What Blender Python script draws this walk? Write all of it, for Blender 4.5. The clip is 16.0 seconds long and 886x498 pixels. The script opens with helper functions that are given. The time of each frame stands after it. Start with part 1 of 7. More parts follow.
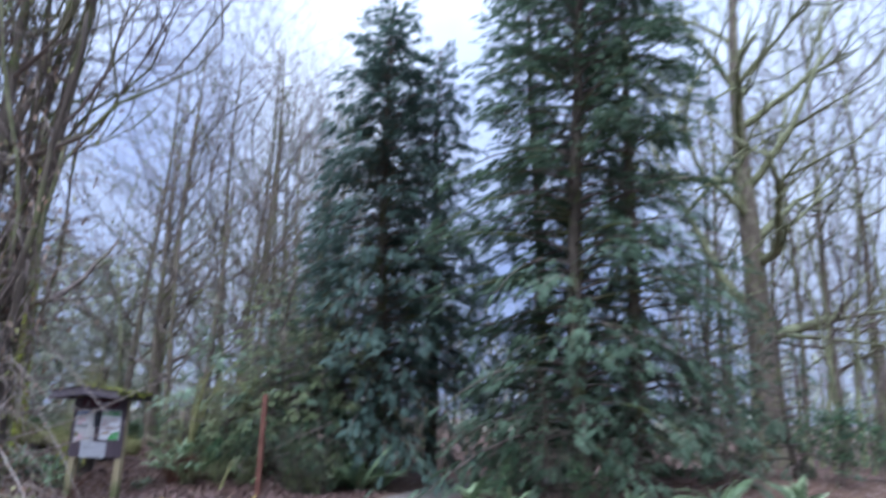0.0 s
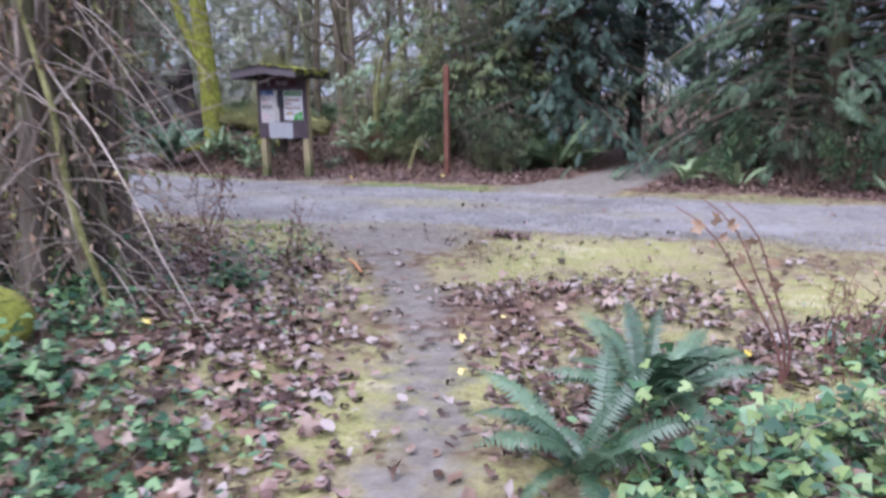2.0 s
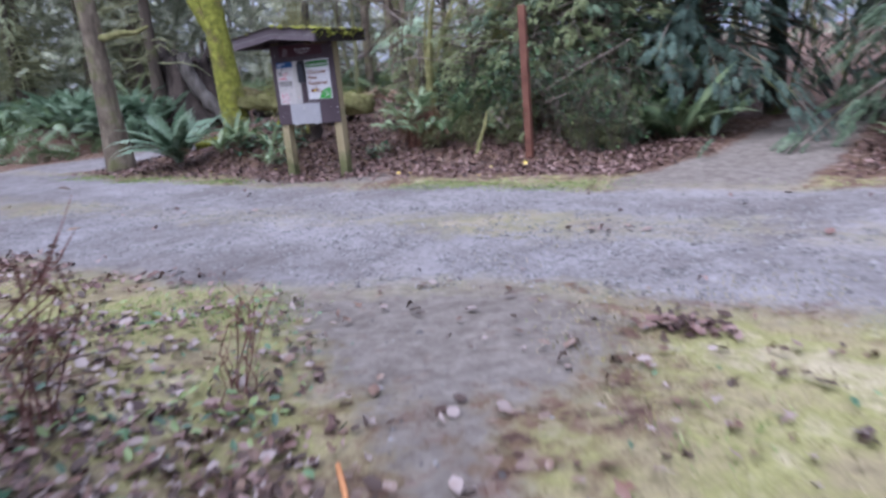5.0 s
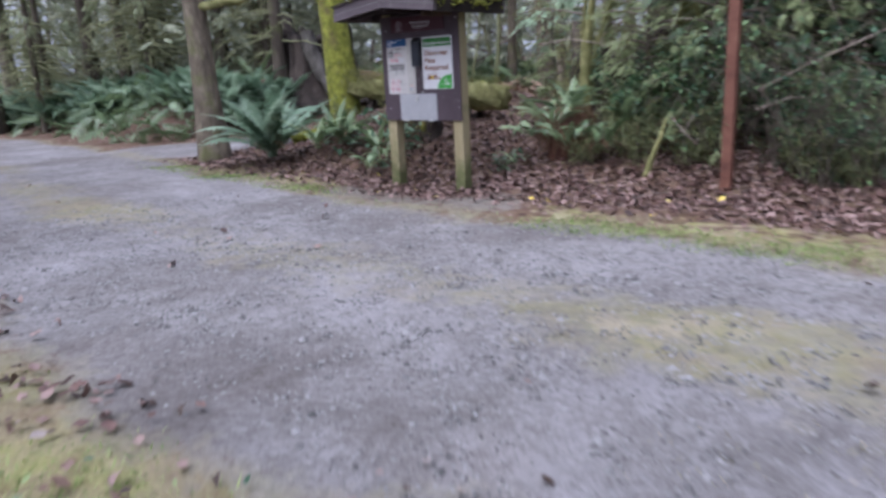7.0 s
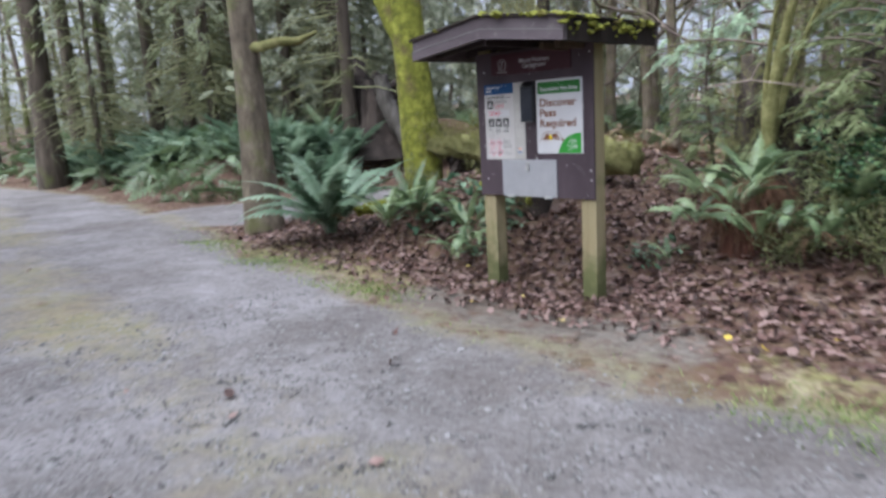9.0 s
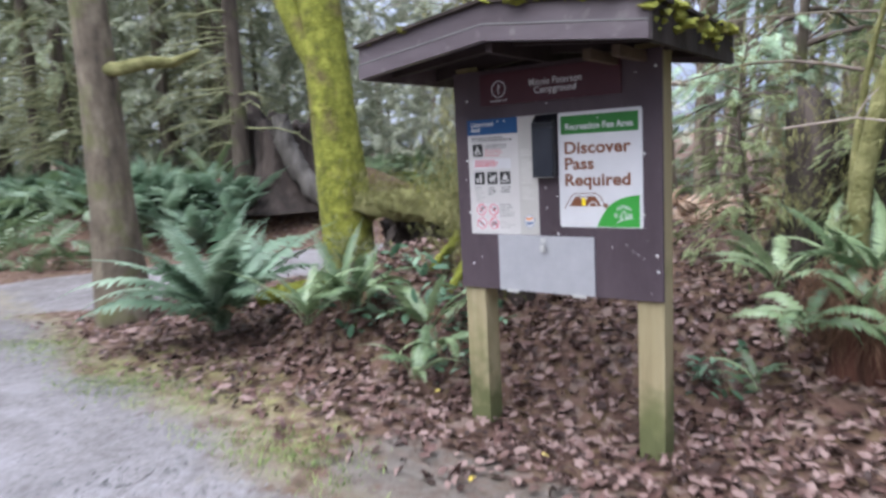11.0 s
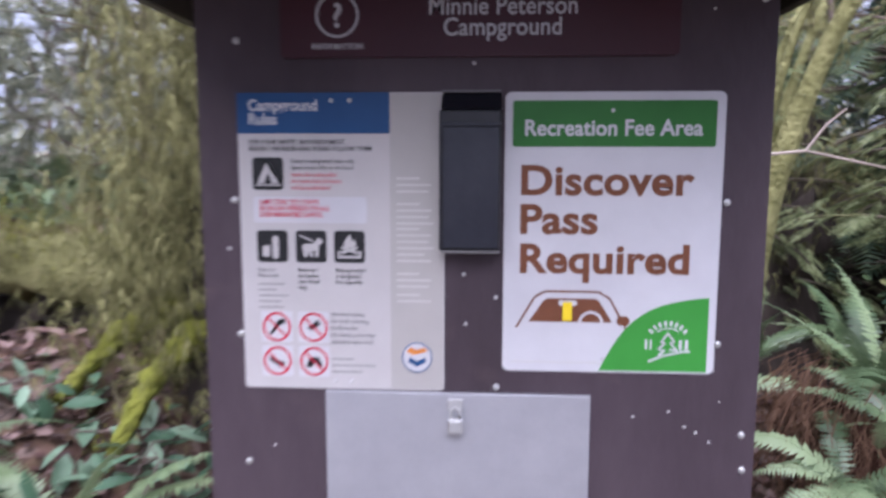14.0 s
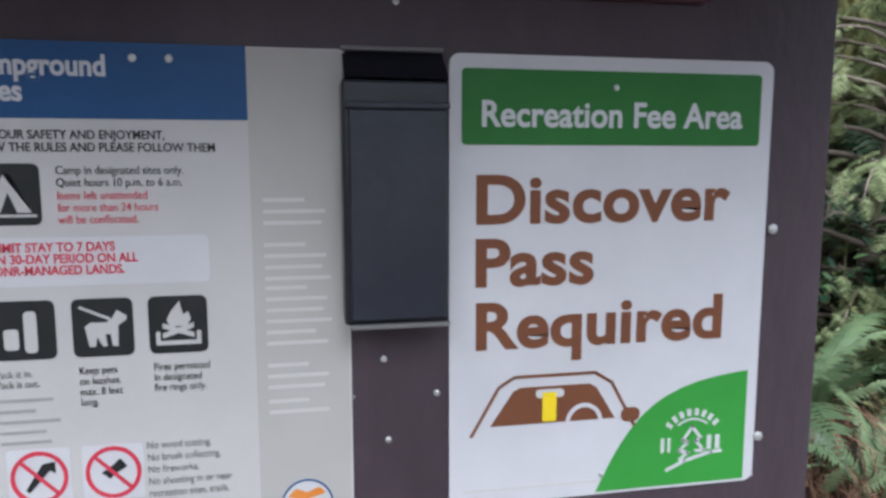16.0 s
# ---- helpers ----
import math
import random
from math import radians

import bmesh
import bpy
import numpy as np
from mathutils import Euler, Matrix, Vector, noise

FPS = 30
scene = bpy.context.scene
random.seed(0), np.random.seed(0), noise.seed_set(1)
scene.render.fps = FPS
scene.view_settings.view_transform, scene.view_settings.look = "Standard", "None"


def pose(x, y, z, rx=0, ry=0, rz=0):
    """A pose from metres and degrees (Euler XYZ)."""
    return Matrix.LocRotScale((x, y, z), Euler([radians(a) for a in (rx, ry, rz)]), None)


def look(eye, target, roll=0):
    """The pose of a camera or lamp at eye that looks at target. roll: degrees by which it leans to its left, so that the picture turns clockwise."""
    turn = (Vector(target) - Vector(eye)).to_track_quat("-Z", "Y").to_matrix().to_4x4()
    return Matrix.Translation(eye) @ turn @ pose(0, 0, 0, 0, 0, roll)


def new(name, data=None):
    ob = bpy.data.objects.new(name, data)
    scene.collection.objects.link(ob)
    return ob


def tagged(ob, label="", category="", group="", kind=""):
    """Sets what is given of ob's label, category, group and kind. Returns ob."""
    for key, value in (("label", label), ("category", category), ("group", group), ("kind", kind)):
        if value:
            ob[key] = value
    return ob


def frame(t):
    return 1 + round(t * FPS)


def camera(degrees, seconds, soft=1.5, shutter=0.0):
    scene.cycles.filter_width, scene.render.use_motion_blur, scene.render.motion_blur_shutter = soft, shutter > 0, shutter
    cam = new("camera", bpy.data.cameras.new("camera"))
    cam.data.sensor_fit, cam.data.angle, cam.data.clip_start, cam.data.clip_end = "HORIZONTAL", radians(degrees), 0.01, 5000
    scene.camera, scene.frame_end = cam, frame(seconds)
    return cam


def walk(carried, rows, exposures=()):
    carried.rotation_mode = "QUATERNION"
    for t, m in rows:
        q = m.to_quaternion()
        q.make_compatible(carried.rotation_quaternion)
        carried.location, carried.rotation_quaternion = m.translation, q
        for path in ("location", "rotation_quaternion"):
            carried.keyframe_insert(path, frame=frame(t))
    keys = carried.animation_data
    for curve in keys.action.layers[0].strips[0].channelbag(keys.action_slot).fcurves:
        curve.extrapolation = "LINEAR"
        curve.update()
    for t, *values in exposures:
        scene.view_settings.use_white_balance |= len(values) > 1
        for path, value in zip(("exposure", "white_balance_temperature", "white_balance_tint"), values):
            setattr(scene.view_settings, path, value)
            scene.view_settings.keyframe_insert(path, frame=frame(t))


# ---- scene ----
cam = camera(65.6, 16.0, soft=2.9, shutter=0.8)
METRES, EYE, TILT, LEAN, TURN = 17.0, 1.5, 0.0, 0.0, 7.0
ROWS = [
    (0.0, 0.0, 0.0, 0.0, -0.33, 14.54, -1.25),
    (0.5, -0.0069, 0.0401, -0.0021, 4.49, 9.75, -2.29),
    (1.0, -0.015, 0.078, -0.0035, 10.23, 1.65, -2.22),
    (1.5, -0.0191, 0.1044, -0.0034, 14.71, -6.38, -1.04),
    (2.0, -0.0172, 0.1228, -0.0088, 15.09, -11.76, 0.46),
    (2.5, -0.0214, 0.1518, -0.0089, 14.01, -13.12, 1.73),
    (3.0, -0.029, 0.1849, -0.0063, 14.75, -12.72, 3.62),
    (3.5, -0.0418, 0.2209, -0.0048, 16.54, -12.88, 5.28),
    (4.0, -0.0563, 0.2587, -0.0059, 17.63, -14.5, 5.87),
    (6.5, -0.1281, 0.4504, -0.0097, 28.74, -14.28, 3.0),
    (7.0, -0.149, 0.4863, -0.0112, 32.32, -14.65, 2.85),
    (7.5, -0.1734, 0.5181, -0.0102, 34.25, -13.86, 2.81),
    (8.0, -0.2, 0.5496, -0.008, 37.0, -12.85, 3.08),
    (8.5, -0.2274, 0.5767, -0.0058, 38.46, -12.08, 3.32),
    (9.0, -0.2516, 0.6034, -0.0035, 38.31, -10.9, 3.27),
    (11.5, -0.3788, 0.7187, 0.001, 25.15, -7.11, 2.56),
    (12.0, -0.3997, 0.7402, 0.0029, 20.01, -6.62, 2.0),
    (12.5, -0.417, 0.7592, 0.0044, 14.05, -6.1, 1.24),
    (13.0, -0.4301, 0.7811, 0.0034, 8.95, -5.6, 0.77),
    (13.5, -0.438, 0.8016, 0.0016, 2.33, -6.82, 0.2),
    (14.0, -0.4429, 0.8175, 0.0021, -3.57, -6.91, -0.12),
    (14.5, -0.4425, 0.8322, 0.0028, -8.52, -6.04, 0.08),
    (15.0, -0.4426, 0.843, 0.0019, -13.47, -7.2, 0.12),
    (15.5, -0.4447, 0.8505, 0.0026, -16.45, -6.93, 0.16),
    (16.0, -0.4462, 0.8543, 0.003, -17.91, -7.0, 0.08),
]
walk(cam, [(t, pose(0, 0, EYE, TILT, LEAN, TURN) @ pose(METRES * x, METRES * y, METRES * z, 90 + pitch, roll, yaw)) for t, x, y, z, yaw, pitch, roll in ROWS],
     exposures=[(0.0, 1.28, 5100, 12), (1.0, 1.47, 5280, 15), (2.0, 1.6, 5520, 18), (3.5, 1.63, 5430, 18), (7.0, 1.46, 5650, 14), (9.0, 1.58, 5900, 7), (11.5, 1.98, 5850, 12), (12.5, 2.03, 5700, 24), (14.5, 1.82, 5750, 20), (16.0, 1.8, 5820, 6)])

# ---- light: overcast winter afternoon ----
SUN_EL, SUN_AZ = radians(58), radians(200)
world = bpy.data.worlds.new("overcast_sky")
scene.world = world
world.use_nodes = True
wn, wl = world.node_tree.nodes, world.node_tree.links
wn.clear()
sky = wn.new("ShaderNodeTexSky")
sky.sky_type, sky.sun_disc = "NISHITA", False
sky.sun_elevation, sky.sun_rotation = SUN_EL, SUN_AZ
sky.air_density, sky.dust_density = 1.0, 3.0
cloud_xyz = wn.new("ShaderNodeTexCoord")
cloud = wn.new("ShaderNodeTexNoise")
cloud.inputs["Scale"].default_value, cloud.inputs["Detail"].default_value = 2.2, 6
ramp = wn.new("ShaderNodeValToRGB")
ramp.color_ramp.elements[0].position, ramp.color_ramp.elements[0].color = 0.35, (4.9, 5.5, 7.9, 1)
ramp.color_ramp.elements[1].position, ramp.color_ramp.elements[1].color = 0.65, (9.6, 9.6, 9.9, 1)
wmix = wn.new("ShaderNodeMix")
wmix.data_type = "RGBA"
wmix.inputs[0].default_value = 0.82
wbg = wn.new("ShaderNodeBackground")
wbg.inputs["Strength"].default_value = 0.075
wout = wn.new("ShaderNodeOutputWorld")
wl.new(cloud_xyz.outputs["Generated"], cloud.inputs["Vector"])
wl.new(cloud.outputs["Fac"], ramp.inputs["Fac"])
wl.new(sky.outputs[0], wmix.inputs[6])
wl.new(ramp.outputs[0], wmix.inputs[7])
# an overcast dome is about three times brighter overhead than at the horizon
dome = wn.new("ShaderNodeSeparateXYZ")
grade = wn.new("ShaderNodeMapRange")
grade.inputs["From Min"].default_value, grade.inputs["From Max"].default_value = 0.0, 1.0
grade.inputs["To Min"].default_value, grade.inputs["To Max"].default_value = 0.36, 1.36
wmul = wn.new("ShaderNodeVectorMath")
wmul.operation = "SCALE"
wl.new(cloud_xyz.outputs["Generated"], dome.inputs[0])
wl.new(dome.outputs["Z"], grade.inputs["Value"])
wl.new(wmix.outputs[2], wmul.inputs[0])
wl.new(grade.outputs[0], wmul.inputs["Scale"])
wl.new(wmul.outputs[0], wbg.inputs["Color"])
wl.new(wbg.outputs[0], wout.inputs["Surface"])
sun = new("sun", bpy.data.lights.new("sun", "SUN"))
sun.data.energy, sun.data.angle, sun.data.color = 2.6, radians(75), (1, 0.97, 0.93)
sun.matrix_world = look((math.sin(SUN_AZ) * 30, math.cos(SUN_AZ) * 30, 30 * math.tan(SUN_EL)), (0, 0, 0))


# ---- materials ----
def material(name, stops, scale=8.0, rough=0.85, bump=0.3, bump_scale=None, island=0.0, per_object=0.0, metallic=0.0,
             detail=5, stretch=(1, 1, 1), blotch=None, blotch_scale=1.5, blotch_at=(0.5, 0.62), specular=0.3, trans=0.0):
    """Noise through a ramp of stops, a second blotch colour at a larger scale, relief, and variation by island and by object."""
    m = bpy.data.materials.new(name)
    m.use_nodes = True
    n, l = m.node_tree.nodes, m.node_tree.links
    b = n["Principled BSDF"]
    b.inputs["Roughness"].default_value, b.inputs["Metallic"].default_value = rough, metallic
    b.inputs["Specular IOR Level"].default_value = specular
    xyz = n.new("ShaderNodeTexCoord")
    mapping = n.new("ShaderNodeMapping")
    mapping.inputs["Scale"].default_value = stretch
    l.new(xyz.outputs["Object"], mapping.inputs["Vector"])
    tex = n.new("ShaderNodeTexNoise")
    tex.inputs["Scale"].default_value, tex.inputs["Detail"].default_value = scale, detail
    tex.inputs["Roughness"].default_value = 0.65
    l.new(mapping.outputs[0], tex.inputs["Vector"])
    r = n.new("ShaderNodeValToRGB")
    while len(r.color_ramp.elements) < len(stops):
        r.color_ramp.elements.new(0.5)
    for i, c in enumerate(stops):
        r.color_ramp.elements[i].position = 0.3 + 0.4 * i / max(1, len(stops) - 1)
        r.color_ramp.elements[i].color = c
    l.new(tex.outputs["Fac"], r.inputs["Fac"])
    fac = tex.outputs["Fac"]
    if island or per_object:
        add = n.new("ShaderNodeMath")
        add.operation = "MULTIPLY_ADD"
        src = n.new("ShaderNodeNewGeometry").outputs["Random Per Island"] if island else n.new("ShaderNodeObjectInfo").outputs["Random"]
        l.new(src, add.inputs[0])
        add.inputs[1].default_value = island or per_object
        off = n.new("ShaderNodeMath")
        off.operation = "ADD"
        off.inputs[1].default_value = -(island or per_object) / 2
        l.new(tex.outputs["Fac"], off.inputs[0])
        l.new(off.outputs[0], add.inputs[2])
        l.new(add.outputs[0], r.inputs["Fac"])
    col = r.outputs["Color"]
    if blotch:
        t2 = n.new("ShaderNodeTexNoise")
        t2.inputs["Scale"].default_value, t2.inputs["Detail"].default_value = blotch_scale, 6
        l.new(xyz.outputs["Object"], t2.inputs["Vector"])
        mr = n.new("ShaderNodeMapRange")
        mr.inputs["From Min"].default_value, mr.inputs["From Max"].default_value = blotch_at
        l.new(t2.outputs["Fac"], mr.inputs["Value"])
        mx = n.new("ShaderNodeMix")
        mx.data_type = "RGBA"
        l.new(mr.outputs[0], mx.inputs[0])
        l.new(col, mx.inputs[6])
        mx.inputs[7].default_value = blotch
        col = mx.outputs[2]
    l.new(col, b.inputs["Base Color"])
    if bump:
        bt = n.new("ShaderNodeTexNoise")
        bt.inputs["Scale"].default_value, bt.inputs["Detail"].default_value = bump_scale or scale * 3, 4
        l.new(mapping.outputs[0], bt.inputs["Vector"])
        bp = n.new("ShaderNodeBump")
        bp.inputs["Strength"].default_value, bp.inputs["Distance"].default_value = bump, 0.02
        l.new(bt.outputs["Fac"], bp.inputs["Height"])
        l.new(bp.outputs[0], b.inputs["Normal"])
    if trans:
        tr = n.new("ShaderNodeBsdfTranslucent")
        l.new(col, tr.inputs["Color"])
        ms = n.new("ShaderNodeMixShader")
        ms.inputs[0].default_value = trans
        l.new(b.outputs[0], ms.inputs[1])
        l.new(tr.outputs[0], ms.inputs[2])
        l.new(ms.outputs[0], n["Material Output"].inputs["Surface"])
    return m


def rgb(*c):
    return (*c, 1)


NEEDLE = material("conifer_needles", [rgb(0.05, 0.08, 0.05), rgb(0.09, 0.135, 0.082), rgb(0.15, 0.205, 0.13)], 1.2, 0.75, 0, island=0.5, trans=0.4)
# Mist among the far trunks is put into this pale foliage colour.
HAZY = material("hazed_undergrowth", [rgb(0.16, 0.18, 0.12), rgb(0.27, 0.285, 0.2), rgb(0.38, 0.39, 0.3)], 0.3, 0.9, 0, island=0.6, trans=0.3)
NEEDLE_BLUE = material("dark_fir_needles", [rgb(0.048, 0.076, 0.064), rgb(0.082, 0.125, 0.102), rgb(0.135, 0.19, 0.15)], 1.2, 0.75, 0, island=0.5, trans=0.4)
NEEDLE_PALE = material("pale_young_needles", [rgb(0.13, 0.19, 0.115), rgb(0.22, 0.3, 0.19), rgb(0.32, 0.41, 0.28)], 2, 0.6, 0, island=0.6, trans=0.25)
OLIVE_BOUGH = material("olive_shaded_boughs", [rgb(0.13, 0.15, 0.085), rgb(0.21, 0.235, 0.14), rgb(0.3, 0.33, 0.21)], 1.2, 0.8, 0, island=0.6, trans=0.4)
NEEDLE_MID = material("mid_green_hemlock_sprays", [rgb(0.12, 0.145, 0.065), rgb(0.205, 0.24, 0.115), rgb(0.325, 0.365, 0.195)], 2, 0.65, 0, island=0.6, trans=0.5)
FERN = material("fern_green", [rgb(0.08, 0.125, 0.058), rgb(0.16, 0.225, 0.11), rgb(0.255, 0.325, 0.175)], 3, 0.42, 0, per_object=0.6, trans=0.25, specular=0.6)
# Lightened copy of the fern green: sky sheen is put into the colour.
FERN_PALE = material("sky_sheen_fern", [rgb(0.105, 0.165, 0.105), rgb(0.195, 0.285, 0.19), rgb(0.31, 0.4, 0.29)], 3, 0.5, 0, per_object=0.6, trans=0.35, specular=0.5)
FERN_DARK = material("glossy_dark_fern", [rgb(0.025, 0.055, 0.028), rgb(0.05, 0.092, 0.05), rgb(0.1, 0.155, 0.09)], 3, 0.4, 0, per_object=0.6, trans=0.2, specular=0.6)
OLIVE = material("olive_shrub_leaves", [rgb(0.05, 0.06, 0.025), rgb(0.1, 0.115, 0.045), rgb(0.19, 0.2, 0.085)], 3, 0.7, 0, island=0.7, trans=0.25)
LEAF_WET = material("wet_fallen_leaves", [rgb(0.03, 0.015, 0.012), rgb(0.07, 0.035, 0.03), rgb(0.115, 0.064, 0.055), rgb(0.195, 0.13, 0.118)], 5, 0.6, 0.2, island=0.7, specular=0.3)
FERN_DEAD = material("dead_fern", [rgb(0.06, 0.028, 0.018), rgb(0.115, 0.058, 0.036), rgb(0.18, 0.105, 0.066)], 4, 0.9, 0, per_object=0.5)
IVY = material("ivy_green", [rgb(0.02, 0.055, 0.03), rgb(0.045, 0.1, 0.048), rgb(0.13, 0.21, 0.09)], 3, 0.45, 0, island=0.7, trans=0.2)
LAWN = material("moss_and_dry_grass", [rgb(0.1, 0.085, 0.045), rgb(0.18, 0.16, 0.065), rgb(0.24, 0.225, 0.085), rgb(0.34, 0.29, 0.19)], 2, 0.9, 0, island=0.7, trans=0.2)
GREYWOOD = material("bleached_grey_wood", [rgb(0.035, 0.03, 0.026), rgb(0.075, 0.067, 0.06), rgb(0.13, 0.118, 0.108)], 5, 0.9, 0.6, 20, stretch=(1, 1, 0.2))
RED_ROT = material("red_rotten_wood", [rgb(0.03, 0.013, 0.009), rgb(0.075, 0.031, 0.021), rgb(0.13, 0.062, 0.043)], 6, 0.95, 0.9, 22, stretch=(1, 1, 0.15))
GRASS = material("short_grass", [rgb(0.1, 0.16, 0.045), rgb(0.18, 0.26, 0.075), rgb(0.29, 0.34, 0.14)], 3, 0.8, 0, island=0.6, trans=0.3)
LEAF = material("fallen_leaves", [rgb(0.04, 0.022, 0.016), rgb(0.1, 0.055, 0.038), rgb(0.145, 0.092, 0.068), rgb(0.225, 0.18, 0.168)], 5, 0.55, 0.2, island=0.75, specular=0.4)
LEAF_DRY = material("dry_hanging_leaves", [rgb(0.12, 0.07, 0.045), rgb(0.22, 0.14, 0.09), rgb(0.33, 0.24, 0.18)], 5, 0.9, 0, island=0.7)
BARK = material("fissured_bark", [rgb(0.035, 0.027, 0.022), rgb(0.085, 0.068, 0.054), rgb(0.14, 0.115, 0.09)], 6, 0.95, 0.9, 14, stretch=(1, 1, 0.18), blotch=rgb(0.1, 0.12, 0.035), blotch_scale=1.8, blotch_at=(0.52, 0.7))
BARK_GREY = material("grey_smooth_bark", [rgb(0.06, 0.048, 0.037), rgb(0.13, 0.104, 0.077), rgb(0.22, 0.185, 0.138)], 7, 0.9, 0.8, 22, stretch=(1, 1, 0.4), blotch=rgb(0.12, 0.13, 0.045), blotch_scale=2.6, blotch_at=(0.52, 0.72))
TWIG = material("bare_twigs", [rgb(0.07, 0.052, 0.045), rgb(0.135, 0.105, 0.09), rgb(0.21, 0.175, 0.15)], 3, 0.9, 0, blotch=rgb(0.11, 0.12, 0.04), blotch_scale=0.6)
PALE_TWIG = material("tan_vines", [rgb(0.12, 0.092, 0.078), rgb(0.22, 0.175, 0.148), rgb(0.33, 0.275, 0.24)], 2, 0.9, 0, island=0.6)
RED_TWIG = material("reddish_stems", [rgb(0.08, 0.035, 0.03), rgb(0.15, 0.07, 0.055)], 5, 0.8, 0)
MOSS = material("bright_moss", [rgb(0.08, 0.082, 0.018), rgb(0.175, 0.185, 0.028), rgb(0.31, 0.315, 0.06)], 9, 0.95, 1.0, 40, blotch=rgb(0.12, 0.092, 0.042), blotch_scale=3.2, blotch_at=(0.52, 0.7))
MOSS_DARK = material("olive_moss", [rgb(0.085, 0.082, 0.035), rgb(0.17, 0.165, 0.065), rgb(0.29, 0.275, 0.125)], 6, 0.95, 1.0, 35, island=0.4)
ROT = material("rotten_wood", [rgb(0.012, 0.009, 0.008), rgb(0.028, 0.021, 0.018), rgb(0.065, 0.05, 0.043)], 3, 0.95, 0.9, 12, stretch=(1, 1, 0.25))
BROWN = material("brown_painted_plywood", [rgb(0.046, 0.033, 0.04), rgb(0.062, 0.045, 0.055), rgb(0.08, 0.06, 0.07)], 3, 0.5, 0.12, 60, blotch=rgb(0.1, 0.07, 0.075), blotch_scale=5, blotch_at=(0.62, 0.85), stretch=(1, 1, 0.4))
FASCIA = material("weathered_brown_fascia", [rgb(0.068, 0.052, 0.06), rgb(0.09, 0.072, 0.082), rgb(0.118, 0.097, 0.108)], 5, 0.42, 0.15, 40, stretch=(0.25, 1, 1), blotch=rgb(0.2, 0.18, 0.18), blotch_scale=9, blotch_at=(0.6, 0.8))
RAWEND = material("weathered_timber_end", [rgb(0.06, 0.042, 0.03), rgb(0.095, 0.068, 0.048)], 8, 0.85, 0.2)
# Brown of the roof underside, with its shade put into the colour.
SOFFIT = material("shaded_brown_soffit", [rgb(0.02, 0.013, 0.014), rgb(0.035, 0.024, 0.025)], 6, 0.8, 0.2)
POSTWOOD = material("treated_timber", [rgb(0.18, 0.145, 0.08), rgb(0.26, 0.215, 0.125), rgb(0.35, 0.3, 0.185)], 5, 0.85, 0.35, 40, stretch=(1, 1, 0.08), blotch=rgb(0.12, 0.13, 0.05), blotch_scale=3, blotch_at=(0.5, 0.75))


def with_algae(m, top=0.3, colour=rgb(0.095, 0.1, 0.042)):
    """Green algae creeping up from the foot of a timber, ragged at its upper edge."""
    n, l = m.node_tree.nodes, m.node_tree.links
    b = n["Principled BSDF"]
    old = b.inputs["Base Color"].links[0].from_socket
    xyz = n.new("ShaderNodeTexCoord")
    sep = n.new("ShaderNodeSeparateXYZ")
    l.new(xyz.outputs["Object"], sep.inputs[0])
    t = n.new("ShaderNodeTexNoise")
    t.inputs["Scale"].default_value, t.inputs["Detail"].default_value = 9, 6
    l.new(xyz.outputs["Object"], t.inputs["Vector"])
    a = n.new("ShaderNodeMath")
    a.operation = "MULTIPLY_ADD"
    a.inputs[1].default_value = -0.7
    l.new(t.outputs["Fac"], a.inputs[0])
    l.new(sep.outputs["Z"], a.inputs[2])
    r = n.new("ShaderNodeMapRange")
    r.inputs["From Min"].default_value, r.inputs["From Max"].default_value = top - 0.35, -0.35
    l.new(a.outputs[0], r.inputs["Value"])
    x = n.new("ShaderNodeMix")
    x.data_type = "RGBA"
    l.new(r.outputs[0], x.inputs[0])
    l.new(old, x.inputs[6])
    x.inputs[7].default_value = colour
    l.new(x.outputs[2], b.inputs["Base Color"])
    return m


with_algae(POSTWOOD)
RUST = material("rust_brown_post", [rgb(0.075, 0.03, 0.022), rgb(0.13, 0.055, 0.038), rgb(0.17, 0.08, 0.055)], 6, 0.85, 0.3, 40)
ALU = material("dull_aluminium", [rgb(0.4, 0.4, 0.43), rgb(0.43, 0.43, 0.46), rgb(0.46, 0.46, 0.49)], 9, 0.5, 0.05, 60, metallic=0.55)
STEEL = material("steel_screw", [rgb(0.45, 0.45, 0.44), rgb(0.6, 0.6, 0.6)], 40, 0.4, 0, metallic=0.6)
BLACKBOX = material("black_plastic", [rgb(0.006, 0.007, 0.011), rgb(0.012, 0.013, 0.019)], 12, 0.3, 0.04, 80, specular=0.5)
SMOKE = material("smoked_cover", [rgb(0.012, 0.015, 0.024), rgb(0.03, 0.033, 0.045)], 5, 0.28, 0.05, 50, specular=0.45)
WHITE = material("white_sign_face", [rgb(0.51, 0.505, 0.53), rgb(0.57, 0.565, 0.59)], 6, 0.4, 0.03)
CREAM = material("warm_grey_sign_face", [rgb(0.46, 0.44, 0.435), rgb(0.51, 0.49, 0.485)], 6, 0.4, 0.03)
TAUPE = material("taupe_sign_strip", [rgb(0.39, 0.37, 0.35), rgb(0.43, 0.41, 0.39)], 6, 0.45, 0.03)
BLUE = material("blue_sign_band", [rgb(0.012, 0.06, 0.17), rgb(0.017, 0.075, 0.2)], 6, 0.4, 0.02)
DKGREEN = material("dark_green_sign_band", [rgb(0.022, 0.13, 0.022), rgb(0.03, 0.155, 0.03)], 6, 0.4, 0.02)
LTGREEN = material("leaf_green_sign_corner", [rgb(0.04, 0.25, 0.035), rgb(0.05, 0.29, 0.045)], 6, 0.4, 0.02)
BROWNINK = material("brown_sign_ink", [rgb(0.14, 0.052, 0.025), rgb(0.17, 0.063, 0.03)], 20, 0.5, 0)
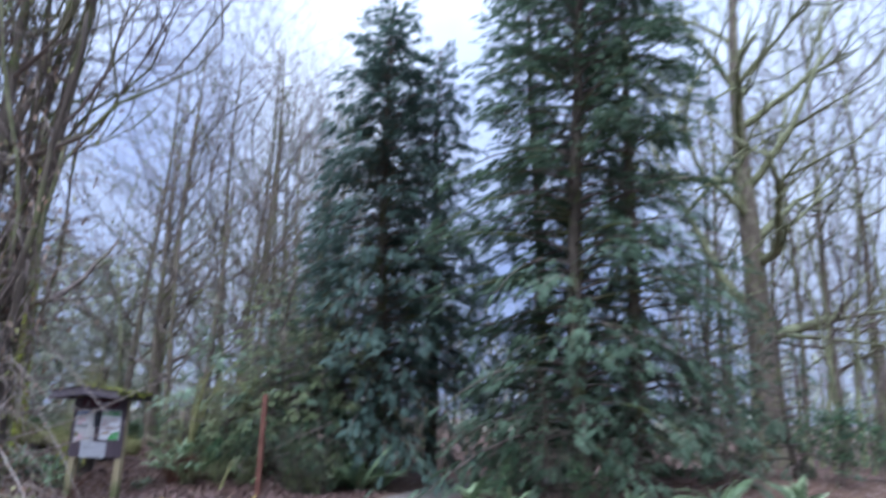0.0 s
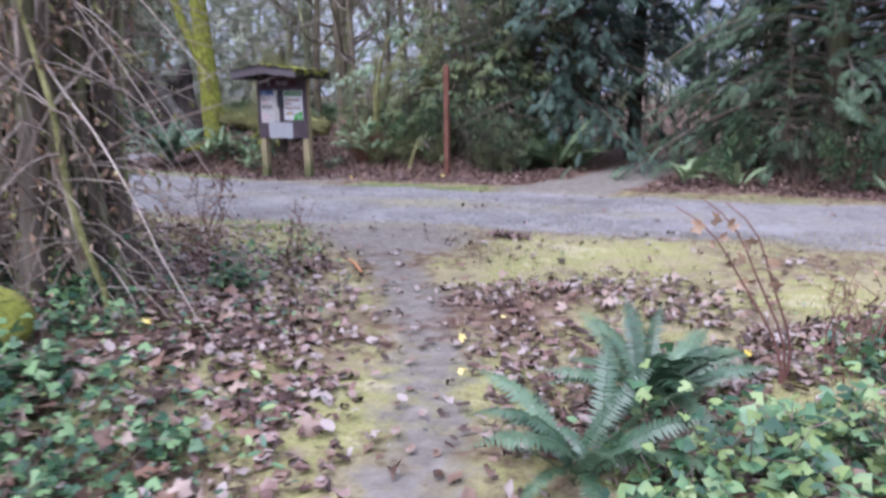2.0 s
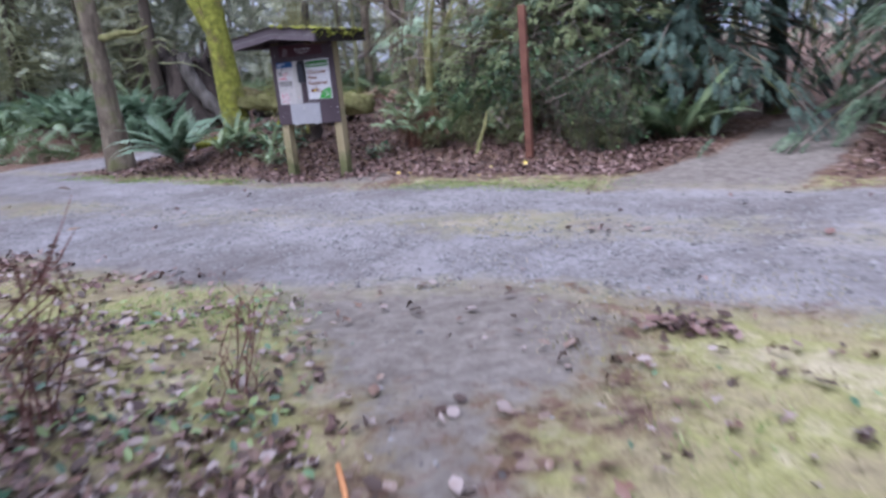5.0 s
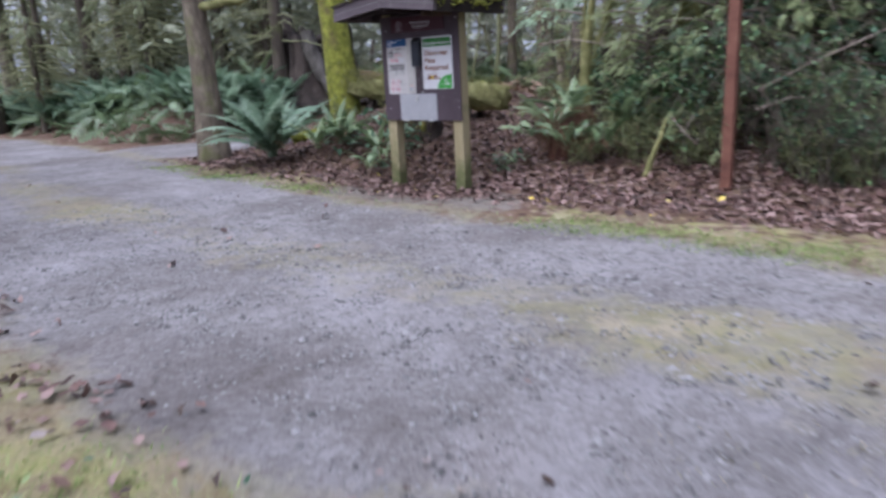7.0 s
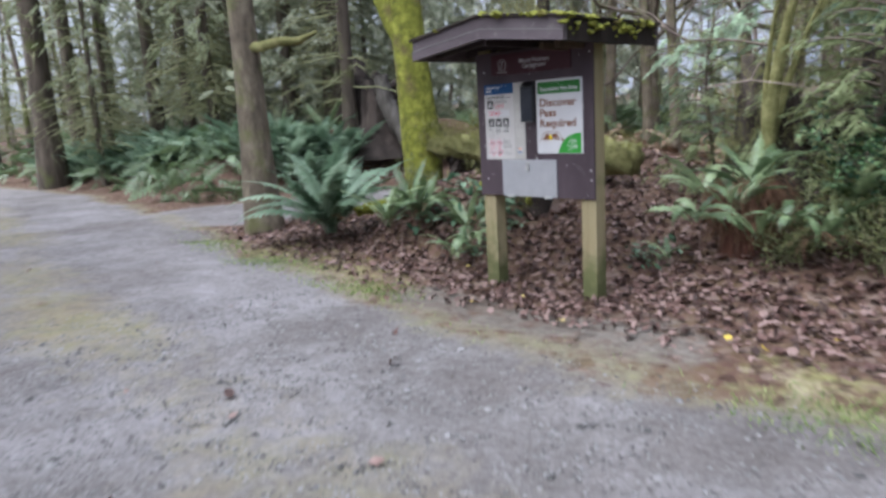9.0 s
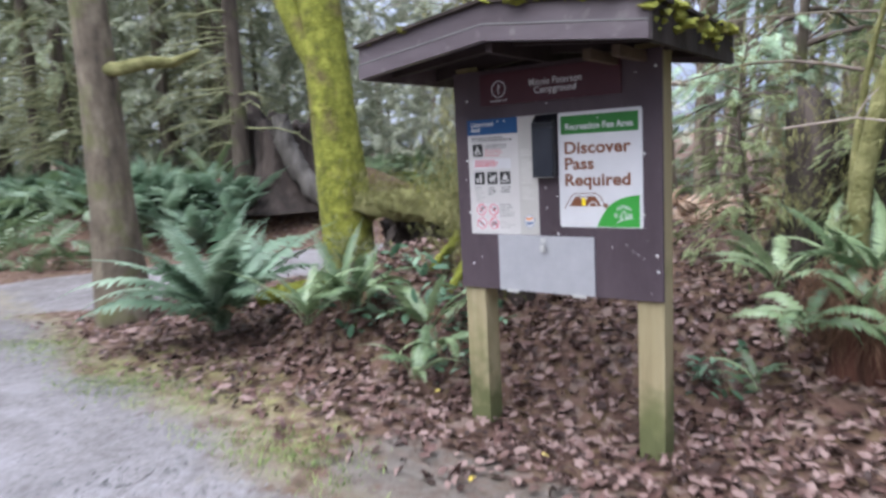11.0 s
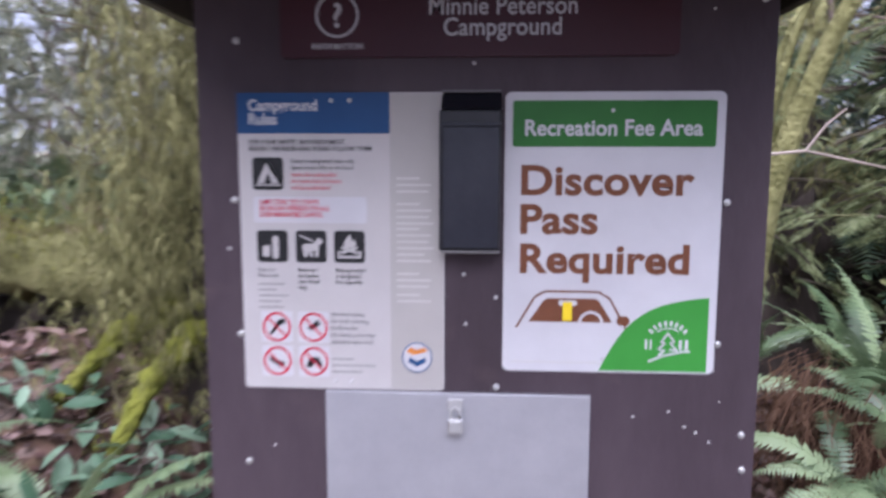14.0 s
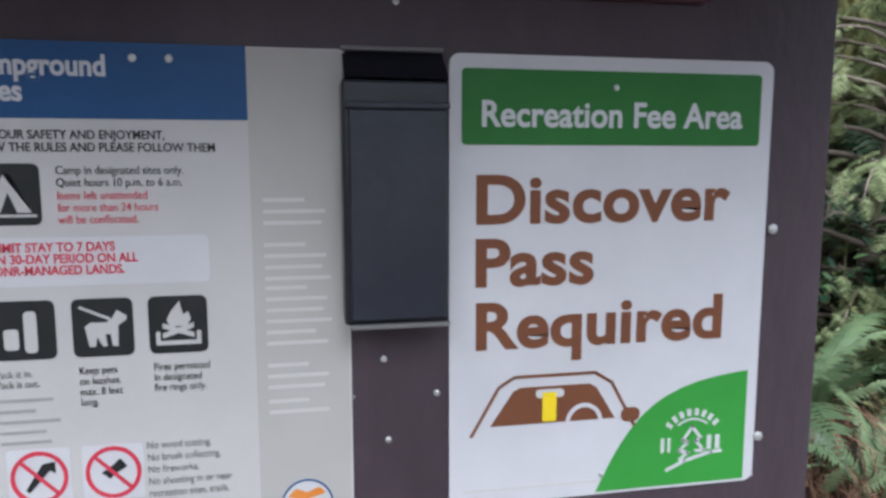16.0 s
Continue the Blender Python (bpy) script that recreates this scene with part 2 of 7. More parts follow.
BLACKINK = material("black_sign_ink", [rgb(0.012, 0.013, 0.014), rgb(0.02, 0.02, 0.022)], 20, 0.5, 0)
GREYINK = material("grey_sign_ink", [rgb(0.13, 0.125, 0.125), rgb(0.17, 0.165, 0.165)], 20, 0.5, 0)
SOFTINK = material("faded_grey_ink", [rgb(0.3, 0.29, 0.285), rgb(0.34, 0.33, 0.325)], 20, 0.5, 0)
PALEINK = material("pale_sign_ink", [rgb(0.5, 0.485, 0.47), rgb(0.54, 0.525, 0.51)], 20, 0.5, 0)
REDINK = material("red_sign_ink", [rgb(0.5, 0.03, 0.06), rgb(0.58, 0.045, 0.08)], 20, 0.5, 0)
YELLOW = material("yellow_sign_ink", [rgb(0.75, 0.55, 0.01), rgb(0.85, 0.64, 0.02)], 20, 0.5, 0)
ORANGE = material("orange_sign_ink", [rgb(0.6, 0.2, 0.03), rgb(0.66, 0.24, 0.05)], 20, 0.5, 0)
PLAQUE = material("maroon_plaque", [rgb(0.05, 0.016, 0.024), rgb(0.062, 0.021, 0.03)], 5, 0.4, 0.03)
LICHEN = material("bird_lime", [rgb(0.5, 0.5, 0.48), rgb(0.65, 0.65, 0.62)], 30, 0.9, 0)
FRESH_IVY = material("fresh_ivy", [rgb(0.025, 0.065, 0.035), rgb(0.055, 0.12, 0.055), rgb(0.105, 0.185, 0.085), rgb(0.18, 0.24, 0.085)], 3, 0.5, 0, island=0.8, trans=0.2, specular=0.6)
BANK_HERB = material("pale_herb_leaves", [rgb(0.06, 0.12, 0.07), rgb(0.12, 0.2, 0.125), rgb(0.2, 0.29, 0.2)], 4, 0.5, 0, island=0.7, trans=0.2)
STONE = material("gravel_stones", [rgb(0.06, 0.057, 0.057), rgb(0.11, 0.105, 0.107), rgb(0.2, 0.192, 0.196)], 8, 0.85, 0, island=0.8)


def ground_material():
    """One ground surface: gravel, trodden earth, moss and leaf litter, each where its zone says, with ragged borders."""
    m = bpy.data.materials.new("forest_ground")
    m.use_nodes = True
    n, l = m.node_tree.nodes, m.node_tree.links
    b = n["Principled BSDF"]
    b.inputs["Roughness"].default_value, b.inputs["Specular IOR Level"].default_value = 0.95, 0.12
    xyz = n.new("ShaderNodeTexCoord").outputs["Object"]

    def tex(scale, detail=5, kind="ShaderNodeTexNoise", rough=0.6):
        t = n.new(kind)
        t.inputs["Scale"].default_value = scale
        if kind == "ShaderNodeTexNoise":
            t.inputs["Detail"].default_value, t.inputs["Roughness"].default_value = detail, rough
        l.new(xyz, t.inputs["Vector"])
        return t

    def ramped(src, stops, lo=0.3, hi=0.7):
        r = n.new("ShaderNodeValToRGB")
        while len(r.color_ramp.elements) < len(stops):
            r.color_ramp.elements.new(0.5)
        for i, c in enumerate(stops):
            r.color_ramp.elements[i].position = lo + (hi - lo) * i / (len(stops) - 1)
            r.color_ramp.elements[i].color = rgb(*c)
        l.new(src, r.inputs["Fac"])
        return r.outputs["Color"]

    def mixed(fac, a, c, blend="MIX"):
        x = n.new("ShaderNodeMix")
        x.data_type, x.blend_type = "RGBA", blend
        if isinstance(fac, float):
            x.inputs[0].default_value = fac
        else:
            l.new(fac, x.inputs[0])
        l.new(a, x.inputs[6])
        l.new(c, x.inputs[7])
        return x.outputs[2]

    border = tex(5.5, 8, rough=0.7).outputs["Fac"]
    zone = n.new("ShaderNodeAttribute")
    zone.attribute_name = "zone"
    sep = n.new("ShaderNodeSeparateColor")
    l.new(zone.outputs["Color"], sep.inputs[0])

    def ragged(src, width=0.16):
        s = n.new("ShaderNodeMath")
        s.operation = "MULTIPLY_ADD"
        l.new(border, s.inputs[0])
        s.inputs[1].default_value = 1.5
        l.new(src, s.inputs[2])
        r = n.new("ShaderNodeMapRange")
        r.inputs["From Min"].default_value, r.inputs["From Max"].default_value = 1.25 - width, 1.25 + width
        l.new(s.outputs[0], r.inputs["Value"])
        return r.outputs[0]

    grit = tex(70, 3, rough=0.8).outputs["Fac"]
    cells = tex(45, kind="ShaderNodeTexVoronoi").outputs["Color"]
    big = tex(0.9, 6).outputs["Fac"]
    gravel = mixed(0.45, ramped(grit, [(0.098, 0.091, 0.093), (0.172, 0.161, 0.166), (0.3, 0.286, 0.294)], 0.32, 0.7), ramped(cells, [(0.12, 0.113, 0.116), (0.245, 0.233, 0.242)], 0.1, 0.9))
    gravel = mixed(0.4, gravel, ramped(big, [(0.094, 0.086, 0.085), (0.146, 0.137, 0.138), (0.23, 0.219, 0.227)], 0.36, 0.64))
    gravel = mixed(0.6, gravel, ramped(tex(22, 8, rough=0.8).outputs["Fac"], [(0.5, 0.48, 0.46), (0.95, 0.94, 0.94), (1.35, 1.35, 1.39)], 0.34, 0.66), "MULTIPLY")
    gravel = mixed(0.45, gravel, ramped(tex(4.2, 9, rough=0.82).outputs["Fac"], [(0.6, 0.56, 0.52), (0.98, 0.96, 0.95), (1.25, 1.25, 1.28)], 0.38, 0.62), "MULTIPLY")
    gravel = mixed(0.7, gravel, ramped(tex(0.6, 5).outputs["Fac"], [(0.74, 0.7, 0.67), (0.98, 0.97, 0.96), (1.2, 1.2, 1.22)], 0.38, 0.62), "MULTIPLY")
    earth = ramped(tex(9, 8, rough=0.75).outputs["Fac"], [(0.075, 0.06, 0.05), (0.14, 0.12, 0.105), (0.21, 0.185, 0.168)], 0.3, 0.7)
    earth = mixed(0.12, earth, gravel)
    moss = ramped(tex(6, 10, rough=0.85).outputs["Fac"], [(0.1, 0.08, 0.055), (0.19, 0.165, 0.095), (0.25, 0.23, 0.115), (0.38, 0.33, 0.235)], 0.32, 0.68)
    moss = mixed(0.7, moss, ramped(tex(1.3, 8, rough=0.7).outputs["Fac"], [(0.13, 0.1, 0.075), (0.24, 0.2, 0.125), (0.2, 0.2, 0.075), (0.36, 0.31, 0.225)], 0.36, 0.64))
    moss = mixed(0.6, moss, ramped(tex(45, 6, rough=0.8).outputs["Fac"], [(0.35, 0.33, 0.3), (0.95, 0.95, 0.9), (1.35, 1.32, 1.3)], 0.34, 0.64), "MULTIPLY")
    litter = ramped(tex(17, 7, rough=0.8).outputs["Fac"], [(0.03, 0.017, 0.013), (0.075, 0.044, 0.035), (0.13, 0.085, 0.068), (0.23, 0.17, 0.145)], 0.3, 0.7)
    leaves = tex(15, kind="ShaderNodeTexVoronoi")
    one = n.new("ShaderNodeSeparateColor")
    l.new(leaves.outputs["Color"], one.inputs[0])
    bits = ramped(one.outputs[0], [(0.03, 0.017, 0.013), (0.08, 0.045, 0.034), (0.13, 0.08, 0.06), (0.1, 0.07, 0.035), (0.22, 0.165, 0.145)], 0.05, 0.95)
    litter = mixed(0.6, litter, bits)
    col = mixed(ragged(sep.outputs[2]), litter, moss)
    col = mixed(ragged(sep.outputs[1]), col, earth)
    col = mixed(ragged(sep.outputs[0]), col, gravel)
    track = n.new("ShaderNodeAttribute")
    track.attribute_name = "mossy_track"
    col = mixed(ragged(track.outputs["Fac"], 0.3), col, mixed(0.5, moss, earth))
    l.new(col, b.inputs["Base Color"])
    bp = n.new("ShaderNodeBump")
    bp.inputs["Strength"].default_value, bp.inputs["Distance"].default_value = 0.7, 0.015
    l.new(tex(38, 8, rough=0.8).outputs["Fac"], bp.inputs["Height"])
    l.new(bp.outputs[0], b.inputs["Normal"])
    return m


GROUND = ground_material()


# ---- mesh helpers ----
def raw_mesh(name, verts, tris, mat, smooth=False):
    """A mesh of triangles from arrays."""
    verts, tris = np.asarray(verts, np.float32), np.asarray(tris, np.int32)
    me = bpy.data.meshes.new(name)
    me.vertices.add(len(verts))
    me.vertices.foreach_set("co", verts.ravel())
    me.loops.add(tris.size)
    me.loops.foreach_set("vertex_index", tris.ravel())
    me.polygons.add(len(tris))
    me.polygons.foreach_set("loop_start", np.arange(0, tris.size, 3, dtype=np.int32))
    me.polygons.foreach_set("loop_total", np.full(len(tris), 3, np.int32))
    if smooth:
        me.polygons.foreach_set("use_smooth", np.ones(len(tris), bool))
    me.update(calc_edges=True)
    me.validate()
    me.materials.append(mat)
    return me


def scatter(tv, tt, spots, frames):
    """Copies of a template (verts, tris) at spots with 3x3 frames, as one pair of arrays."""
    tv, tt, spots, frames = np.asarray(tv, float), np.asarray(tt, int), np.asarray(spots, float), np.asarray(frames, float)
    v = np.einsum("nij,kj->nki", frames, tv) + spots[:, None, :]
    t = tt[None] + (np.arange(len(spots)) * len(tv))[:, None, None]
    return v.reshape(-1, 3), t.reshape(-1, 3)


def merged(pairs):
    vs, ts, k = [], [], 0
    for v, t in pairs:
        if len(v):
            vs.append(np.asarray(v, float))
            ts.append(np.asarray(t, int) + k)
            k += len(v)
    return np.concatenate(vs), np.concatenate(ts)


def tube(pts, radii, sides=6, rng=None, rough=0.0):
    """A tapered tube along points, closed at its end."""
    pts = np.asarray(pts, float)
    d = np.gradient(pts, axis=0)
    d /= np.linalg.norm(d, axis=1)[:, None] + 1e-9
    ref = np.where(np.abs(d[:, 2:3]) > 0.9, np.array([[1.0, 0, 0]]), np.array([[0, 0, 1.0]]))
    ref = np.repeat(ref[:1], len(pts), 0)
    u = np.cross(d, ref)
    u /= np.linalg.norm(u, axis=1)[:, None] + 1e-9
    w = np.cross(d, u)
    a = np.arange(sides) * 2 * np.pi / sides
    r = np.asarray(radii, float)[:, None] * np.ones((1, sides))
    if rough and rng is not None:
        r = r * (1 + rough * rng.normal(size=r.shape))
    v = pts[:, None] + r[..., None] * (np.cos(a)[None, :, None] * u[:, None] + np.sin(a)[None, :, None] * w[:, None])
    n = len(pts)
    i, j = np.meshgrid(np.arange(n - 1), np.arange(sides), indexing="ij")
    i, j = i.ravel(), j.ravel()
    k = (j + 1) % sides
    q = np.stack([i * sides + j, i * sides + k, (i + 1) * sides + k, (i + 1) * sides + j], 1)
    t = np.concatenate([q[:, [0, 1, 2]], q[:, [0, 2, 3]]])
    cap = np.array([[(n - 1) * sides, (n - 1) * sides + c, (n - 1) * sides + c + 1] for c in range(1, sides - 1)], int).reshape(-1, 3)
    return v.reshape(-1, 3), np.concatenate([t, cap])


def frames_from(direction, up):
    """3x3 frames whose first axis is direction and whose third is near up."""
    x = np.asarray(direction, float)
    x = x / (np.linalg.norm(x, axis=1)[:, None] + 1e-9)
    y = np.cross(np.asarray(up, float), x)
    y /= np.linalg.norm(y, axis=1)[:, None] + 1e-9
    z = np.cross(x, y)
    return np.stack([x, y, z], 2)


def part(name, me, parent, label=""):
    ob = new(name, me)
    ob.parent = parent
    if label:
        ob["label"] = label
    return ob


def thing(name, at, label, category, group="", rz=0.0, scale=1.0, kind=""):
    ob = new(name)
    ob.empty_display_size = 0.1
    ob.matrix_basis = pose(*at, 0, 0, rz) @ Matrix.Scale(scale, 4)
    return tagged(ob, label, category, group, kind)


def bm_mesh(name, bm, mat, bevel=0.0):
    if bevel:
        bmesh.ops.bevel(bm, geom=bm.edges[:], offset=bevel, segments=2, affect="EDGES", profile=0.5)
    me = bpy.data.meshes.new(name)
    bm.normal_update()
    bm.to_mesh(me)
    bm.free()
    me.materials.append(mat)
    return me


def box(name, x0, x1, y0, y1, z0, z1, mat, bevel=0.003):
    bm = bmesh.new()
    bmesh.ops.create_cube(bm, size=1.0)
    bmesh.ops.scale(bm, vec=(x1 - x0, y1 - y0, z1 - z0), verts=bm.verts)
    bmesh.ops.translate(bm, vec=((x0 + x1) / 2, (y0 + y1) / 2, (z0 + z1) / 2), verts=bm.verts)
    return bm_mesh(name, bm, mat, bevel)


def plate(name, outline, y, thick, mat, bevel=0.0):
    """A flat plate in the x-z plane, its front at y, from an outline of (x, z)."""
    bm = bmesh.new()
    f = bm.faces.new([bm.verts.new((x, y + thick, z)) for x, z in outline])
    g = bmesh.ops.extrude_face_region(bm, geom=[f])
    bmesh.ops.translate(bm, vec=(0, -thick, 0), verts=[v for v in g["geom"] if isinstance(v, bmesh.types.BMVert)])
    bmesh.ops.recalc_face_normals(bm, faces=bm.faces)
    return bm_mesh(name, bm, mat, bevel)


def rounded(x0, x1, z0, z1, r, steps=5):
    pts = []
    for cx, cz, a0 in ((x1 - r, z1 - r, 0), (x0 + r, z1 - r, 90), (x0 + r, z0 + r, 180), (x1 - r, z0 + r, 270)):
        for i in range(steps + 1):
            a = radians(a0 + 90 * i / steps)
            pts.append((cx + r * math.cos(a), cz + r * math.sin(a)))
    return pts


def lettering(name, body, x, y, z, size, mat, parent, bold=0.0, spacing=1.0, line=1.0, align="LEFT", squeeze=1.0):
    """Raised lettering facing -y; x, z is the baseline of the first line."""
    cu = bpy.data.curves.new(name, "FONT")
    cu.body, cu.size, cu.extrude, cu.offset = body, size, 0.0004, bold
    cu.space_character, cu.space_line, cu.align_x = spacing, line, align
    cu.resolution_u = 8
    tmp = bpy.data.objects.new(name, cu)
    scene.collection.objects.link(tmp)
    bpy.context.view_layer.update()
    me = bpy.data.meshes.new_from_object(tmp.evaluated_get(bpy.context.evaluated_depsgraph_get()))
    bpy.data.objects.remove(tmp)
    me.transform(Matrix.Translation((x, y, z)) @ Matrix.Rotation(radians(90), 4, "X") @ Matrix.Diagonal((squeeze, 1, 1, 1)))
    me.materials.clear()
    me.materials.append(mat)
    me.name = name
    return part(name, me, parent)


# ---- ground: one sheet with road, side road, trails and banks ----
def smooth(a, b, x):
    t = np.clip((x - a) / (b - a), 0, 1)
    return t * t * (3 - 2 * t)


def line_distance(x, y, pts):
    best = np.full(np.shape(x), 1e9)
    for (ax, ay), (bx, by) in zip(pts[:-1], pts[1:]):
        dx, dy = bx - ax, by - ay
        s = np.clip(((x - ax) * dx + (y - ay) * dy) / (dx * dx + dy * dy), 0, 1)
        best = np.minimum(best, np.hypot(x - ax - s * dx, y - ay - s * dy))
    return best


ROAD = [(90, 6), (40, 9.8), (12, 10.9), (0, 11.1), (-8, 11.1), (-13, 11.3), (-18, 12.3), (-25, 13.2), (-40, 12.5), (-90, 6)]
SPUR = [(-17.5, 13.0), (-17.0, 15.5), (-16.0, 17.8), (-14.2, 20.2), (-12.0, 23.5), (-12, 30)]
PATH = [(0.9, -6), (0.4, -2), (-0.3, 1.2), (-1.2, 3.4), (-1.9, 5.2), (-2.5, 6.3), (-3.4, 7.7), (-4.4, 9.2)]
TRAIL = [(-3.0, 12.6), (-2.55, 14.6), (-2.2, 17.0), (-1.9, 19.0), (-0.6, 21.5), (1.5, 24), (6, 32)]


def wobble(x, y, s, k):
    return np.sin(x * s + k) * np.cos(y * s * 1.3 + 2 * k) + 0.5 * np.sin(x * s * 2.3 - y * s * 1.9 + k)


def height(x, y):
    """The ground's height: flat on road and trails, banks beside them."""
    x, y = np.asarray(x, float), np.asarray(y, float)
    flat = np.minimum(np.minimum(line_distance(x, y, ROAD) - 1.9, line_distance(x, y, SPUR) - 1.3),
                      np.minimum(line_distance(x, y, PATH) - 0.35, line_distance(x, y, TRAIL) - 0.6))
    d = np.maximum(flat, 0)
    z = 0.55 * smooth(1.3, 3.6, d) * smooth(12.0, 14.5, y) + 0.25 * smooth(0.2, 2.6, d) * smooth(9.5, 6.5, y) * smooth(-1.5, -3.2, x)
    z = z + 0.12 * smooth(0.2, 2.0, d) * smooth(9.5, 6.5, y) * smooth(-1.0, 1.0, x)
    z = z + 0.25 * smooth(0.6, 3, d) * smooth(-12, -16, x)
    z = z + 0.045 * wobble(x, y, 1.1, 0.4) * smooth(0.1, 1.2, d) + 0.012 * wobble(x, y, 2.7, 1.3)
    z = z + 2.5 * smooth(25, 120, np.hypot(x + 5, y - 12))
    z = z + 0.38 * smooth(1.4, 0.3, np.hypot(x + 11.2, y - 15.4)) - 0.1 * smooth(1.5, 0.5, np.hypot(x + 9.0, y - 14.3)) + 0.5 * smooth(1.9, 0.5, np.hypot(x + 11.2, y - 18.3))
    z = z + 0.6 * smooth(3.0, 1.3, np.hypot(x + 18.7, y - 21.2))
    return z - 0.03


def graded(lo, hi, a, b, step, far):
    """Grid lines: even between a and b, widening out to lo and hi."""
    mid = list(np.arange(a, b + step / 2, step))
    s, v = step, a
    left = []
    while v > lo:
        s *= 1.22
        v -= s
        left.append(max(v, lo))
    s, v = step, mid[-1]
    right = []
    while v < hi:
        s *= 1.22
        v += s
        right.append(min(v, hi))
    return np.array(left[::-1] + mid + right)


gx, gy = graded(-600, 600, -21.0, 4.5, 0.11, 1.2), graded(-600, 600, -1.0, 22.0, 0.11, 1.2)
GX, GY = np.meshgrid(gx, gy, indexing="ij")
GZ = height(GX, GY)
rng = np.random.default_rng(5)
fine = (line_distance(GX, GY, [(-12, 12), (2, 12)]) < 16)
GZ = GZ + fine * rng.normal(0, 0.006, GX.shape)
dr = line_distance(GX, GY, ROAD) + 0.12 * wobble(GX, GY, 1.7, 2.0)
ds = line_distance(GX, GY, SPUR)
dp = line_distance(GX, GY, PATH) + 0.06 * wobble(GX, GY, 2.3, 1.0)
dt = line_distance(GX, GY, TRAIL)
half = 1.55 + 0.5 * smooth(-9, -13, GX) + 0.15 * smooth(-2, -6, GX) + 0.35 * smooth(-4.2, -5.6, GX) * smooth(-9.5, -7.6, GX) * (GY < 11)
z_road = np.maximum(smooth(half + 0.55, half - 0.35, dr), smooth(1.7, 1.0, ds))
z_road = np.maximum(z_road, smooth(0.9, 0.3, line_distance(GX, GY, [(-17, 14), (-15.5, 15.5)])))
z_path = np.maximum(0.64 * smooth(0.52, 0.05, dp), 0.9 * smooth(1.05, 0.45, dt))
z_path = np.maximum(z_path, 0.75 * smooth(1.5, 0.4, line_distance(GX, GY, [(-4.6, 9.3), (-3.7, 8.6)])))
z_path = np.maximum(z_path, 0.9 * smooth(0.75, 0.3, line_distance(GX, GY, [(-3.55, 13.1), (-3.2, 13.8), (-2.9, 14.8)])))
z_path = np.maximum(z_path, 0.6 * smooth(0.9, 0.2, line_distance(GX, GY, [(-9.6, 13.5), (-7.6, 13.4)])))
verge = smooth(0.75, 0.3, np.abs(dr - half - 0.45)) * smooth(-14.5, -12.5, GX)
meadow = smooth(9.9, 9.0, GY) * smooth(5.6, 7.6, GY) * smooth(-3.4, -2.2, GX)
meadow = np.maximum(meadow, 0.72 * smooth(1.5, 0.6, dp) * smooth(9.5, 8.8, GY))
bands = np.clip(smooth(-9.4, -10.4, GX) + smooth(-7.6, -6.6, GX), 0.35, 1)
z_moss = np.maximum(0.46 * verge * bands, meadow * (0.7 + 0.26 * wobble(GX, GY, 1.3, 0.7)))
z_moss = np.maximum(z_moss, 0.7 * smooth(3.2, 1.6, np.hypot(GX + 6.2, (GY - 7.9) * 1.8)))
z_moss = np.maximum(z_moss, np.clip(0.45 + 0.4 * wobble(GX, GY, 1.5, 5.0), 0, 1) * smooth(2.0, 3.5, GY) * smooth(8.8, 7.5, GY) * smooth(-6.5, -4.5, GX) * smooth(4.5, 2.5, GX))
track = 0.62 * smooth(0.8, 0.0, np.abs(dr - 0.05)) * (0.8 + 0.3 * wobble(GX, GY, 0.8, 1.9)) * (dr < 1.2)
track = np.maximum(track, 0.5 * smooth(0.45, 0.0, np.abs(dr - half - 0.15)))

road_cell = ((z_road[:-1, :-1] + z_road[1:, 1:]) / 2 > 0.5)
path_cell = ((z_path[:-1, :-1] + z_path[1:, 1:]) / 2 > 0.42) & ~road_cell
nx, ny = GX.shape
idx = np.arange(nx * ny).reshape(nx, ny)
quads = np.stack([idx[:-1, :-1], idx[1:, :-1], idx[1:, 1:], idx[:-1, 1:]], -1)
allv = np.stack([GX, GY, GZ], -1).reshape(-1, 3)
zones = np.stack([z_road, z_path, z_moss, np.ones_like(z_road)], -1).reshape(-1, 4)
tracks = track.ravel()


def sheet(name, cells, label, category):
    q = quads[cells]
    t = np.concatenate([q[:, [0, 1, 2]], q[:, [0, 2, 3]]])
    used, inv = np.unique(t, return_inverse=True)
    me = raw_mesh(name, allv[used], inv.reshape(-1, 3), GROUND, True)
    a = me.attributes.new("zone", "FLOAT_COLOR", "POINT")
    a.data.foreach_set("color", zones[used].astype(np.float32).ravel())
    b = me.attributes.new("mossy_track", "FLOAT", "POINT")
    b.data.foreach_set("value", tracks[used].astype(np.float32))
    return tagged(new(name, me), label, category, kind="structure")


sheet("ground", ~road_cell & ~path_cell, "forest floor of moss, earth and brown fallen leaves", "ground")
sheet("road", road_cell, "grey gravel campground road with a mossy middle", "road")
sheet("trail", path_cell, "trodden earth footpath through moss and leaves", "footpath")


# ---- information kiosk ----
BX0, BX1, BY = -9.79, -8.57, 14.36


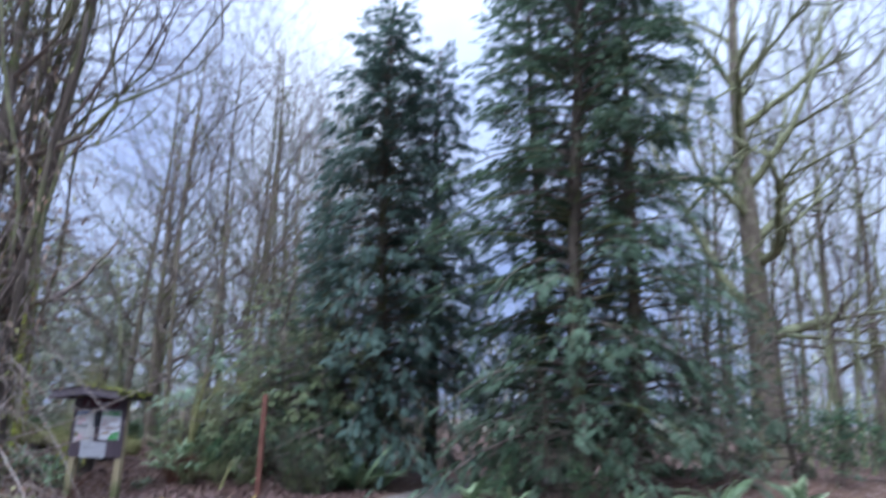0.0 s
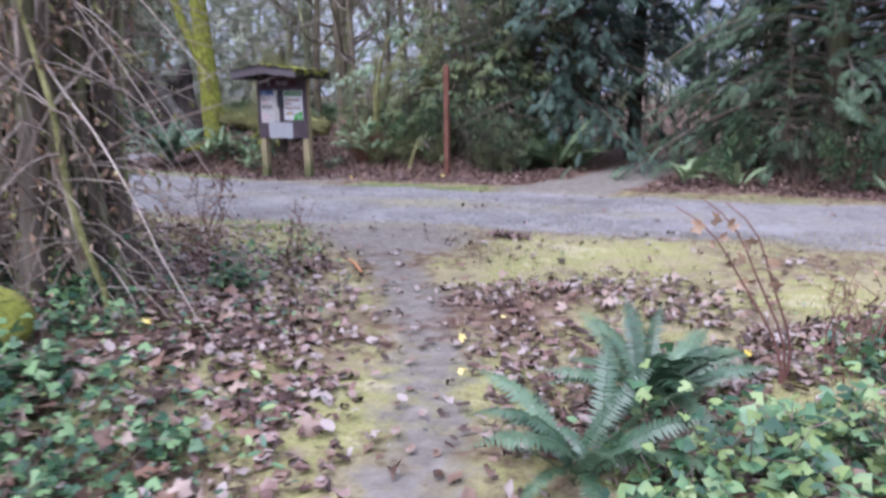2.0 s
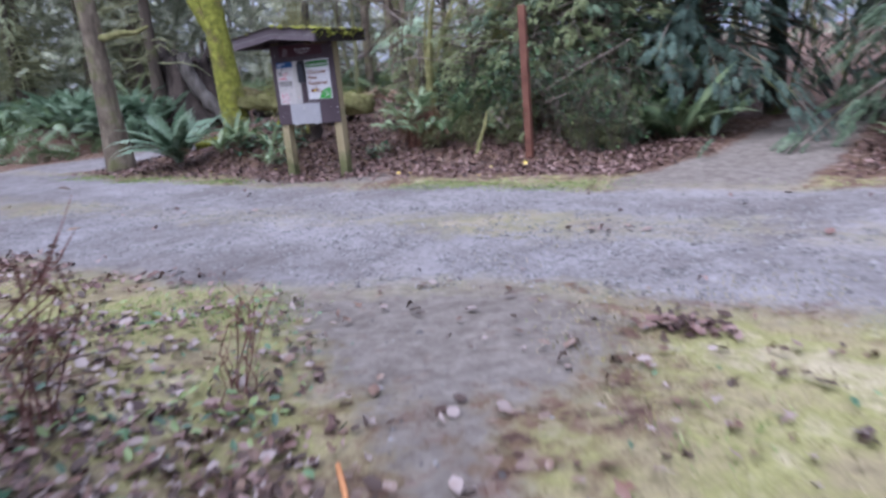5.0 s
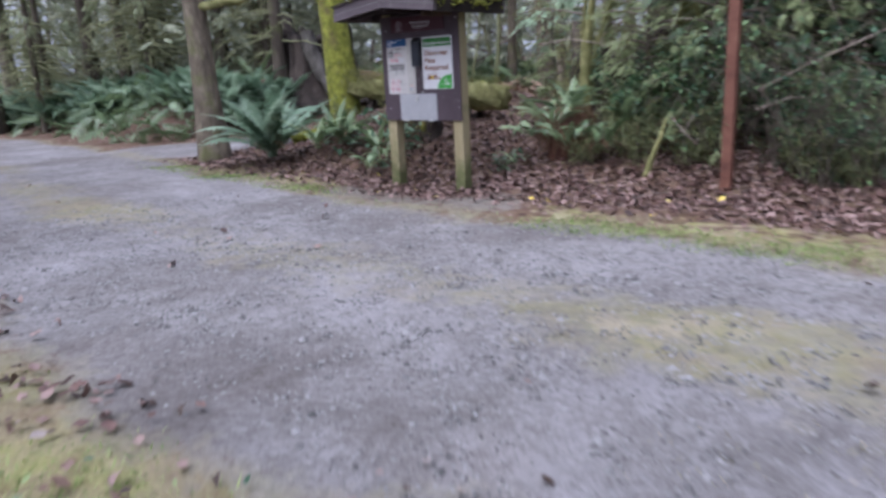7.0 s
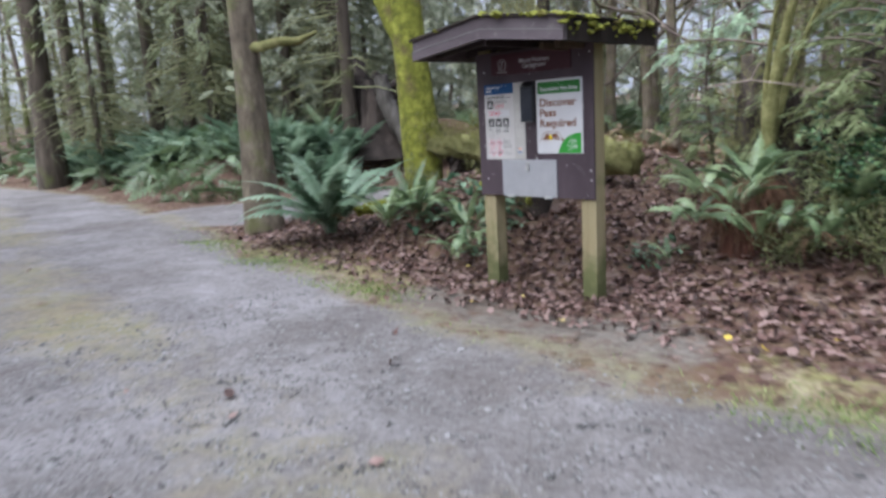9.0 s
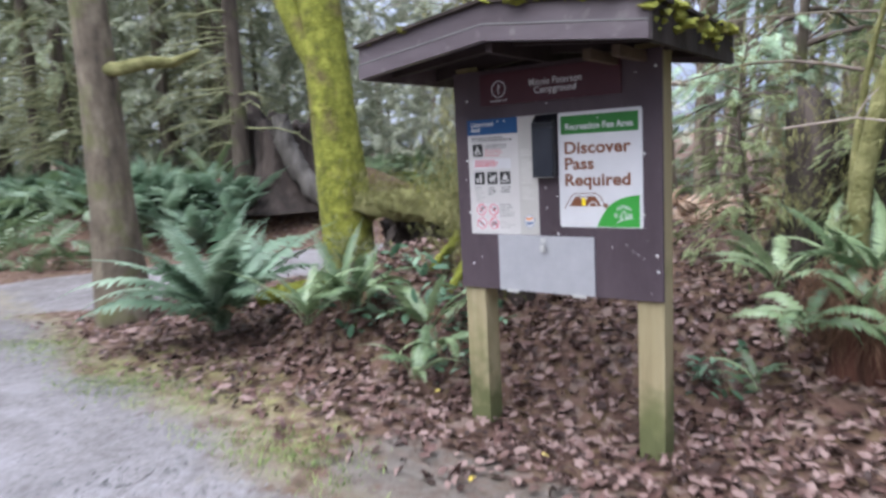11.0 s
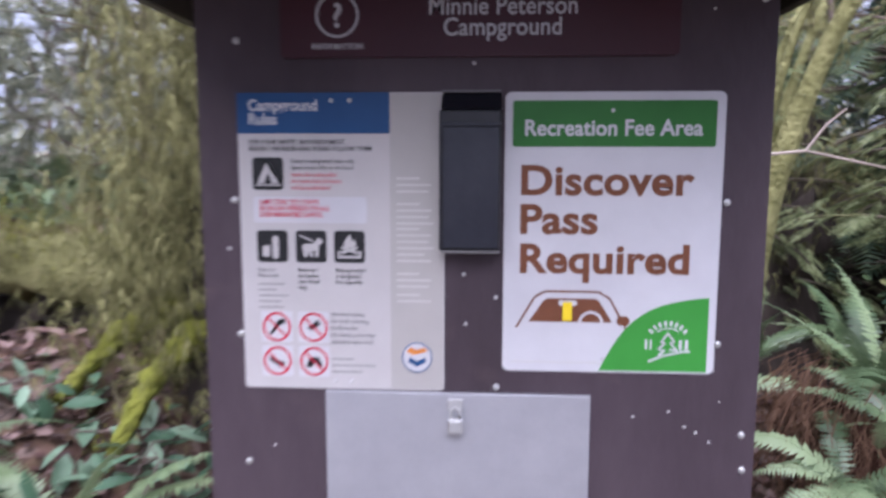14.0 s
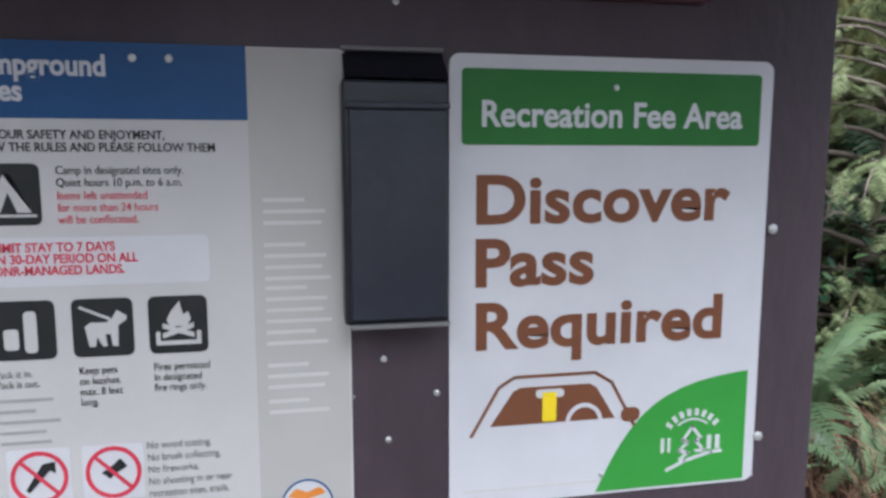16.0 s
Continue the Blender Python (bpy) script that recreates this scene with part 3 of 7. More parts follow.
def build_kiosk():
    k = thing("information_kiosk", (-9.15, 14.45, 0), "brown plywood notice kiosk on timber posts under a mossy gable roof", "kiosk")
    inv = Matrix.Translation((9.15, -14.45, 0))

    def put(name, me, label="", parent=None):
        me.transform(inv)
        return part(name, me, parent or k, label)

    put("board", box("board", BX0, BX1, BY, BY + 0.022, 0.715, 1.96, BROWN, 0.002), "brown painted plywood panel with peeling flecks")
    for x in (BX0 + 0.005, BX1 - 0.145):
        put("post", box("post", x, x + 0.14, BY + 0.024, BY + 0.164, -0.4, 1.99, POSTWOOD, 0.006), "weathered square timber post, green at its foot")
    xl, xr, xm, y0, y1, ze, za = -9.98, -8.42, -9.2, 13.78, 15.09, 1.918, 2.013
    roof = part("roof", None, k, "low gable roof, brown fascia, mossy top")
    slope = (za - ze) / (xm - xl)
    for s, xe in ((-1, xl), (1, xr)):
        pts = [(xe, ze), (xm, za), (xm, za + 0.165), (xe, ze + 0.165)]
        put("fascia", plate("fascia", pts if s < 0 else pts[::-1], y0, 0.035, FASCIA), "", roof)
        low = [(xe, ze + 0.0), (xm, za), (xm, za + 0.07), (xe, ze + 0.07)]
        put("drip_board", plate("drip_board", low if s < 0 else low[::-1], y0 - 0.012, 0.011, FASCIA), "", roof)
        # Thin grey strip paints the highlight on the lower board's upper edge.
        edge_strip = [(xe, ze + 0.071), (xm, za + 0.071), (xm, za + 0.077), (xe, ze + 0.077)]
        put("drip_highlight", plate("drip_highlight", edge_strip if s < 0 else edge_strip[::-1], y0 - 0.015, 0.014, GREYINK), "pale strip for the highlight along the lower board's upper edge", roof)
        put("rear_fascia", plate("rear_fascia", pts if s < 0 else pts[::-1], y1 - 0.03, 0.03, FASCIA), "", roof)
        # The right edge board takes the dark wood material, the left the fascia brown.
        put("side_fascia", box("side_fascia", min(xe, xe - s * 0.03), max(xe, xe - s * 0.03), y0 + 0.037, y1 - 0.032, ze - 0.005, ze + 0.155, FASCIA if s < 0 else ROT, 0.003), "" if s < 0 else "black rough edge board", roof)
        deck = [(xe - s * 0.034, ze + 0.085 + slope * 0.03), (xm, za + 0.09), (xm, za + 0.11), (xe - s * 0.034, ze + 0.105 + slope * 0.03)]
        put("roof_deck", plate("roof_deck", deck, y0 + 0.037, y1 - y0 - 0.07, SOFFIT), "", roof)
        cover = [(xe + s * 0.02, ze + 0.16), (xm, za + 0.17), (xm, za + 0.186), (xe + s * 0.02, ze + 0.176)]
        put("roofing", plate("roofing", cover, y0 - 0.025, y1 - y0 + 0.05, ROT), "dark weathered roofing", roof)
        for i, y in enumerate((y0 + 0.22, y0 + 0.62, y0 + 1.02)):
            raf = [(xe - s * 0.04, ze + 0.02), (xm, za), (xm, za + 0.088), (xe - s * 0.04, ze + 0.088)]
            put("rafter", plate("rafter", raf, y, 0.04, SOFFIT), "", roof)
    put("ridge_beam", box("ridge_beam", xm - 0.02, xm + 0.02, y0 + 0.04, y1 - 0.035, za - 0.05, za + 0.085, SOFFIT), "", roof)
    for x in (-8.80, -8.66):
        put("bracket", box("bracket", x - 0.02, x + 0.02, 14.02, BY - 0.002, 1.9, 1.95, RAWEND, 0.003), "raw timber end", roof)
    # moss cushions along the roof
    r = np.random.default_rng(3)
    bm = bmesh.new()
    for i in range(130):
        u = r.random()
        x = xm + 0.1 + u * (xr - xm - 0.1) if i % 6 else xl + u * (xr - xl)
        zt = ze + 0.176 + (za - ze) * (1 - abs(x - xm) / (xr - xm))
        y = y0 - 0.02 + (r.random() ** 2.2) * (y1 - y0)
        if r.random() < 0.4:
            x, zt = xr + r.normal(0, 0.01), ze + 0.17 - 0.13 * r.random() ** 1.5
            y = y0 + r.random() * (y1 - y0)
        s = 0.01 + 0.03 * r.random() ** 1.5
        m = Matrix.Translation((x, y, zt)) @ Matrix.Diagonal((s * 1.3, s * 1.5, s * 0.7, 1))
        bmesh.ops.create_icosphere(bm, subdivisions=1, radius=1.0, matrix=m)
    for v in bm.verts:
        v.co += Vector((r.normal(0, 0.006), r.normal(0, 0.006), r.normal(0, 0.006)))
    tagged(put("moss", bm_mesh("moss", bm, MOSS), "bright green moss cushions", roof), kind="stuff")
    # screws and bird lime on the board
    for x, z in [(-9.715, 1.46), (-9.71, 1.16), (-9.70, 0.86), (-8.60, 1.875), (-8.60, 0.95), (-8.595, 0.87), (-9.70, 1.8),
                 (-9.19, 1.75), (-9.21, 1.30), (-9.205, 1.19), (-9.14, 1.25)]:
        bm = bmesh.new()
        bmesh.ops.create_uvsphere(bm, u_segments=10, v_segments=6, radius=0.008 if x > -8.63 or x < -9.69 else 0.0045, matrix=Matrix.Translation((x, BY, z)) @ Matrix.Diagonal((1, 0.6, 1, 1)))
        put("screw", bm_mesh("screw", bm, STEEL))
    bm = bmesh.new()
    for i in range(26):
        x, z = BX0 + 0.03 + r.random() * 1.16, 0.74 + 1.2 * r.random() ** 1.3
        if r.random() < 0.45:
            x, z = -9.2 + 0.55 * r.random(), 1.03 + 0.05 * r.normal()
        s = 0.0012 + 0.0022 * r.random()
        bmesh.ops.create_icosphere(bm, subdivisions=1, radius=1, matrix=Matrix.Translation((x, BY, z)) @ Matrix.Diagonal((s * (1 + r.random()), 0.0012, s, 1)))
    tagged(put("paint_fleck", bm_mesh("paint_fleck", bm, LICHEN), "pale flecks where paint has chipped"), kind="stuff")
    return k


build_kiosk()


def bars(name, x0, z0, widths, h, gap, y, mat, parent):
    bm = bmesh.new()
    for i, w in enumerate(widths):
        z = z0 - i * gap
        m = Matrix.Translation((x0 + w / 2, y, z)) @ Matrix.Diagonal((w, 0.0008, h, 1))
        bmesh.ops.create_cube(bm, size=1.0, matrix=m)
    return part(name, bm_mesh(name, bm, mat), parent)


def ring(name, x, z, r0, r1, y, mat, parent, a0=0, a1=360, steps=28):
    bm = bmesh.new()
    prev = None
    for i in range(steps + 1):
        a = radians(a0 + (a1 - a0) * i / steps)
        cur = [bm.verts.new((x + r * math.cos(a), yy, z + r * math.sin(a))) for r in (r0, r1) for yy in (y, y - 0.0006)]
        if prev:
            for p, q in ((0, 1), (1, 3), (3, 2), (2, 0)):
                bm.faces.new([prev[p], prev[q], cur[q], cur[p]])
        prev = cur
    bmesh.ops.recalc_face_normals(bm, faces=bm.faces)
    return part(name, bm_mesh(name, bm, mat), parent)


def flat(name, outline, y, mat, parent, label="", thick=0.0007):
    return part(name, plate(name, outline, y - thick, thick, mat), parent, label)


def disc(x, z, r, n=28):
    return [(x + r * math.cos(2 * math.pi * i / n), z + r * math.sin(2 * math.pi * i / n)) for i in range(n)]


# fee sign
def build_fee_sign():
    x0, x1, z0, z1, y = -9.124, -8.668, 1.088, 1.69, BY - 0.005
    s = thing("fee_sign", (0, 0, 0), "white metal fee sign with green header screwed to the kiosk board", "sign")
    part("panel", plate("panel", rounded(x0, x1, z0, z1, 0.014), y, 0.0045, WHITE), s)
    flat("header_band", rounded(x0 + 0.016, x1 - 0.018, z1 - 0.114, z1 - 0.018, 0.006), y, DKGREEN, s, "dark green band")
    yl = y - 0.0012
    lettering("lettering", "Recreation Fee Area", x0 + 0.04, yl, z1 - 0.09, 0.046, WHITE, s, 0.001, 1.02, squeeze=0.94)
    for txt, z in (("Discover", 1.467), ("Pass", 1.384), ("Required", 1.299)):
        lettering("lettering", txt, x0 + 0.031, y - 0.0005, z + 0.009, 0.087, BROWNINK, s, 0.0026, 1.03, squeeze=1.11)
    # car with a pass hanging in its windscreen
    cx, cz = x0 + 0.03, 1.185
    flat("windscreen", [(cx + u, cz + v + 0.014) for u, v in [(0.026, 0.0), (0.058, 0.047), (0.068, 0.052), (0.168, 0.052), (0.178, 0.046), (0.206, 0.0)][::-1]], y, BROWNINK, s)
    bm = bmesh.new()
    line = [(0.0, -0.006), (0.038, 0.06), (0.06, 0.073), (0.175, 0.073), (0.2, 0.058), (0.235, -0.006)]
    for (a, b), (c, d) in zip(line[:-1], line[1:]):
        ln = math.hypot(c - a, d - b)
        bmesh.ops.create_cube(bm, size=1.0, matrix=Matrix.Translation((cx + (a + c) / 2, y - 0.0004, cz + 0.008 + (b + d) / 2)) @ Matrix.Rotation(-math.atan2(d - b, c - a), 4, "Y") @ Matrix.Diagonal((ln + 0.003, 0.0008, 0.0045, 1)))
    part("car_outline", bm_mesh("car_outline", bm, BROWNINK), s)
    flat("wing_mirror", rounded(cx + 0.215, cx + 0.243, cz + 0.008, cz + 0.028, 0.009), y - 0.0012, BROWNINK, s)
    ring("steering_wheel", cx + 0.16, cz + 0.012, 0.021, 0.027, y - 0.0012, WHITE, s, 0, 180)
    flat("rear_mirror", rounded(cx + 0.09, cx + 0.13, cz + 0.05, cz + 0.062, 0.005), y - 0.0009, WHITE, s)
    flat("pass_tag", rounded(cx + 0.099, cx + 0.119, cz + 0.017, cz + 0.058, 0.002), y - 0.0018, YELLOW, s, "yellow pass tag")
    # green corner with a tree emblem
    cor = [(x1 - 0.016, z0 + 0.004), (x1 - 0.016, z0 + 0.168)]
    for i in range(1, 13):
        u = i / 12
        bulge = 0.05 * math.sin(math.pi * u)
        cor.append((x1 - 0.016 - 0.23 * u - 0.58 * bulge, z0 + 0.004 + 0.164 * (1 - u) + 0.81 * bulge))
    cor[-1] = (x1 - 0.016 - 0.23, z0 + 0.004)
    flat("corner_field", cor[::-1], y, LTGREEN, s, "leaf green corner")
    ex, ez = x1 - 0.1, z0 + 0.055

    def stroke(name, pts, w, label=""):
        bm = bmesh.new()
        for (a, b), (c, d) in zip(pts[:-1], pts[1:]):
            bmesh.ops.create_cube(bm, size=1.0, matrix=Matrix.Translation((ex + (a + c) / 2, y - 0.0009, ez + (b + d) / 2)) @ Matrix.Rotation(-math.atan2(d - b, c - a), 4, "Y") @ Matrix.Diagonal((math.hypot(c - a, d - b) + w * 0.8, 0.0008, w, 1)))
        part(name, bm_mesh(name, bm, WHITE), s, label)

    stroke("tree_emblem", [(-0.018, -0.014), (-0.006, -0.004), (-0.02, -0.001), (-0.006, 0.012), (-0.014, 0.015), (0.0, 0.034), (0.014, 0.016), (0.006, 0.012), (0.02, -0.003), (0.006, -0.002)], 0.0045, "plain white tree outline")
    stroke("emblem_line", [(-0.038, -0.028), (-0.01, -0.016), (0.03, -0.006), (0.046, -0.005)], 0.0048)
    ring("emblem_arc", ex, ez + 0.01, 0.034, 0.037, y - 0.0008, WHITE, s, 50, 130)
    for i in range(8):
        a = radians(142 - i * 14.8)
        bm = bmesh.new()
        bmesh.ops.create_cube(bm, size=1.0, matrix=Matrix.Translation((ex + 0.046 * math.cos(a), y - 0.0009, ez + 0.01 + 0.046 * math.sin(a))) @ Matrix.Rotation(math.pi / 2 - a, 4, "Y") @ Matrix.Diagonal((0.0062, 0.0008, 0.0105, 1)))
        part("emblem_mark", bm_mesh("emblem_mark", bm, WHITE), s)
    for u, w in ((-0.046, 0.005), (-0.036, 0.004), (0.027, 0.007), (0.04, 0.007)):
        bars("emblem_mark", ex + u - w / 2, ez + 0.009, [w], 0.021, 0.02, y - 0.0009, WHITE, s)
    bars("fine_print", x0 + 0.02, z0 + 0.021, [0.19], 0.0028, 0.01, y - 0.0006, PALEINK, s)
    for x, z in ((-8.9, 1.651), (-8.906, 1.118), (-8.658, 1.46), (-8.663, 1.155), (-9.137, 1.05)):
        bm = bmesh.new()
        bmesh.ops.create_uvsphere(bm, u_segments=10, v_segments=6, radius=0.0042 if z > 1.6 or -8.95 < x < -8.85 else 0.0075, matrix=Matrix.Translation((x, y - 0.002, z)) @ Matrix.Diagonal((1, 0.5, 1, 1)))
        part("screw", bm_mesh("screw", bm, STEEL), s)


build_fee_sign()


def build_rules_sign():
    x0, x1, z0, z1, y = -9.697, -9.248, 1.062, 1.69, BY - 0.005
    s = thing("rules_sign", (0, 0, 0), "pale campground rules sign with blue header on the kiosk board", "sign")
    s.matrix_basis = Matrix.Translation((-0.004, 0, 1.69)) @ Matrix.Diagonal((1, 1, 1.038, 1)) @ Matrix.Translation((0, 0, -1.69))
    part("panel", plate("panel", rounded(x0, x1, z0, z1, 0.008), y, 0.0045, CREAM), s)
    xs = x1 - 0.118
    flat("side_strip", [(xs, z0 + 0.002), (x1 - 0.003, z0 + 0.002), (x1 - 0.003, z1 - 0.002), (xs, z1 - 0.002)][::-1], y, TAUPE, s, "taupe side strip")
    flat("header_band", [(x0, z1 - 0.083), (xs, z1 - 0.083), (xs, z1), (x0, z1)][::-1], y - 0.0004, BLUE, s, "blue band")
    lettering("lettering", "Campground\nRules", x0 + 0.024, y - 0.0014, z1 - 0.036, 0.032, WHITE, s, 0.0009, line=0.88, squeeze=0.9)
    yl = y - 0.0006
    lettering("lettering", "FOR YOUR SAFETY AND ENJOYMENT,\nKNOW THE RULES AND PLEASE FOLLOW THEM", x0 + 0.024, yl, z1 - 0.105, 0.0138, BLACKINK, s, 0.0002, squeeze=0.9)

    def tile(x, z, w=0.068):
        return flat("pictogram", rounded(x, x + w, z, z + w, 0.008), y, BLACKINK, s, "black pictogram tile")

    t = tile(x0 + 0.03, 1.49)
    cx = x0 + 0.064
    bm = bmesh.new()
    for pts in ([(-0.024, 0.014), (-0.009, 0.014), (0.0, 0.036), (0.003, 0.056), (-0.004, 0.056)], [(0.024, 0.014), (-0.004, 0.056), (0.003, 0.056), (0.0, 0.036), (0.009, 0.014)][::-1], [(-0.029, 0.009), (0.029, 0.009), (0.029, 0.012), (-0.029, 0.012)]):
        bm.faces.new([bm.verts.new((cx + u, y - 0.0012, 1.49 + v)) for u, v in pts])
    part("tent_shape", bm_mesh("tent_shape", bm, CREAM), t)
    lettering("lettering", "Camp in designated sites only.\nQuiet hours 10 p.m. to 6 a.m.", x0 + 0.115, yl, 1.546, 0.0135, BLACKINK, s, squeeze=0.85)
    lettering("lettering", "Items left unattended\nfor more than 24 hours\nwill be confiscated.", x0 + 0.115, yl, 1.518, 0.0135, REDINK, s, squeeze=0.85)
    flat("notice_field", rounded(x0 + 0.03, x0 + 0.28, 1.421, 1.476, 0.006), y, WHITE, s, "white notice strip")
    lettering("lettering", "LIMIT STAY TO 7 DAYS\nIN 30-DAY PERIOD ON ALL\nDNR-MANAGED LANDS.", x0 + 0.044, y - 0.0013, 1.46, 0.0145, REDINK, s, 0.0003, line=0.9, squeeze=0.88)
    zt = 1.337
    a = tile(x0 + 0.036, zt)
    b = tile(x0 + 0.122, zt)
    c = tile(x0 + 0.207, zt)
    flat("litter_bag_shape", rounded(x0 + 0.048, x0 + 0.064, zt + 0.012, zt + 0.036, 0.004), y - 0.0007, CREAM, a)
    flat("post_shape", rounded(x0 + 0.07, x0 + 0.084, zt + 0.008, zt + 0.056, 0.005), y - 0.0007, CREAM, a)
    dog = [(0.018, 0.012), (0.025, 0.012), (0.027, 0.024), (0.033, 0.012), (0.038, 0.012), (0.036, 0.026), (0.042, 0.026), (0.044, 0.012), (0.05, 0.012), (0.051, 0.036), (0.06, 0.042), (0.061, 0.047), (0.05, 0.054), (0.044, 0.044), (0.038, 0.04), (0.02, 0.04), (0.014, 0.036)]
    flat("dog_shape", [(x0 + 0.122 + u, zt + v) for u, v in dog][::-1], y - 0.0007, CREAM, b)
    flat("leash_shape", [(x0 + 0.122 + u, zt + v) for u, v in [(0.008, 0.057), (0.009, 0.06), (0.043, 0.045), (0.042, 0.042)]][::-1], y - 0.0007, CREAM, b)
    fl = [(0.024, 0.032), (0.044, 0.032), (0.049, 0.04), (0.046, 0.049), (0.04, 0.046), (0.036, 0.062), (0.026, 0.05), (0.021, 0.04)]
    flat("flame_shape", [(x0 + 0.207 + u, zt + v) for u, v in fl][::-1], y - 0.0007, CREAM, c)
    for u0, u1, v0, v1 in ((0.016, 0.052, 0.03, 0.018), (0.016, 0.052, 0.018, 0.03)):
        flat("firewood_shape", [(x0 + 0.207 + u, zt + v) for u, v in [(u0, v0), (u0, v0 + 0.006), (u1, v1 + 0.006), (u1, v1)]][::-1], y - (0.0007 if v0 > v1 else 0.0012), CREAM, c)
    flat("fire_ring_shape", [(x0 + 0.207 + u, zt + v) for u, v in [(0.008, 0.01), (0.06, 0.01), (0.06, 0.026), (0.055, 0.026), (0.055, 0.015), (0.013, 0.015), (0.013, 0.026), (0.008, 0.026)]][::-1], y - 0.0007, CREAM, c)
    lettering("lettering", "Pack it in.\nPack it out.", x0 + 0.036, yl, zt - 0.02, 0.012, GREYINK, s, squeeze=0.85)
    bars("small_print", x0 + 0.036, zt - 0.047, [0.06, 0.04, 0.066, 0.05, 0.055], 0.0038, 0.0125, yl, SOFTINK, s)
    lettering("lettering", "Keep pets\non leashes.\nmax. 8 feet\nlong.", x0 + 0.126, yl, zt - 0.02, 0.0125, BLACKINK, s, squeeze=0.85)
    lettering("lettering", "Fires permitted\nin designated\nfire rings only.", x0 + 0.21, yl, zt - 0.02, 0.0125, BLACKINK, s, squeeze=0.85)
    for i in range(4):
        px, pz = x0 + 0.075 + (i % 2) * 0.083, 1.197 - (i // 2) * 0.075
        f = flat("ban_symbol", rounded(px - 0.035, px + 0.035, pz - 0.034, pz + 0.034, 0.004), y, WHITE, s, "red ring ban symbol")
        ring("red_ring", px, pz, 0.027, 0.032, y - 0.0013, REDINK, f)
        flat("slash", [(px - 0.021, pz + 0.018), (px - 0.018, pz + 0.021), (px + 0.021, pz - 0.018), (px + 0.018, pz - 0.021)], y - 0.0018, REDINK, f)
        sh = [[(-0.016, -0.014), (-0.012, -0.018), (0.012, 0.008), (0.018, 0.004), (0.018, 0.018), (0.004, 0.016)], [(-0.014, 0.0), (-0.004, -0.008), (0.002, -0.002), (0.016, 0.006), (0.008, 0.016), (-0.004, 0.006)],
              [(-0.018, 0.01), (0.0, 0.002), (0.016, -0.004), (0.014, -0.016), (0.006, -0.014), (-0.006, -0.006), (-0.018, 0.002)], [(-0.018, -0.012), (-0.006, -0.014), (0.0, -0.004), (0.01, -0.014), (0.019, -0.01), (0.01, 0.008), (-0.01, 0.01)]][i]
        flat("object_shape", [(px + u, pz + v) for u, v in sh], y - 0.0008, BLACKINK, f)
    lettering("lettering", "No wood cutting.\nNo brush collecting.\nNo fireworks.\nNo shooting in or near\nrecreation sites, trails,", x0 + 0.197, yl, 1.222, 0.0125, GREYINK, s, line=1.2, squeeze=0.85)
    bars("small_print", x0 + 0.197, 1.128, [0.05, 0.1, 0.07], 0.0038, 0.014, yl, SOFTINK, s)
    for zz, k in ((1.515, 3), (1.462, 4), (1.41, 6), (1.315, 3), (1.27, 2)):
        bars("faded_print", xs + 0.014, zz, [0.05, 0.075, 0.07, 0.08, 0.06, 0.075][:k], 0.0045, 0.0135, yl, PALEINK, s)
    e = flat("agency_emblem", disc(xs + 0.058, 1.135, 0.034), y - 0.0009, WHITE, s, "round blue and orange emblem without letters")
    ring("emblem_ring", xs + 0.058, 1.135, 0.031, 0.0335, y - 0.0018, BLUE, e)
    flat("emblem_bird", [(xs + 0.032 + u, 1.135 + v) for u, v in [(0.002, 0.012), (0.018, 0.006), (0.03, 0.008), (0.05, 0.014), (0.042, 0.022), (0.026, 0.016), (0.012, 0.022)]], y - 0.0018, ORANGE, e)
    flat("emblem_water", [(xs + 0.036 + u, 1.113 + v) for u, v in [(0.002, 0.012), (0.022, 0.002), (0.042, 0.012), (0.04, 0.022), (0.022, 0.014), (0.006, 0.022)]], y - 0.0018, BLUE, e)
    for x, z in ((x0 + 0.205, 1.674), (x0 + 0.245, 1.674), (x0 + 0.205, 1.08), (x0 + 0.243, 1.08)):
        bm = bmesh.new()
        bmesh.ops.create_uvsphere(bm, u_segments=10, v_segments=6, radius=0.0048, matrix=Matrix.Translation((x, y - 0.001, z)) @ Matrix.Diagonal((1, 0.5, 1, 1)))
        part("screw", bm_mesh("screw", bm, STEEL), s)


build_rules_sign()

plaque = thing("name_plaque", (0, 0, 0), "maroon wooden name plaque with white letters at the kiosk top", "sign")
part("panel", plate("panel", rounded(-9.60, -8.77, 1.762, 1.935, 0.01), BY - 0.012, 0.0115, PLAQUE), plaque)
lettering("lettering", "Minnie Peterson\nCampground", -9.132, BY - 0.013, 1.847, 0.051, WHITE, plaque, 0.0005, 1.02, line=0.82, align="CENTER", squeeze=0.9)
ring("symbol_ring", -9.478, 1.848, 0.041, 0.046, BY - 0.0125, WHITE, plaque)
lettering("lettering", "?", -9.478, BY - 0.013, 1.824, 0.07, WHITE, plaque, 0.001, align="CENTER")
lettering("lettering", "INFORMATION", -9.478, BY - 0.013, 1.779, 0.016, WHITE, plaque, 0.0002, align="CENTER")

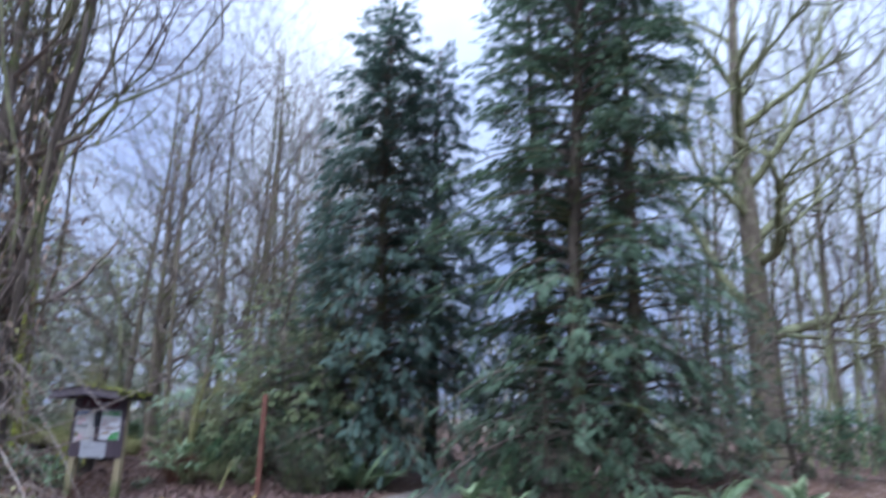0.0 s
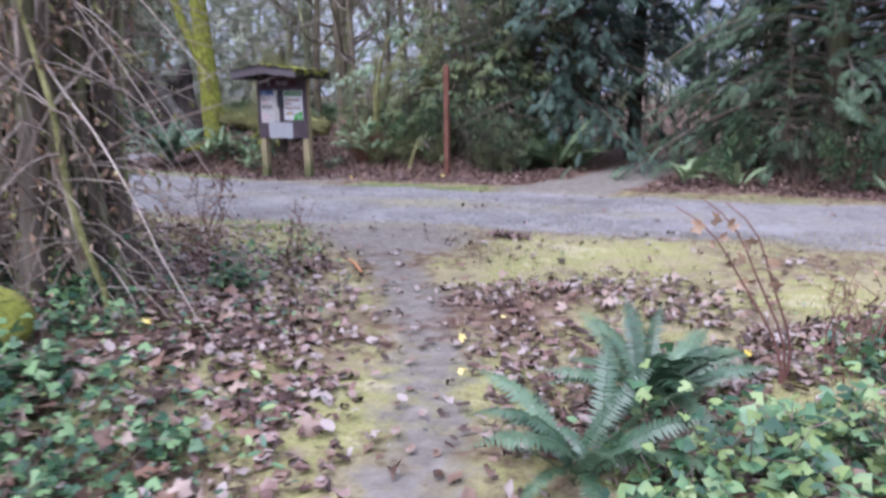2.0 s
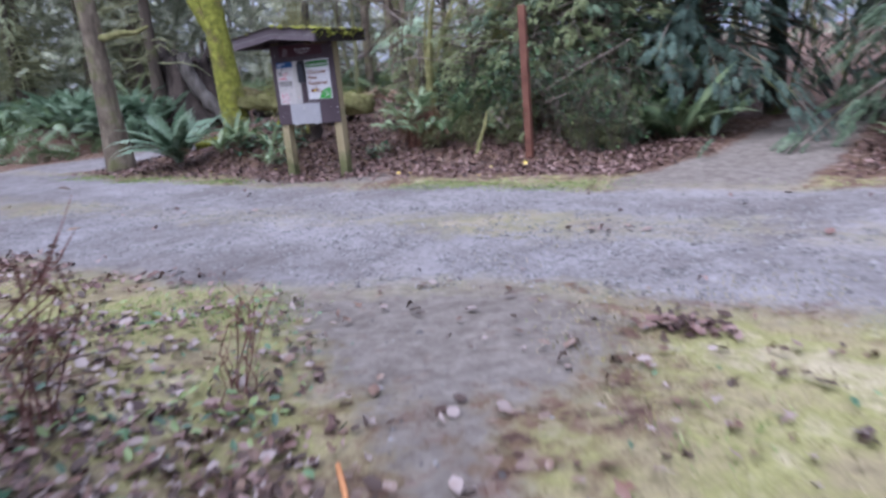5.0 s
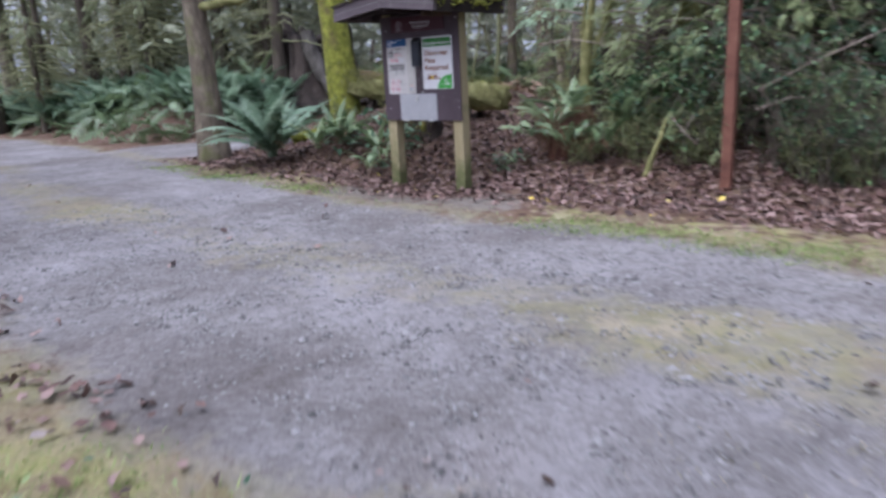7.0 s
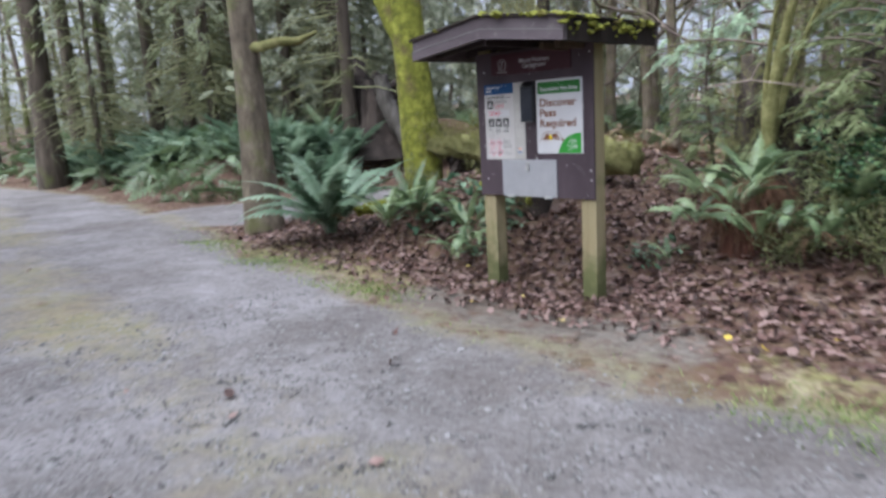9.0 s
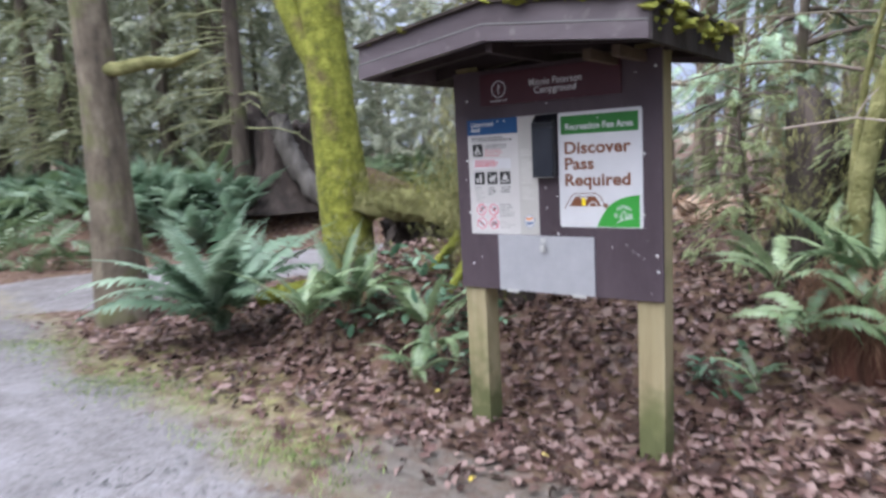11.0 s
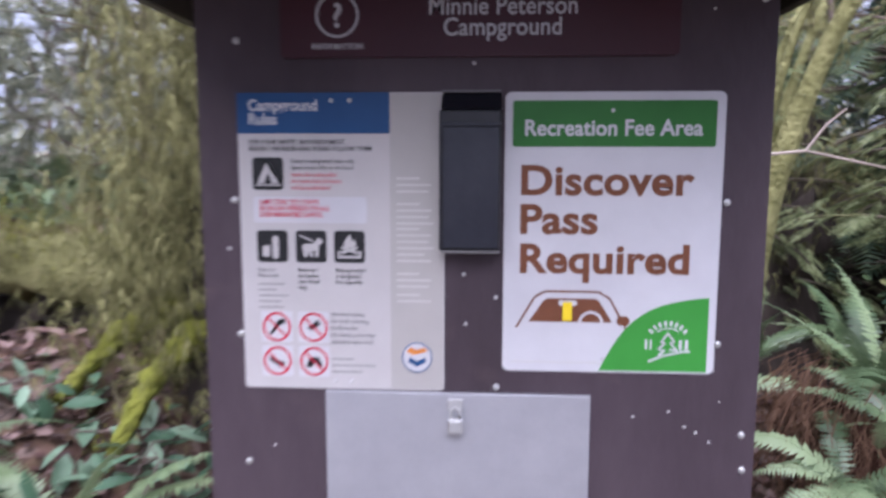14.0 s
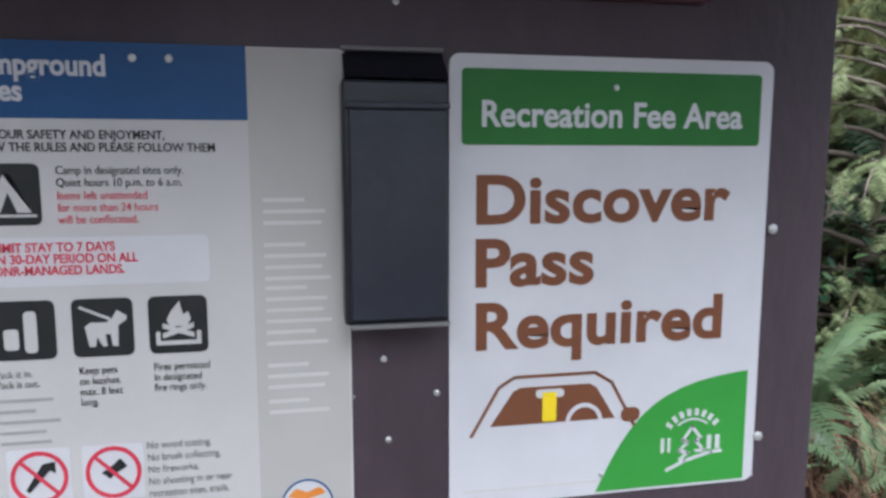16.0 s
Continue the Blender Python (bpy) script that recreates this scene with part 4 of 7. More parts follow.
holder = thing("brochure_box", (-9.195, BY, 1.53), "black plastic brochure box with smoked hinged cover on the board", "box")
part("body", box("body", -0.066, 0.062, -0.05, -0.002, -0.172, 0.12, BLACKBOX, 0.004), holder)
part("cover", box("cover", -0.058, 0.058, -0.056, -0.051, -0.166, 0.085, SMOKE, 0.002), holder, "smoked plastic cover")
bm = bmesh.new()
bm_pts = [(-0.062, -0.05, 0.122), (0.062, -0.05, 0.122), (0.062, -0.002, 0.158), (-0.062, -0.002, 0.158), (-0.062, -0.002, 0.122), (0.062, -0.002, 0.122)]
bv = [bm.verts.new(p) for p in bm_pts]
for f in ((0, 1, 2, 3), (0, 3, 4), (1, 5, 2), (0, 4, 5, 1), (3, 2, 5, 4)):
    bm.faces.new([bv[i] for i in f])
part("lid", bm_mesh("lid", bm, BLACKBOX), holder, "sloping lid")
part("lip", box("lip", -0.062, 0.062, -0.058, -0.05, 0.086, 0.094, SMOKE, 0.002), holder)
# Pale grey strips along the lid's top edge and the box's lower edge.
part("lid_edge_strip", box("lid_edge_strip", -0.064, 0.062, -0.012, -0.001, 0.159, 0.164, GREYINK, 0.001), holder, "pale grey strip along the lid's top edge")
part("base_lip", box("base_lip", -0.061, 0.061, -0.06, -0.05, -0.176, -0.171, GREYINK, 0.001), holder, "pale grey strip along the lower edge")

fee = thing("fee_box", (-9.222, BY, 0.877), "dull aluminium hinged fee box with a small padlock", "panel")
part("door", box("door", -0.296, 0.292, -0.012, -0.001, -0.16, 0.158, ALU, 0.002), fee)
part("latch", box("latch", -0.022, 0.012, -0.017, -0.013, 0.12, 0.147, STEEL, 0.002), fee, "steel latch plate")
lock = part("padlock", box("padlock", -0.02, 0.012, -0.036, -0.018, 0.072, 0.106, STEEL, 0.004), fee, "small steel padlock")
sv, st = tube([(-0.014, -0.027, 0.106), (-0.013, -0.027, 0.126), (-0.004, -0.027, 0.134), (0.005, -0.027, 0.126), (0.006, -0.027, 0.106)], [0.003] * 5, 8)
part("shackle", raw_mesh("shackle", sv, st, STEEL, True), lock)
for x in (-0.21, 0.2):
    h = part("hinge", box("hinge", x - 0.038, x + 0.038, -0.016, -0.002, -0.172, -0.154, STEEL, 0.002), fee, "steel hinge")


# ---- plant builders ----
LEAF_PALE = material("pale_fallen_leaves", [rgb(0.13, 0.068, 0.048), rgb(0.18, 0.112, 0.082), rgb(0.235, 0.17, 0.14)], 6, 0.5, 0.2, island=0.6, specular=0.5)
GOLD_LEAF = material("yellow_leaves", [rgb(0.35, 0.24, 0.03), rgb(0.5, 0.38, 0.06), rgb(0.45, 0.36, 0.14)], 6, 0.6, 0.2, island=0.6)
ORANGE_WOOD = material("orange_broken_wood", [rgb(0.3, 0.13, 0.05), rgb(0.42, 0.2, 0.09)], 12, 0.8, 0.2)
MOSSY_TWIG = material("moss_grown_twigs", [rgb(0.1, 0.105, 0.055), rgb(0.2, 0.205, 0.11), rgb(0.31, 0.315, 0.18)], 3, 0.95, 0)


def feather(teeth=7, angle=52, width=0.42, droop=0.18, blade=0.1, taper=0.9):
    """A flat spray along x, one unit long, with teeth on both sides."""
    v, t = [(0, -0.012, 0), (0, 0.012, 0), (1, 0, -droop)], [(0, 2, 1)]
    ca, sa = math.cos(radians(angle)), math.sin(radians(angle))
    for i in range(teeth):
        s = 0.06 + 0.88 * i / (teeth - 1)
        ln = width * (math.sin(math.pi * (0.22 + 0.75 * s)) ** 0.8) * taper
        for side in (-1, 1):
            k = len(v)
            z = -droop * s * s
            v += [(s - blade * 0.6, 0, z), (s + blade * 0.6, 0, z - 0.01), (s + ln * ca, side * ln * sa, z - 0.18 * ln)]
            t.append((k, k + 1, k + 2))
    return np.array(v), np.array(t)


WISP = (np.array([(0, -0.015, 0), (0, 0.02, 0), (1, 0.06, 0.05), (0.02, -0.07, 0.01), (0.02, -0.04, 0), (0.75, -0.16, -0.04), (0.05, 0.05, 0.02), (0.05, 0.08, 0), (0.62, 0.2, 0.09), (0, 0, -0.04), (0, 0.02, -0.065), (0.5, 0.0, -0.2)]),
        np.array([(0, 1, 2), (3, 4, 5), (6, 7, 8), (9, 10, 11)]))
SPRAY = feather(7, 50, 0.42, 0.22, 0.11)
SPRAY_FINE = feather(11, 55, 0.36, 0.25, 0.075)


def leaf_shape(lobes=5, curl=0.12, seed=0):
    """A broad lobed leaf, one unit across, curled and creased."""
    rg = np.random.default_rng(seed)
    v = [(0, 0, 0.02)]
    n = lobes * 2
    for i in range(n + 1):
        a = math.pi * (-0.82 + 1.64 * i / n)
        r = (0.5 if i % 2 else 0.37) * (1 - 0.18 * abs(a) / math.pi) * rg.uniform(0.85, 1.12)
        v.append((r * math.cos(a), r * 0.92 * math.sin(a), curl * (math.sin(a * 2 + seed) * 0.8 + rg.normal(0, 0.5)) * r * 2))
    t = [(0, i, i + 1) for i in range(1, n + 1)]
    return np.array(v), np.array(t)


MAPLE = leaf_shape(5, 0.14, 1)
CRUMPLED = leaf_shape(3, 0.3, 2)
IVY_LEAF = leaf_shape(3, 0.08, 3)
BROAD = (np.array([(-0.5, 0, 0.06), (-0.15, 0.33, -0.03), (0.3, 0.27, 0.05), (0.55, 0, -0.05), (0.25, -0.3, 0.09), (-0.2, -0.32, 0.02), (0.02, 0.0, -0.05)]),
         np.array([(6, 1, 0), (6, 2, 1), (6, 3, 2), (6, 4, 3), (6, 5, 4), (6, 0, 5)]))
OVAL = (np.array([(0, 0, 0), (0.3, 0.2, 0.06), (0.7, 0.2, 0.04), (1, 0, -0.06), (0.7, -0.2, 0.04), (0.3, -0.2, 0.06)]),
        np.array([(0, 3, 1), (1, 3, 2), (0, 5, 3), (5, 4, 3)]))


def random_frames(rg, n, size, tilt=0.4):
    a = rg.uniform(0, 2 * np.pi, n)
    d = np.stack([np.cos(a), np.sin(a), rg.normal(0, tilt, n)], 1)
    up = np.stack([rg.normal(0, tilt, n), rg.normal(0, tilt, n), np.ones(n)], 1)
    return frames_from(d, up) * np.asarray(size, float).reshape(-1, 1, 1)


def trunk_points(rg, h, lean=(0, 0), bend=0.15, n=12):
    s = np.linspace(0, 1, n)
    b = rg.normal(0, bend, 4)
    x = lean[0] * h * s + b[0] * np.sin(s * 3.1) + b[1] * np.sin(s * 6.5) * 0.5
    y = lean[1] * h * s + b[2] * np.sin(s * 3.1) + b[3] * np.sin(s * 6.5) * 0.5
    return np.stack([x, y, h * s], 1)


def conifer_meshes(h, r, crown, clear, seed, limbs=150, density=14.0, spray=(0.3, 0.55), mat=None, bark=None, dead=0, shape=0.85, tmpl=SPRAY, sag=(0.05, 0.5)):
    """Trunk, limbs and needle sprays of one conifer."""
    rg = np.random.default_rng(seed)
    p = trunk_points(rg, h, bend=0.1)
    s = np.linspace(0, 1, len(p))
    rad = r * (1 - s) ** 0.8 + 0.012
    rad[0] *= 1.35
    p[0, 2] = -0.3
    trunk = tube(p, rad, 12, rg, 0.05)
    limb, spots, frs = [], [], []
    for i in range(limbs):
        f = (i + rg.random()) / limbs
        hz = clear + (h * 0.985 - clear) * f ** 0.9
        q = np.array([np.interp(hz / h, s, p[:, c]) for c in range(3)])
        q[2] = hz
        a = i * 2.39996 + rg.normal(0, 0.4)
        ln = crown * max(0.05, (1 - (hz - clear) / (h - clear))) ** shape * rg.uniform(0.55, 1.12) + 0.12
        rise, drop = rg.uniform(0.0, 0.35) + 0.5 * f, rg.uniform(0.3, 0.75) * (1 - 0.6 * f)
        u = np.linspace(0, 1, 6)
        d = np.array([math.cos(a), math.sin(a)])
        side = np.array([-d[1], d[0]]) * rg.normal(0, 0.08)
        pts = np.stack([q[0] + ln * u * d[0] + side[0] * ln * u * u, q[1] + ln * u * d[1] + side[1] * ln * u * u, q[2] + ln * (rise * u - drop * u * u)], 1)
        limb.append(tube(pts, np.linspace(min(0.05, 0.012 + 0.012 * ln), 0.004, 6), 4))
        k = max(3, int(ln * density))
        us = np.sqrt(rg.uniform(0.02, 1, k))
        sp = np.stack([np.interp(us, u, pts[:, c]) for c in range(3)], 1) + rg.normal(0, 0.045 * ln + 0.02, (k, 3)) * [1, 1, 0.8]
        ang = a + rg.choice([-1, 1], k) * rg.uniform(0.2, 1.25, k) * (1.05 - 0.6 * us)
        slope = rise - 2 * drop * us
        dirs = np.stack([np.cos(ang), np.sin(ang), slope * 0.55 - rg.uniform(*sag, k)], 1)
        up = np.stack([rg.normal(0, 0.25, k), rg.normal(0, 0.25, k), np.ones(k)], 1)
        size = rg.uniform(*spray, k) * (0.45 + 0.55 * min(1, ln / 1.2)) * (1.15 - 0.45 * us)
        spots.append(sp)
        frs.append(frames_from(dirs, up) * size[:, None, None])
    for i in range(dead):
        hz = rg.uniform(1.2, clear * 1.1)
        a, ln = rg.uniform(0, 6.28), rg.uniform(0.5, 2.2)
        q = [np.interp(hz / h, s, p[:, 0]), np.interp(hz / h, s, p[:, 1]), hz]
        u = np.linspace(0, 1, 5)
        pts = np.stack([q[0] + ln * u * math.cos(a), q[1] + ln * u * math.sin(a), hz + ln * (0.1 * u - 0.35 * u * u) + 0.05 * np.sin(u * 7 + i)], 1)
        limb.append(tube(pts, np.linspace(0.025, 0.006, 5), 4))
        for j in range(4):
            b = pts[1 + j % 4]
            e = b + rg.normal(0, 0.25, 3)
            limb.append(tube([b, (b + e) / 2 + [0, 0, -0.03], e], [0.008, 0.006, 0.003], 3))
    out = [raw_mesh("trunk", *trunk, bark or BARK, True), raw_mesh("limbs", *merged(limb), MOSSY_TWIG if dead else TWIG)]
    if spots:
        out.append(raw_mesh("needles", *scatter(*tmpl, np.concatenate(spots), np.concatenate(frs)), mat or NEEDLE))
    return out


def add_conifer(at, meshes, label, group="", rz=0.0, scale=1.0):
    t = thing("conifer_tree", at, label, "conifer", group, rz, scale)
    for nm, me in zip(("trunk", "branchwork", "crown"), meshes):
        tagged(part(nm, me, t), kind="stuff" if nm == "branchwork" else "")
    return t


def bare_meshes(h, r, seed, spread=0.55, depth=4, mat=None, twig=None, kids=(3, 5), lean=(0, 0), moss=0, upward=0.35, first=0.3, sides=10, bend=0.35, flare=1.4):
    """Trunk and bare branches of a leafless tree; moss tufts along the limbs."""
    rg = np.random.default_rng(seed)
    p = trunk_points(rg, h, lean, bend=bend, n=14)
    s = np.linspace(0, 1, len(p))
    rad = r * (1 - 0.86 * s) ** 1.0
    rad[0] *= flare
    p[0, 2] = -0.3
    trunk = tube(p, rad, sides, rg, 0.06)
    out, tufts = [], []

    def grow(base, d, ln, rr, lev):
        n = 6 if lev < 2 else 3
        pts = [base]
        dd = d / np.linalg.norm(d)
        for i in range(n):
            dd = dd + rg.normal(0, 0.2, 3) + np.array([0, 0, upward * 0.22])
            dd /= np.linalg.norm(dd)
            pts.append(pts[-1] + dd * ln / n)
        pts = np.array(pts)
        out.append(tube(pts, np.linspace(rr, rr * 0.35, n + 1), 6 if lev < 1 else (4 if lev < 2 else 3)))
        if moss and lev < 3:
            for i in range(moss):
                tufts.append(pts[rg.integers(0, n)] + rg.normal(0, 0.05, 3))
        if lev < depth:
            for i in range(rg.integers(*kids)):
                j = rg.integers(1, n + 1)
                nd = pts[min(j, n)] - pts[j - 1]
                nd = nd / np.linalg.norm(nd) + rg.normal(0, spread, 3)
                grow(pts[j], nd, ln * rg.uniform(0.45, 0.75), max(0.004, rr * 0.5), lev + 1)

    for i in range(int(6 + h * 0.6)):
        f = first + (1 - first) * (i + rg.random()) / int(6 + h * 0.6)
        b = np.array([np.interp(f, s, p[:, c]) for c in range(3)])
        a = i * 2.4 + rg.normal(0, 0.5)
        grow(b, np.array([math.cos(a), math.sin(a), rg.uniform(0.3, 1.0)]), h * (0.36 - 0.2 * f) * rg.uniform(0.7, 1.2), max(0.01, r * (0.5 - 0.36 * f)), 1)
    res = [raw_mesh("trunk", *trunk, mat or BARK_GREY, True), raw_mesh("branches", *merged(out), twig or TWIG)]
    if tufts:
        tufts = np.array(tufts)
        k = len(tufts)
        f = frames_from(np.stack([rg.normal(0, 0.3, k), rg.normal(0, 0.3, k), -np.ones(k)], 1), rg.normal(0, 1, (k, 3))) * rg.uniform(0.12, 0.4, k)[:, None, None]
        res.append(raw_mesh("hanging_moss", *scatter(*WISP, tufts, f), MOSS_DARK))
    return res


def add_bare(at, meshes, label, group="", rz=0.0, scale=1.0, name="bare_tree", category="tree"):
    t = thing(name, at, label, category, group, rz, scale)
    for nm, me in zip(("trunk", "branchwork", "hanging_moss"), meshes):
        tagged(part(nm, me, t), kind="stuff" if nm == "hanging_moss" else "")
    return t


def frond_mesh(seed, pairs=30, arch=0.75, width=0.15, mat=None):
    """One sword-fern frond, one unit long, rising along +x and arching over."""
    rg = np.random.default_rng(seed)
    s = np.linspace(0, 1, 12)
    ang = radians(62) - arch * 1.75 * s
    ds = np.gradient(s)
    x, z = np.cumsum(np.cos(ang) * ds), np.cumsum(np.sin(ang) * ds)
    x, z = x - x[0], z - z[0]
    y = 0.05 * rg.normal() * s ** 2
    spine = np.stack([x, y, z], 1)
    stem = tube(spine, np.linspace(0.006, 0.0015, 12), 3)
    us = np.linspace(0.14, 0.99, pairs)
    base = np.stack([np.interp(us, s, spine[:, c]) for c in range(3)], 1)
    tang = np.stack([np.cos(np.interp(us, s, ang)), 0 * us, np.sin(np.interp(us, s, ang))], 1)
    ln = width * np.minimum(1, (1 - us) * 3.2 + 0.05) * (0.75 + 0.25 * np.sin(np.pi * us)) * np.minimum(1, 0.5 + us * 2.2)
    vs, ts = [], []
    blade = (np.array([(0, 0.14, 0), (0.35, 0.17, 0.02), (1, 0.0, -0.12), (0.35, -0.13, 0.02), (0, -0.1, 0)]), np.array([(0, 4, 3), (0, 3, 1), (1, 3, 2)]))
    for side in (-1, 1):
        d = np.stack([0.28 * tang[:, 0], np.full(pairs, side * 1.0), 0.28 * tang[:, 2] - 0.12], 1) + rg.normal(0, 0.07, (pairs, 3))
        up = np.stack([-tang[:, 2], 0 * us, tang[:, 0]], 1)
        vs.append(scatter(*blade, base, frames_from(d, up) * (ln * rg.uniform(0.88, 1.08, pairs))[:, None, None]))
    return raw_mesh("frond", *merged([stem] + vs), mat or FERN)


FRONDS = [frond_mesh(i, 30, a, w) for i, (a, w) in enumerate([(0.7, 0.1), (0.85, 0.11), (0.5, 0.095), (0.98, 0.105)])]
DARK_FRONDS = [frond_mesh(40 + i, 30, a, w, FERN_DARK) for i, (a, w) in enumerate([(0.8, 0.1), (1.0, 0.105), (0.6, 0.09), (1.15, 0.1)])]
PALE_FRONDS = [frond_mesh(80 + i, 30, a, w, FERN_PALE) for i, (a, w) in enumerate([(0.7, 0.11), (0.85, 0.12), (0.55, 0.105), (0.98, 0.115)])]
DROOP_FRONDS = [frond_mesh(60 + i, 28, a, w) for i, (a, w) in enumerate([(1.35, 0.11), (1.5, 0.12), (1.2, 0.1), (1.6, 0.11)])]
DEAD_FRONDS = [frond_mesh(20 + i, 18, a, 0.06, FERN_DEAD) for i, a in enumerate([1.35, 1.6])]


def add_fern(x, y, size, n=22, dead=0, seed=0, group="sword ferns", label="clump of green sword fern fronds on the forest floor", lift=0.0, fronds=None):
    rg = np.random.default_rng(seed)
    f = thing("sword_fern", (x, y, float(height(x, y)) + lift), label, "fern", group)
    for i in range(n):
        o = part("frond", (fronds or FRONDS)[rg.integers(0, 4)], f)
        inner = rg.random()
        o.matrix_basis = pose(0.03 * rg.normal(), 0.03 * rg.normal(), 0.0, rg.normal(0, 14), 4 - 30 * inner, i * 137.5 + rg.normal(0, 26)) @ Matrix.Scale(1.3 * size * rg.uniform(0.6, 1.1), 4)
    for i in range(dead):
        o = part("dead_frond", DEAD_FRONDS[rg.integers(0, 2)], f, "withered brown frond")
        o.matrix_basis = pose(0, 0, 0.05, rg.normal(0, 20), rg.uniform(-20, 10), i * 137.5 + 60 + rg.normal(0, 20)) @ Matrix.Scale(size * rg.uniform(0.5, 0.8), 4)
    return f


def bush_meshes(h, w, seed, leaves=900, size=(0.05, 0.09), leaf_mat=None, tmpl=OVAL, stems=14, stem_mat=None, hang=0.0):
    """Arching stems with leaves."""
    rg = np.random.default_rng(seed)
    st, spots = [], []
    for i in range(stems):
        a, reach = rg.uniform(0, 6.28), w * rg.uniform(0.3, 1.0)
        u = np.linspace(0, 1, 6)
        top = h * rg.uniform(0.55, 1.0)
        pts = np.stack([0.1 * rg.normal() + reach * u ** 1.4 * math.cos(a), 0.1 * rg.normal() + reach * u ** 1.4 * math.sin(a), top * (1.25 * u - 0.3 * u ** 3) - 0.1], 1)
        pts[1:-1] += rg.normal(0, 0.03, (4, 3))
        st.append(tube(pts, np.linspace(0.0085, 0.002, 6), 4))
        for j in range(5):
            b = pts[rg.integers(2, 6)]
            e = b + rg.normal(0, 0.22 * w + 0.08, 3)
            st.append(tube([b, (b + e) / 2, e], [0.005, 0.004, 0.002], 3))
            k = leaves // (stems * 5)
            spots.append(b + (e - b) * rg.uniform(0.1, 1.1, (k, 1)) + rg.normal(0, 0.05, (k, 3)))
    spots = np.concatenate(spots)
    k = len(spots)
    f = random_frames(rg, k, rg.uniform(*size, k), 0.5)
    if hang:
        f = frames_from(np.stack([rg.normal(0, 0.35, k), rg.normal(0, 0.35, k), -np.full(k, hang)], 1), rg.normal(0, 1, (k, 3))) * rg.uniform(*size, k)[:, None, None]
    return [raw_mesh("stems", *merged(st), stem_mat or TWIG), raw_mesh("leaves", *scatter(*tmpl, spots, f), leaf_mat or IVY)]


def add_bush(x, y, meshes, label, group="", rz=0.0, scale=1.0, name="shrub", lift=0.0, category="shrub"):
    b = thing(name, (x, y, float(height(x, y)) + lift), label, category, group, rz, scale)
    for nm, me in zip(("stem_tangle", "foliage"), meshes):
        part(nm, me, b)
    return b


def G(x, y):
    return float(height(x, y))


# ---- conifers across the road ----
mid = conifer_meshes(14.2, 0.19, 2.8, 1.0, 11, 400, 14, (0.26, 0.5), NEEDLE_BLUE, shape=0.45, tmpl=SPRAY_FINE)
add_conifer((-4.0, 18.6, G(-4.0, 18.6)), mid, "dark dense fir beside the footpath opening", rz=20)
mid2 = conifer_meshes(13.6, 0.16, 2.1, 2.6, 12, 270, 13, (0.26, 0.5), NEEDLE_BLUE, shape=0.5, tmpl=SPRAY_FINE)
add_conifer((-2.75, 20.4, G(-2.75, 20.4)), mid2, "dark narrow fir behind the footpath", scale=1.02)
add_conifer((-6.3, 20.6, G(-6.3, 20.6)), mid2, "shorter dark fir beside the dense one", rz=140, scale=0.62)
big = conifer_meshes(21.0, 0.2, 3.9, 0.6, 13, 340, 13, (0.28, 0.56), NEEDLE, shape=0.5, tmpl=SPRAY_FINE, sag=(-0.05, 0.35))
add_conifer((1.25, 16.6, G(1.25, 16.6)), big, "tall hemlock with drooping green boughs to the ground")
big2 = conifer_meshes(19.0, 0.18, 2.9, 0.6, 14, 210, 12, (0.28, 0.56), NEEDLE, shape=0.5, tmpl=SPRAY_FINE, sag=(-0.05, 0.35))
add_conifer((2.7, 17.6, G(2.7, 17.6)), big2, "second hemlock trunk grown beside the tall one")
add_conifer((0.2, 18.9, G(0.2, 18.9)), big2, "hemlock standing behind the tall one", rz=80, scale=0.92)

# ---- bare broadleaf trees ----
maple = bare_meshes(19.0, 0.5, 31, 0.6, 4, BARK_GREY, MOSSY_TWIG, (3, 5), (0.02, 0.0), 4, 0.4, 0.2)
add_bare((7.4, 22.9, G(7.4, 22.9)), maple, "large bare maple with mossy forked limbs")
tall = bare_meshes(16.0, 0.14, 32, 0.5, 4, BARK_GREY, TWIG, (3, 4), (0, 0), 0, 0.5, 0.2, 7)
tall2 = bare_meshes(18.0, 0.16, 33, 0.5, 4, BARK_GREY, TWIG, (3, 5), (0.03, 0), 0, 0.5, 0.12, 7)
for i, (x, y, rz, sc) in enumerate([(-11.6, 27.6, 0, 1.05), (-9.6, 30, 60, 1.0), (-14.5, 26, 120, 0.95), (-7.2, 27.5, 200, 0.8), (-12.6, 33, 250, 1.0), (-17, 30, 300, 1.0),
                                    (-6.0, 33, 30, 0.9), (9.5, 27, 90, 0.9), (5, 30, 140, 0.95), (12.5, 21, 10, 0.9), (10.5, 25, 40, 1.0), (8.3, 29, 160, 1.1), (13.5, 29, 260, 1.1), (11.5, 31, 20, 1.1), (6.4, 26, 330, 0.8), (1.0, 31, 210, 0.9), (-10.6, 22.0, 40, 0.62), (-8.4, 21.0, 95, 0.55), (-13.0, 24.5, 150, 0.8), (-9.0, 25.0, 10, 0.85), (-15.5, 28, 75, 1.1), (-11.0, 29.5, 310, 1.1), (-8.0, 30.5, 190, 1.0), (-10.2, 26.4, 222, 0.95), (-12.4, 29.0, 33, 1.1), (-8.6, 28.2, 290, 1.0), (-14.0, 31.0, 170, 1.15), (-6.4, 29.5, 110, 0.95), (-16.0, 26.5, 20, 1.0)]):
    add_bare((x, y, G(x, y) - 0.05), tall if i % 2 else tall2, "slender leafless tree with fine bare twigs", "bare trees", rz, sc)

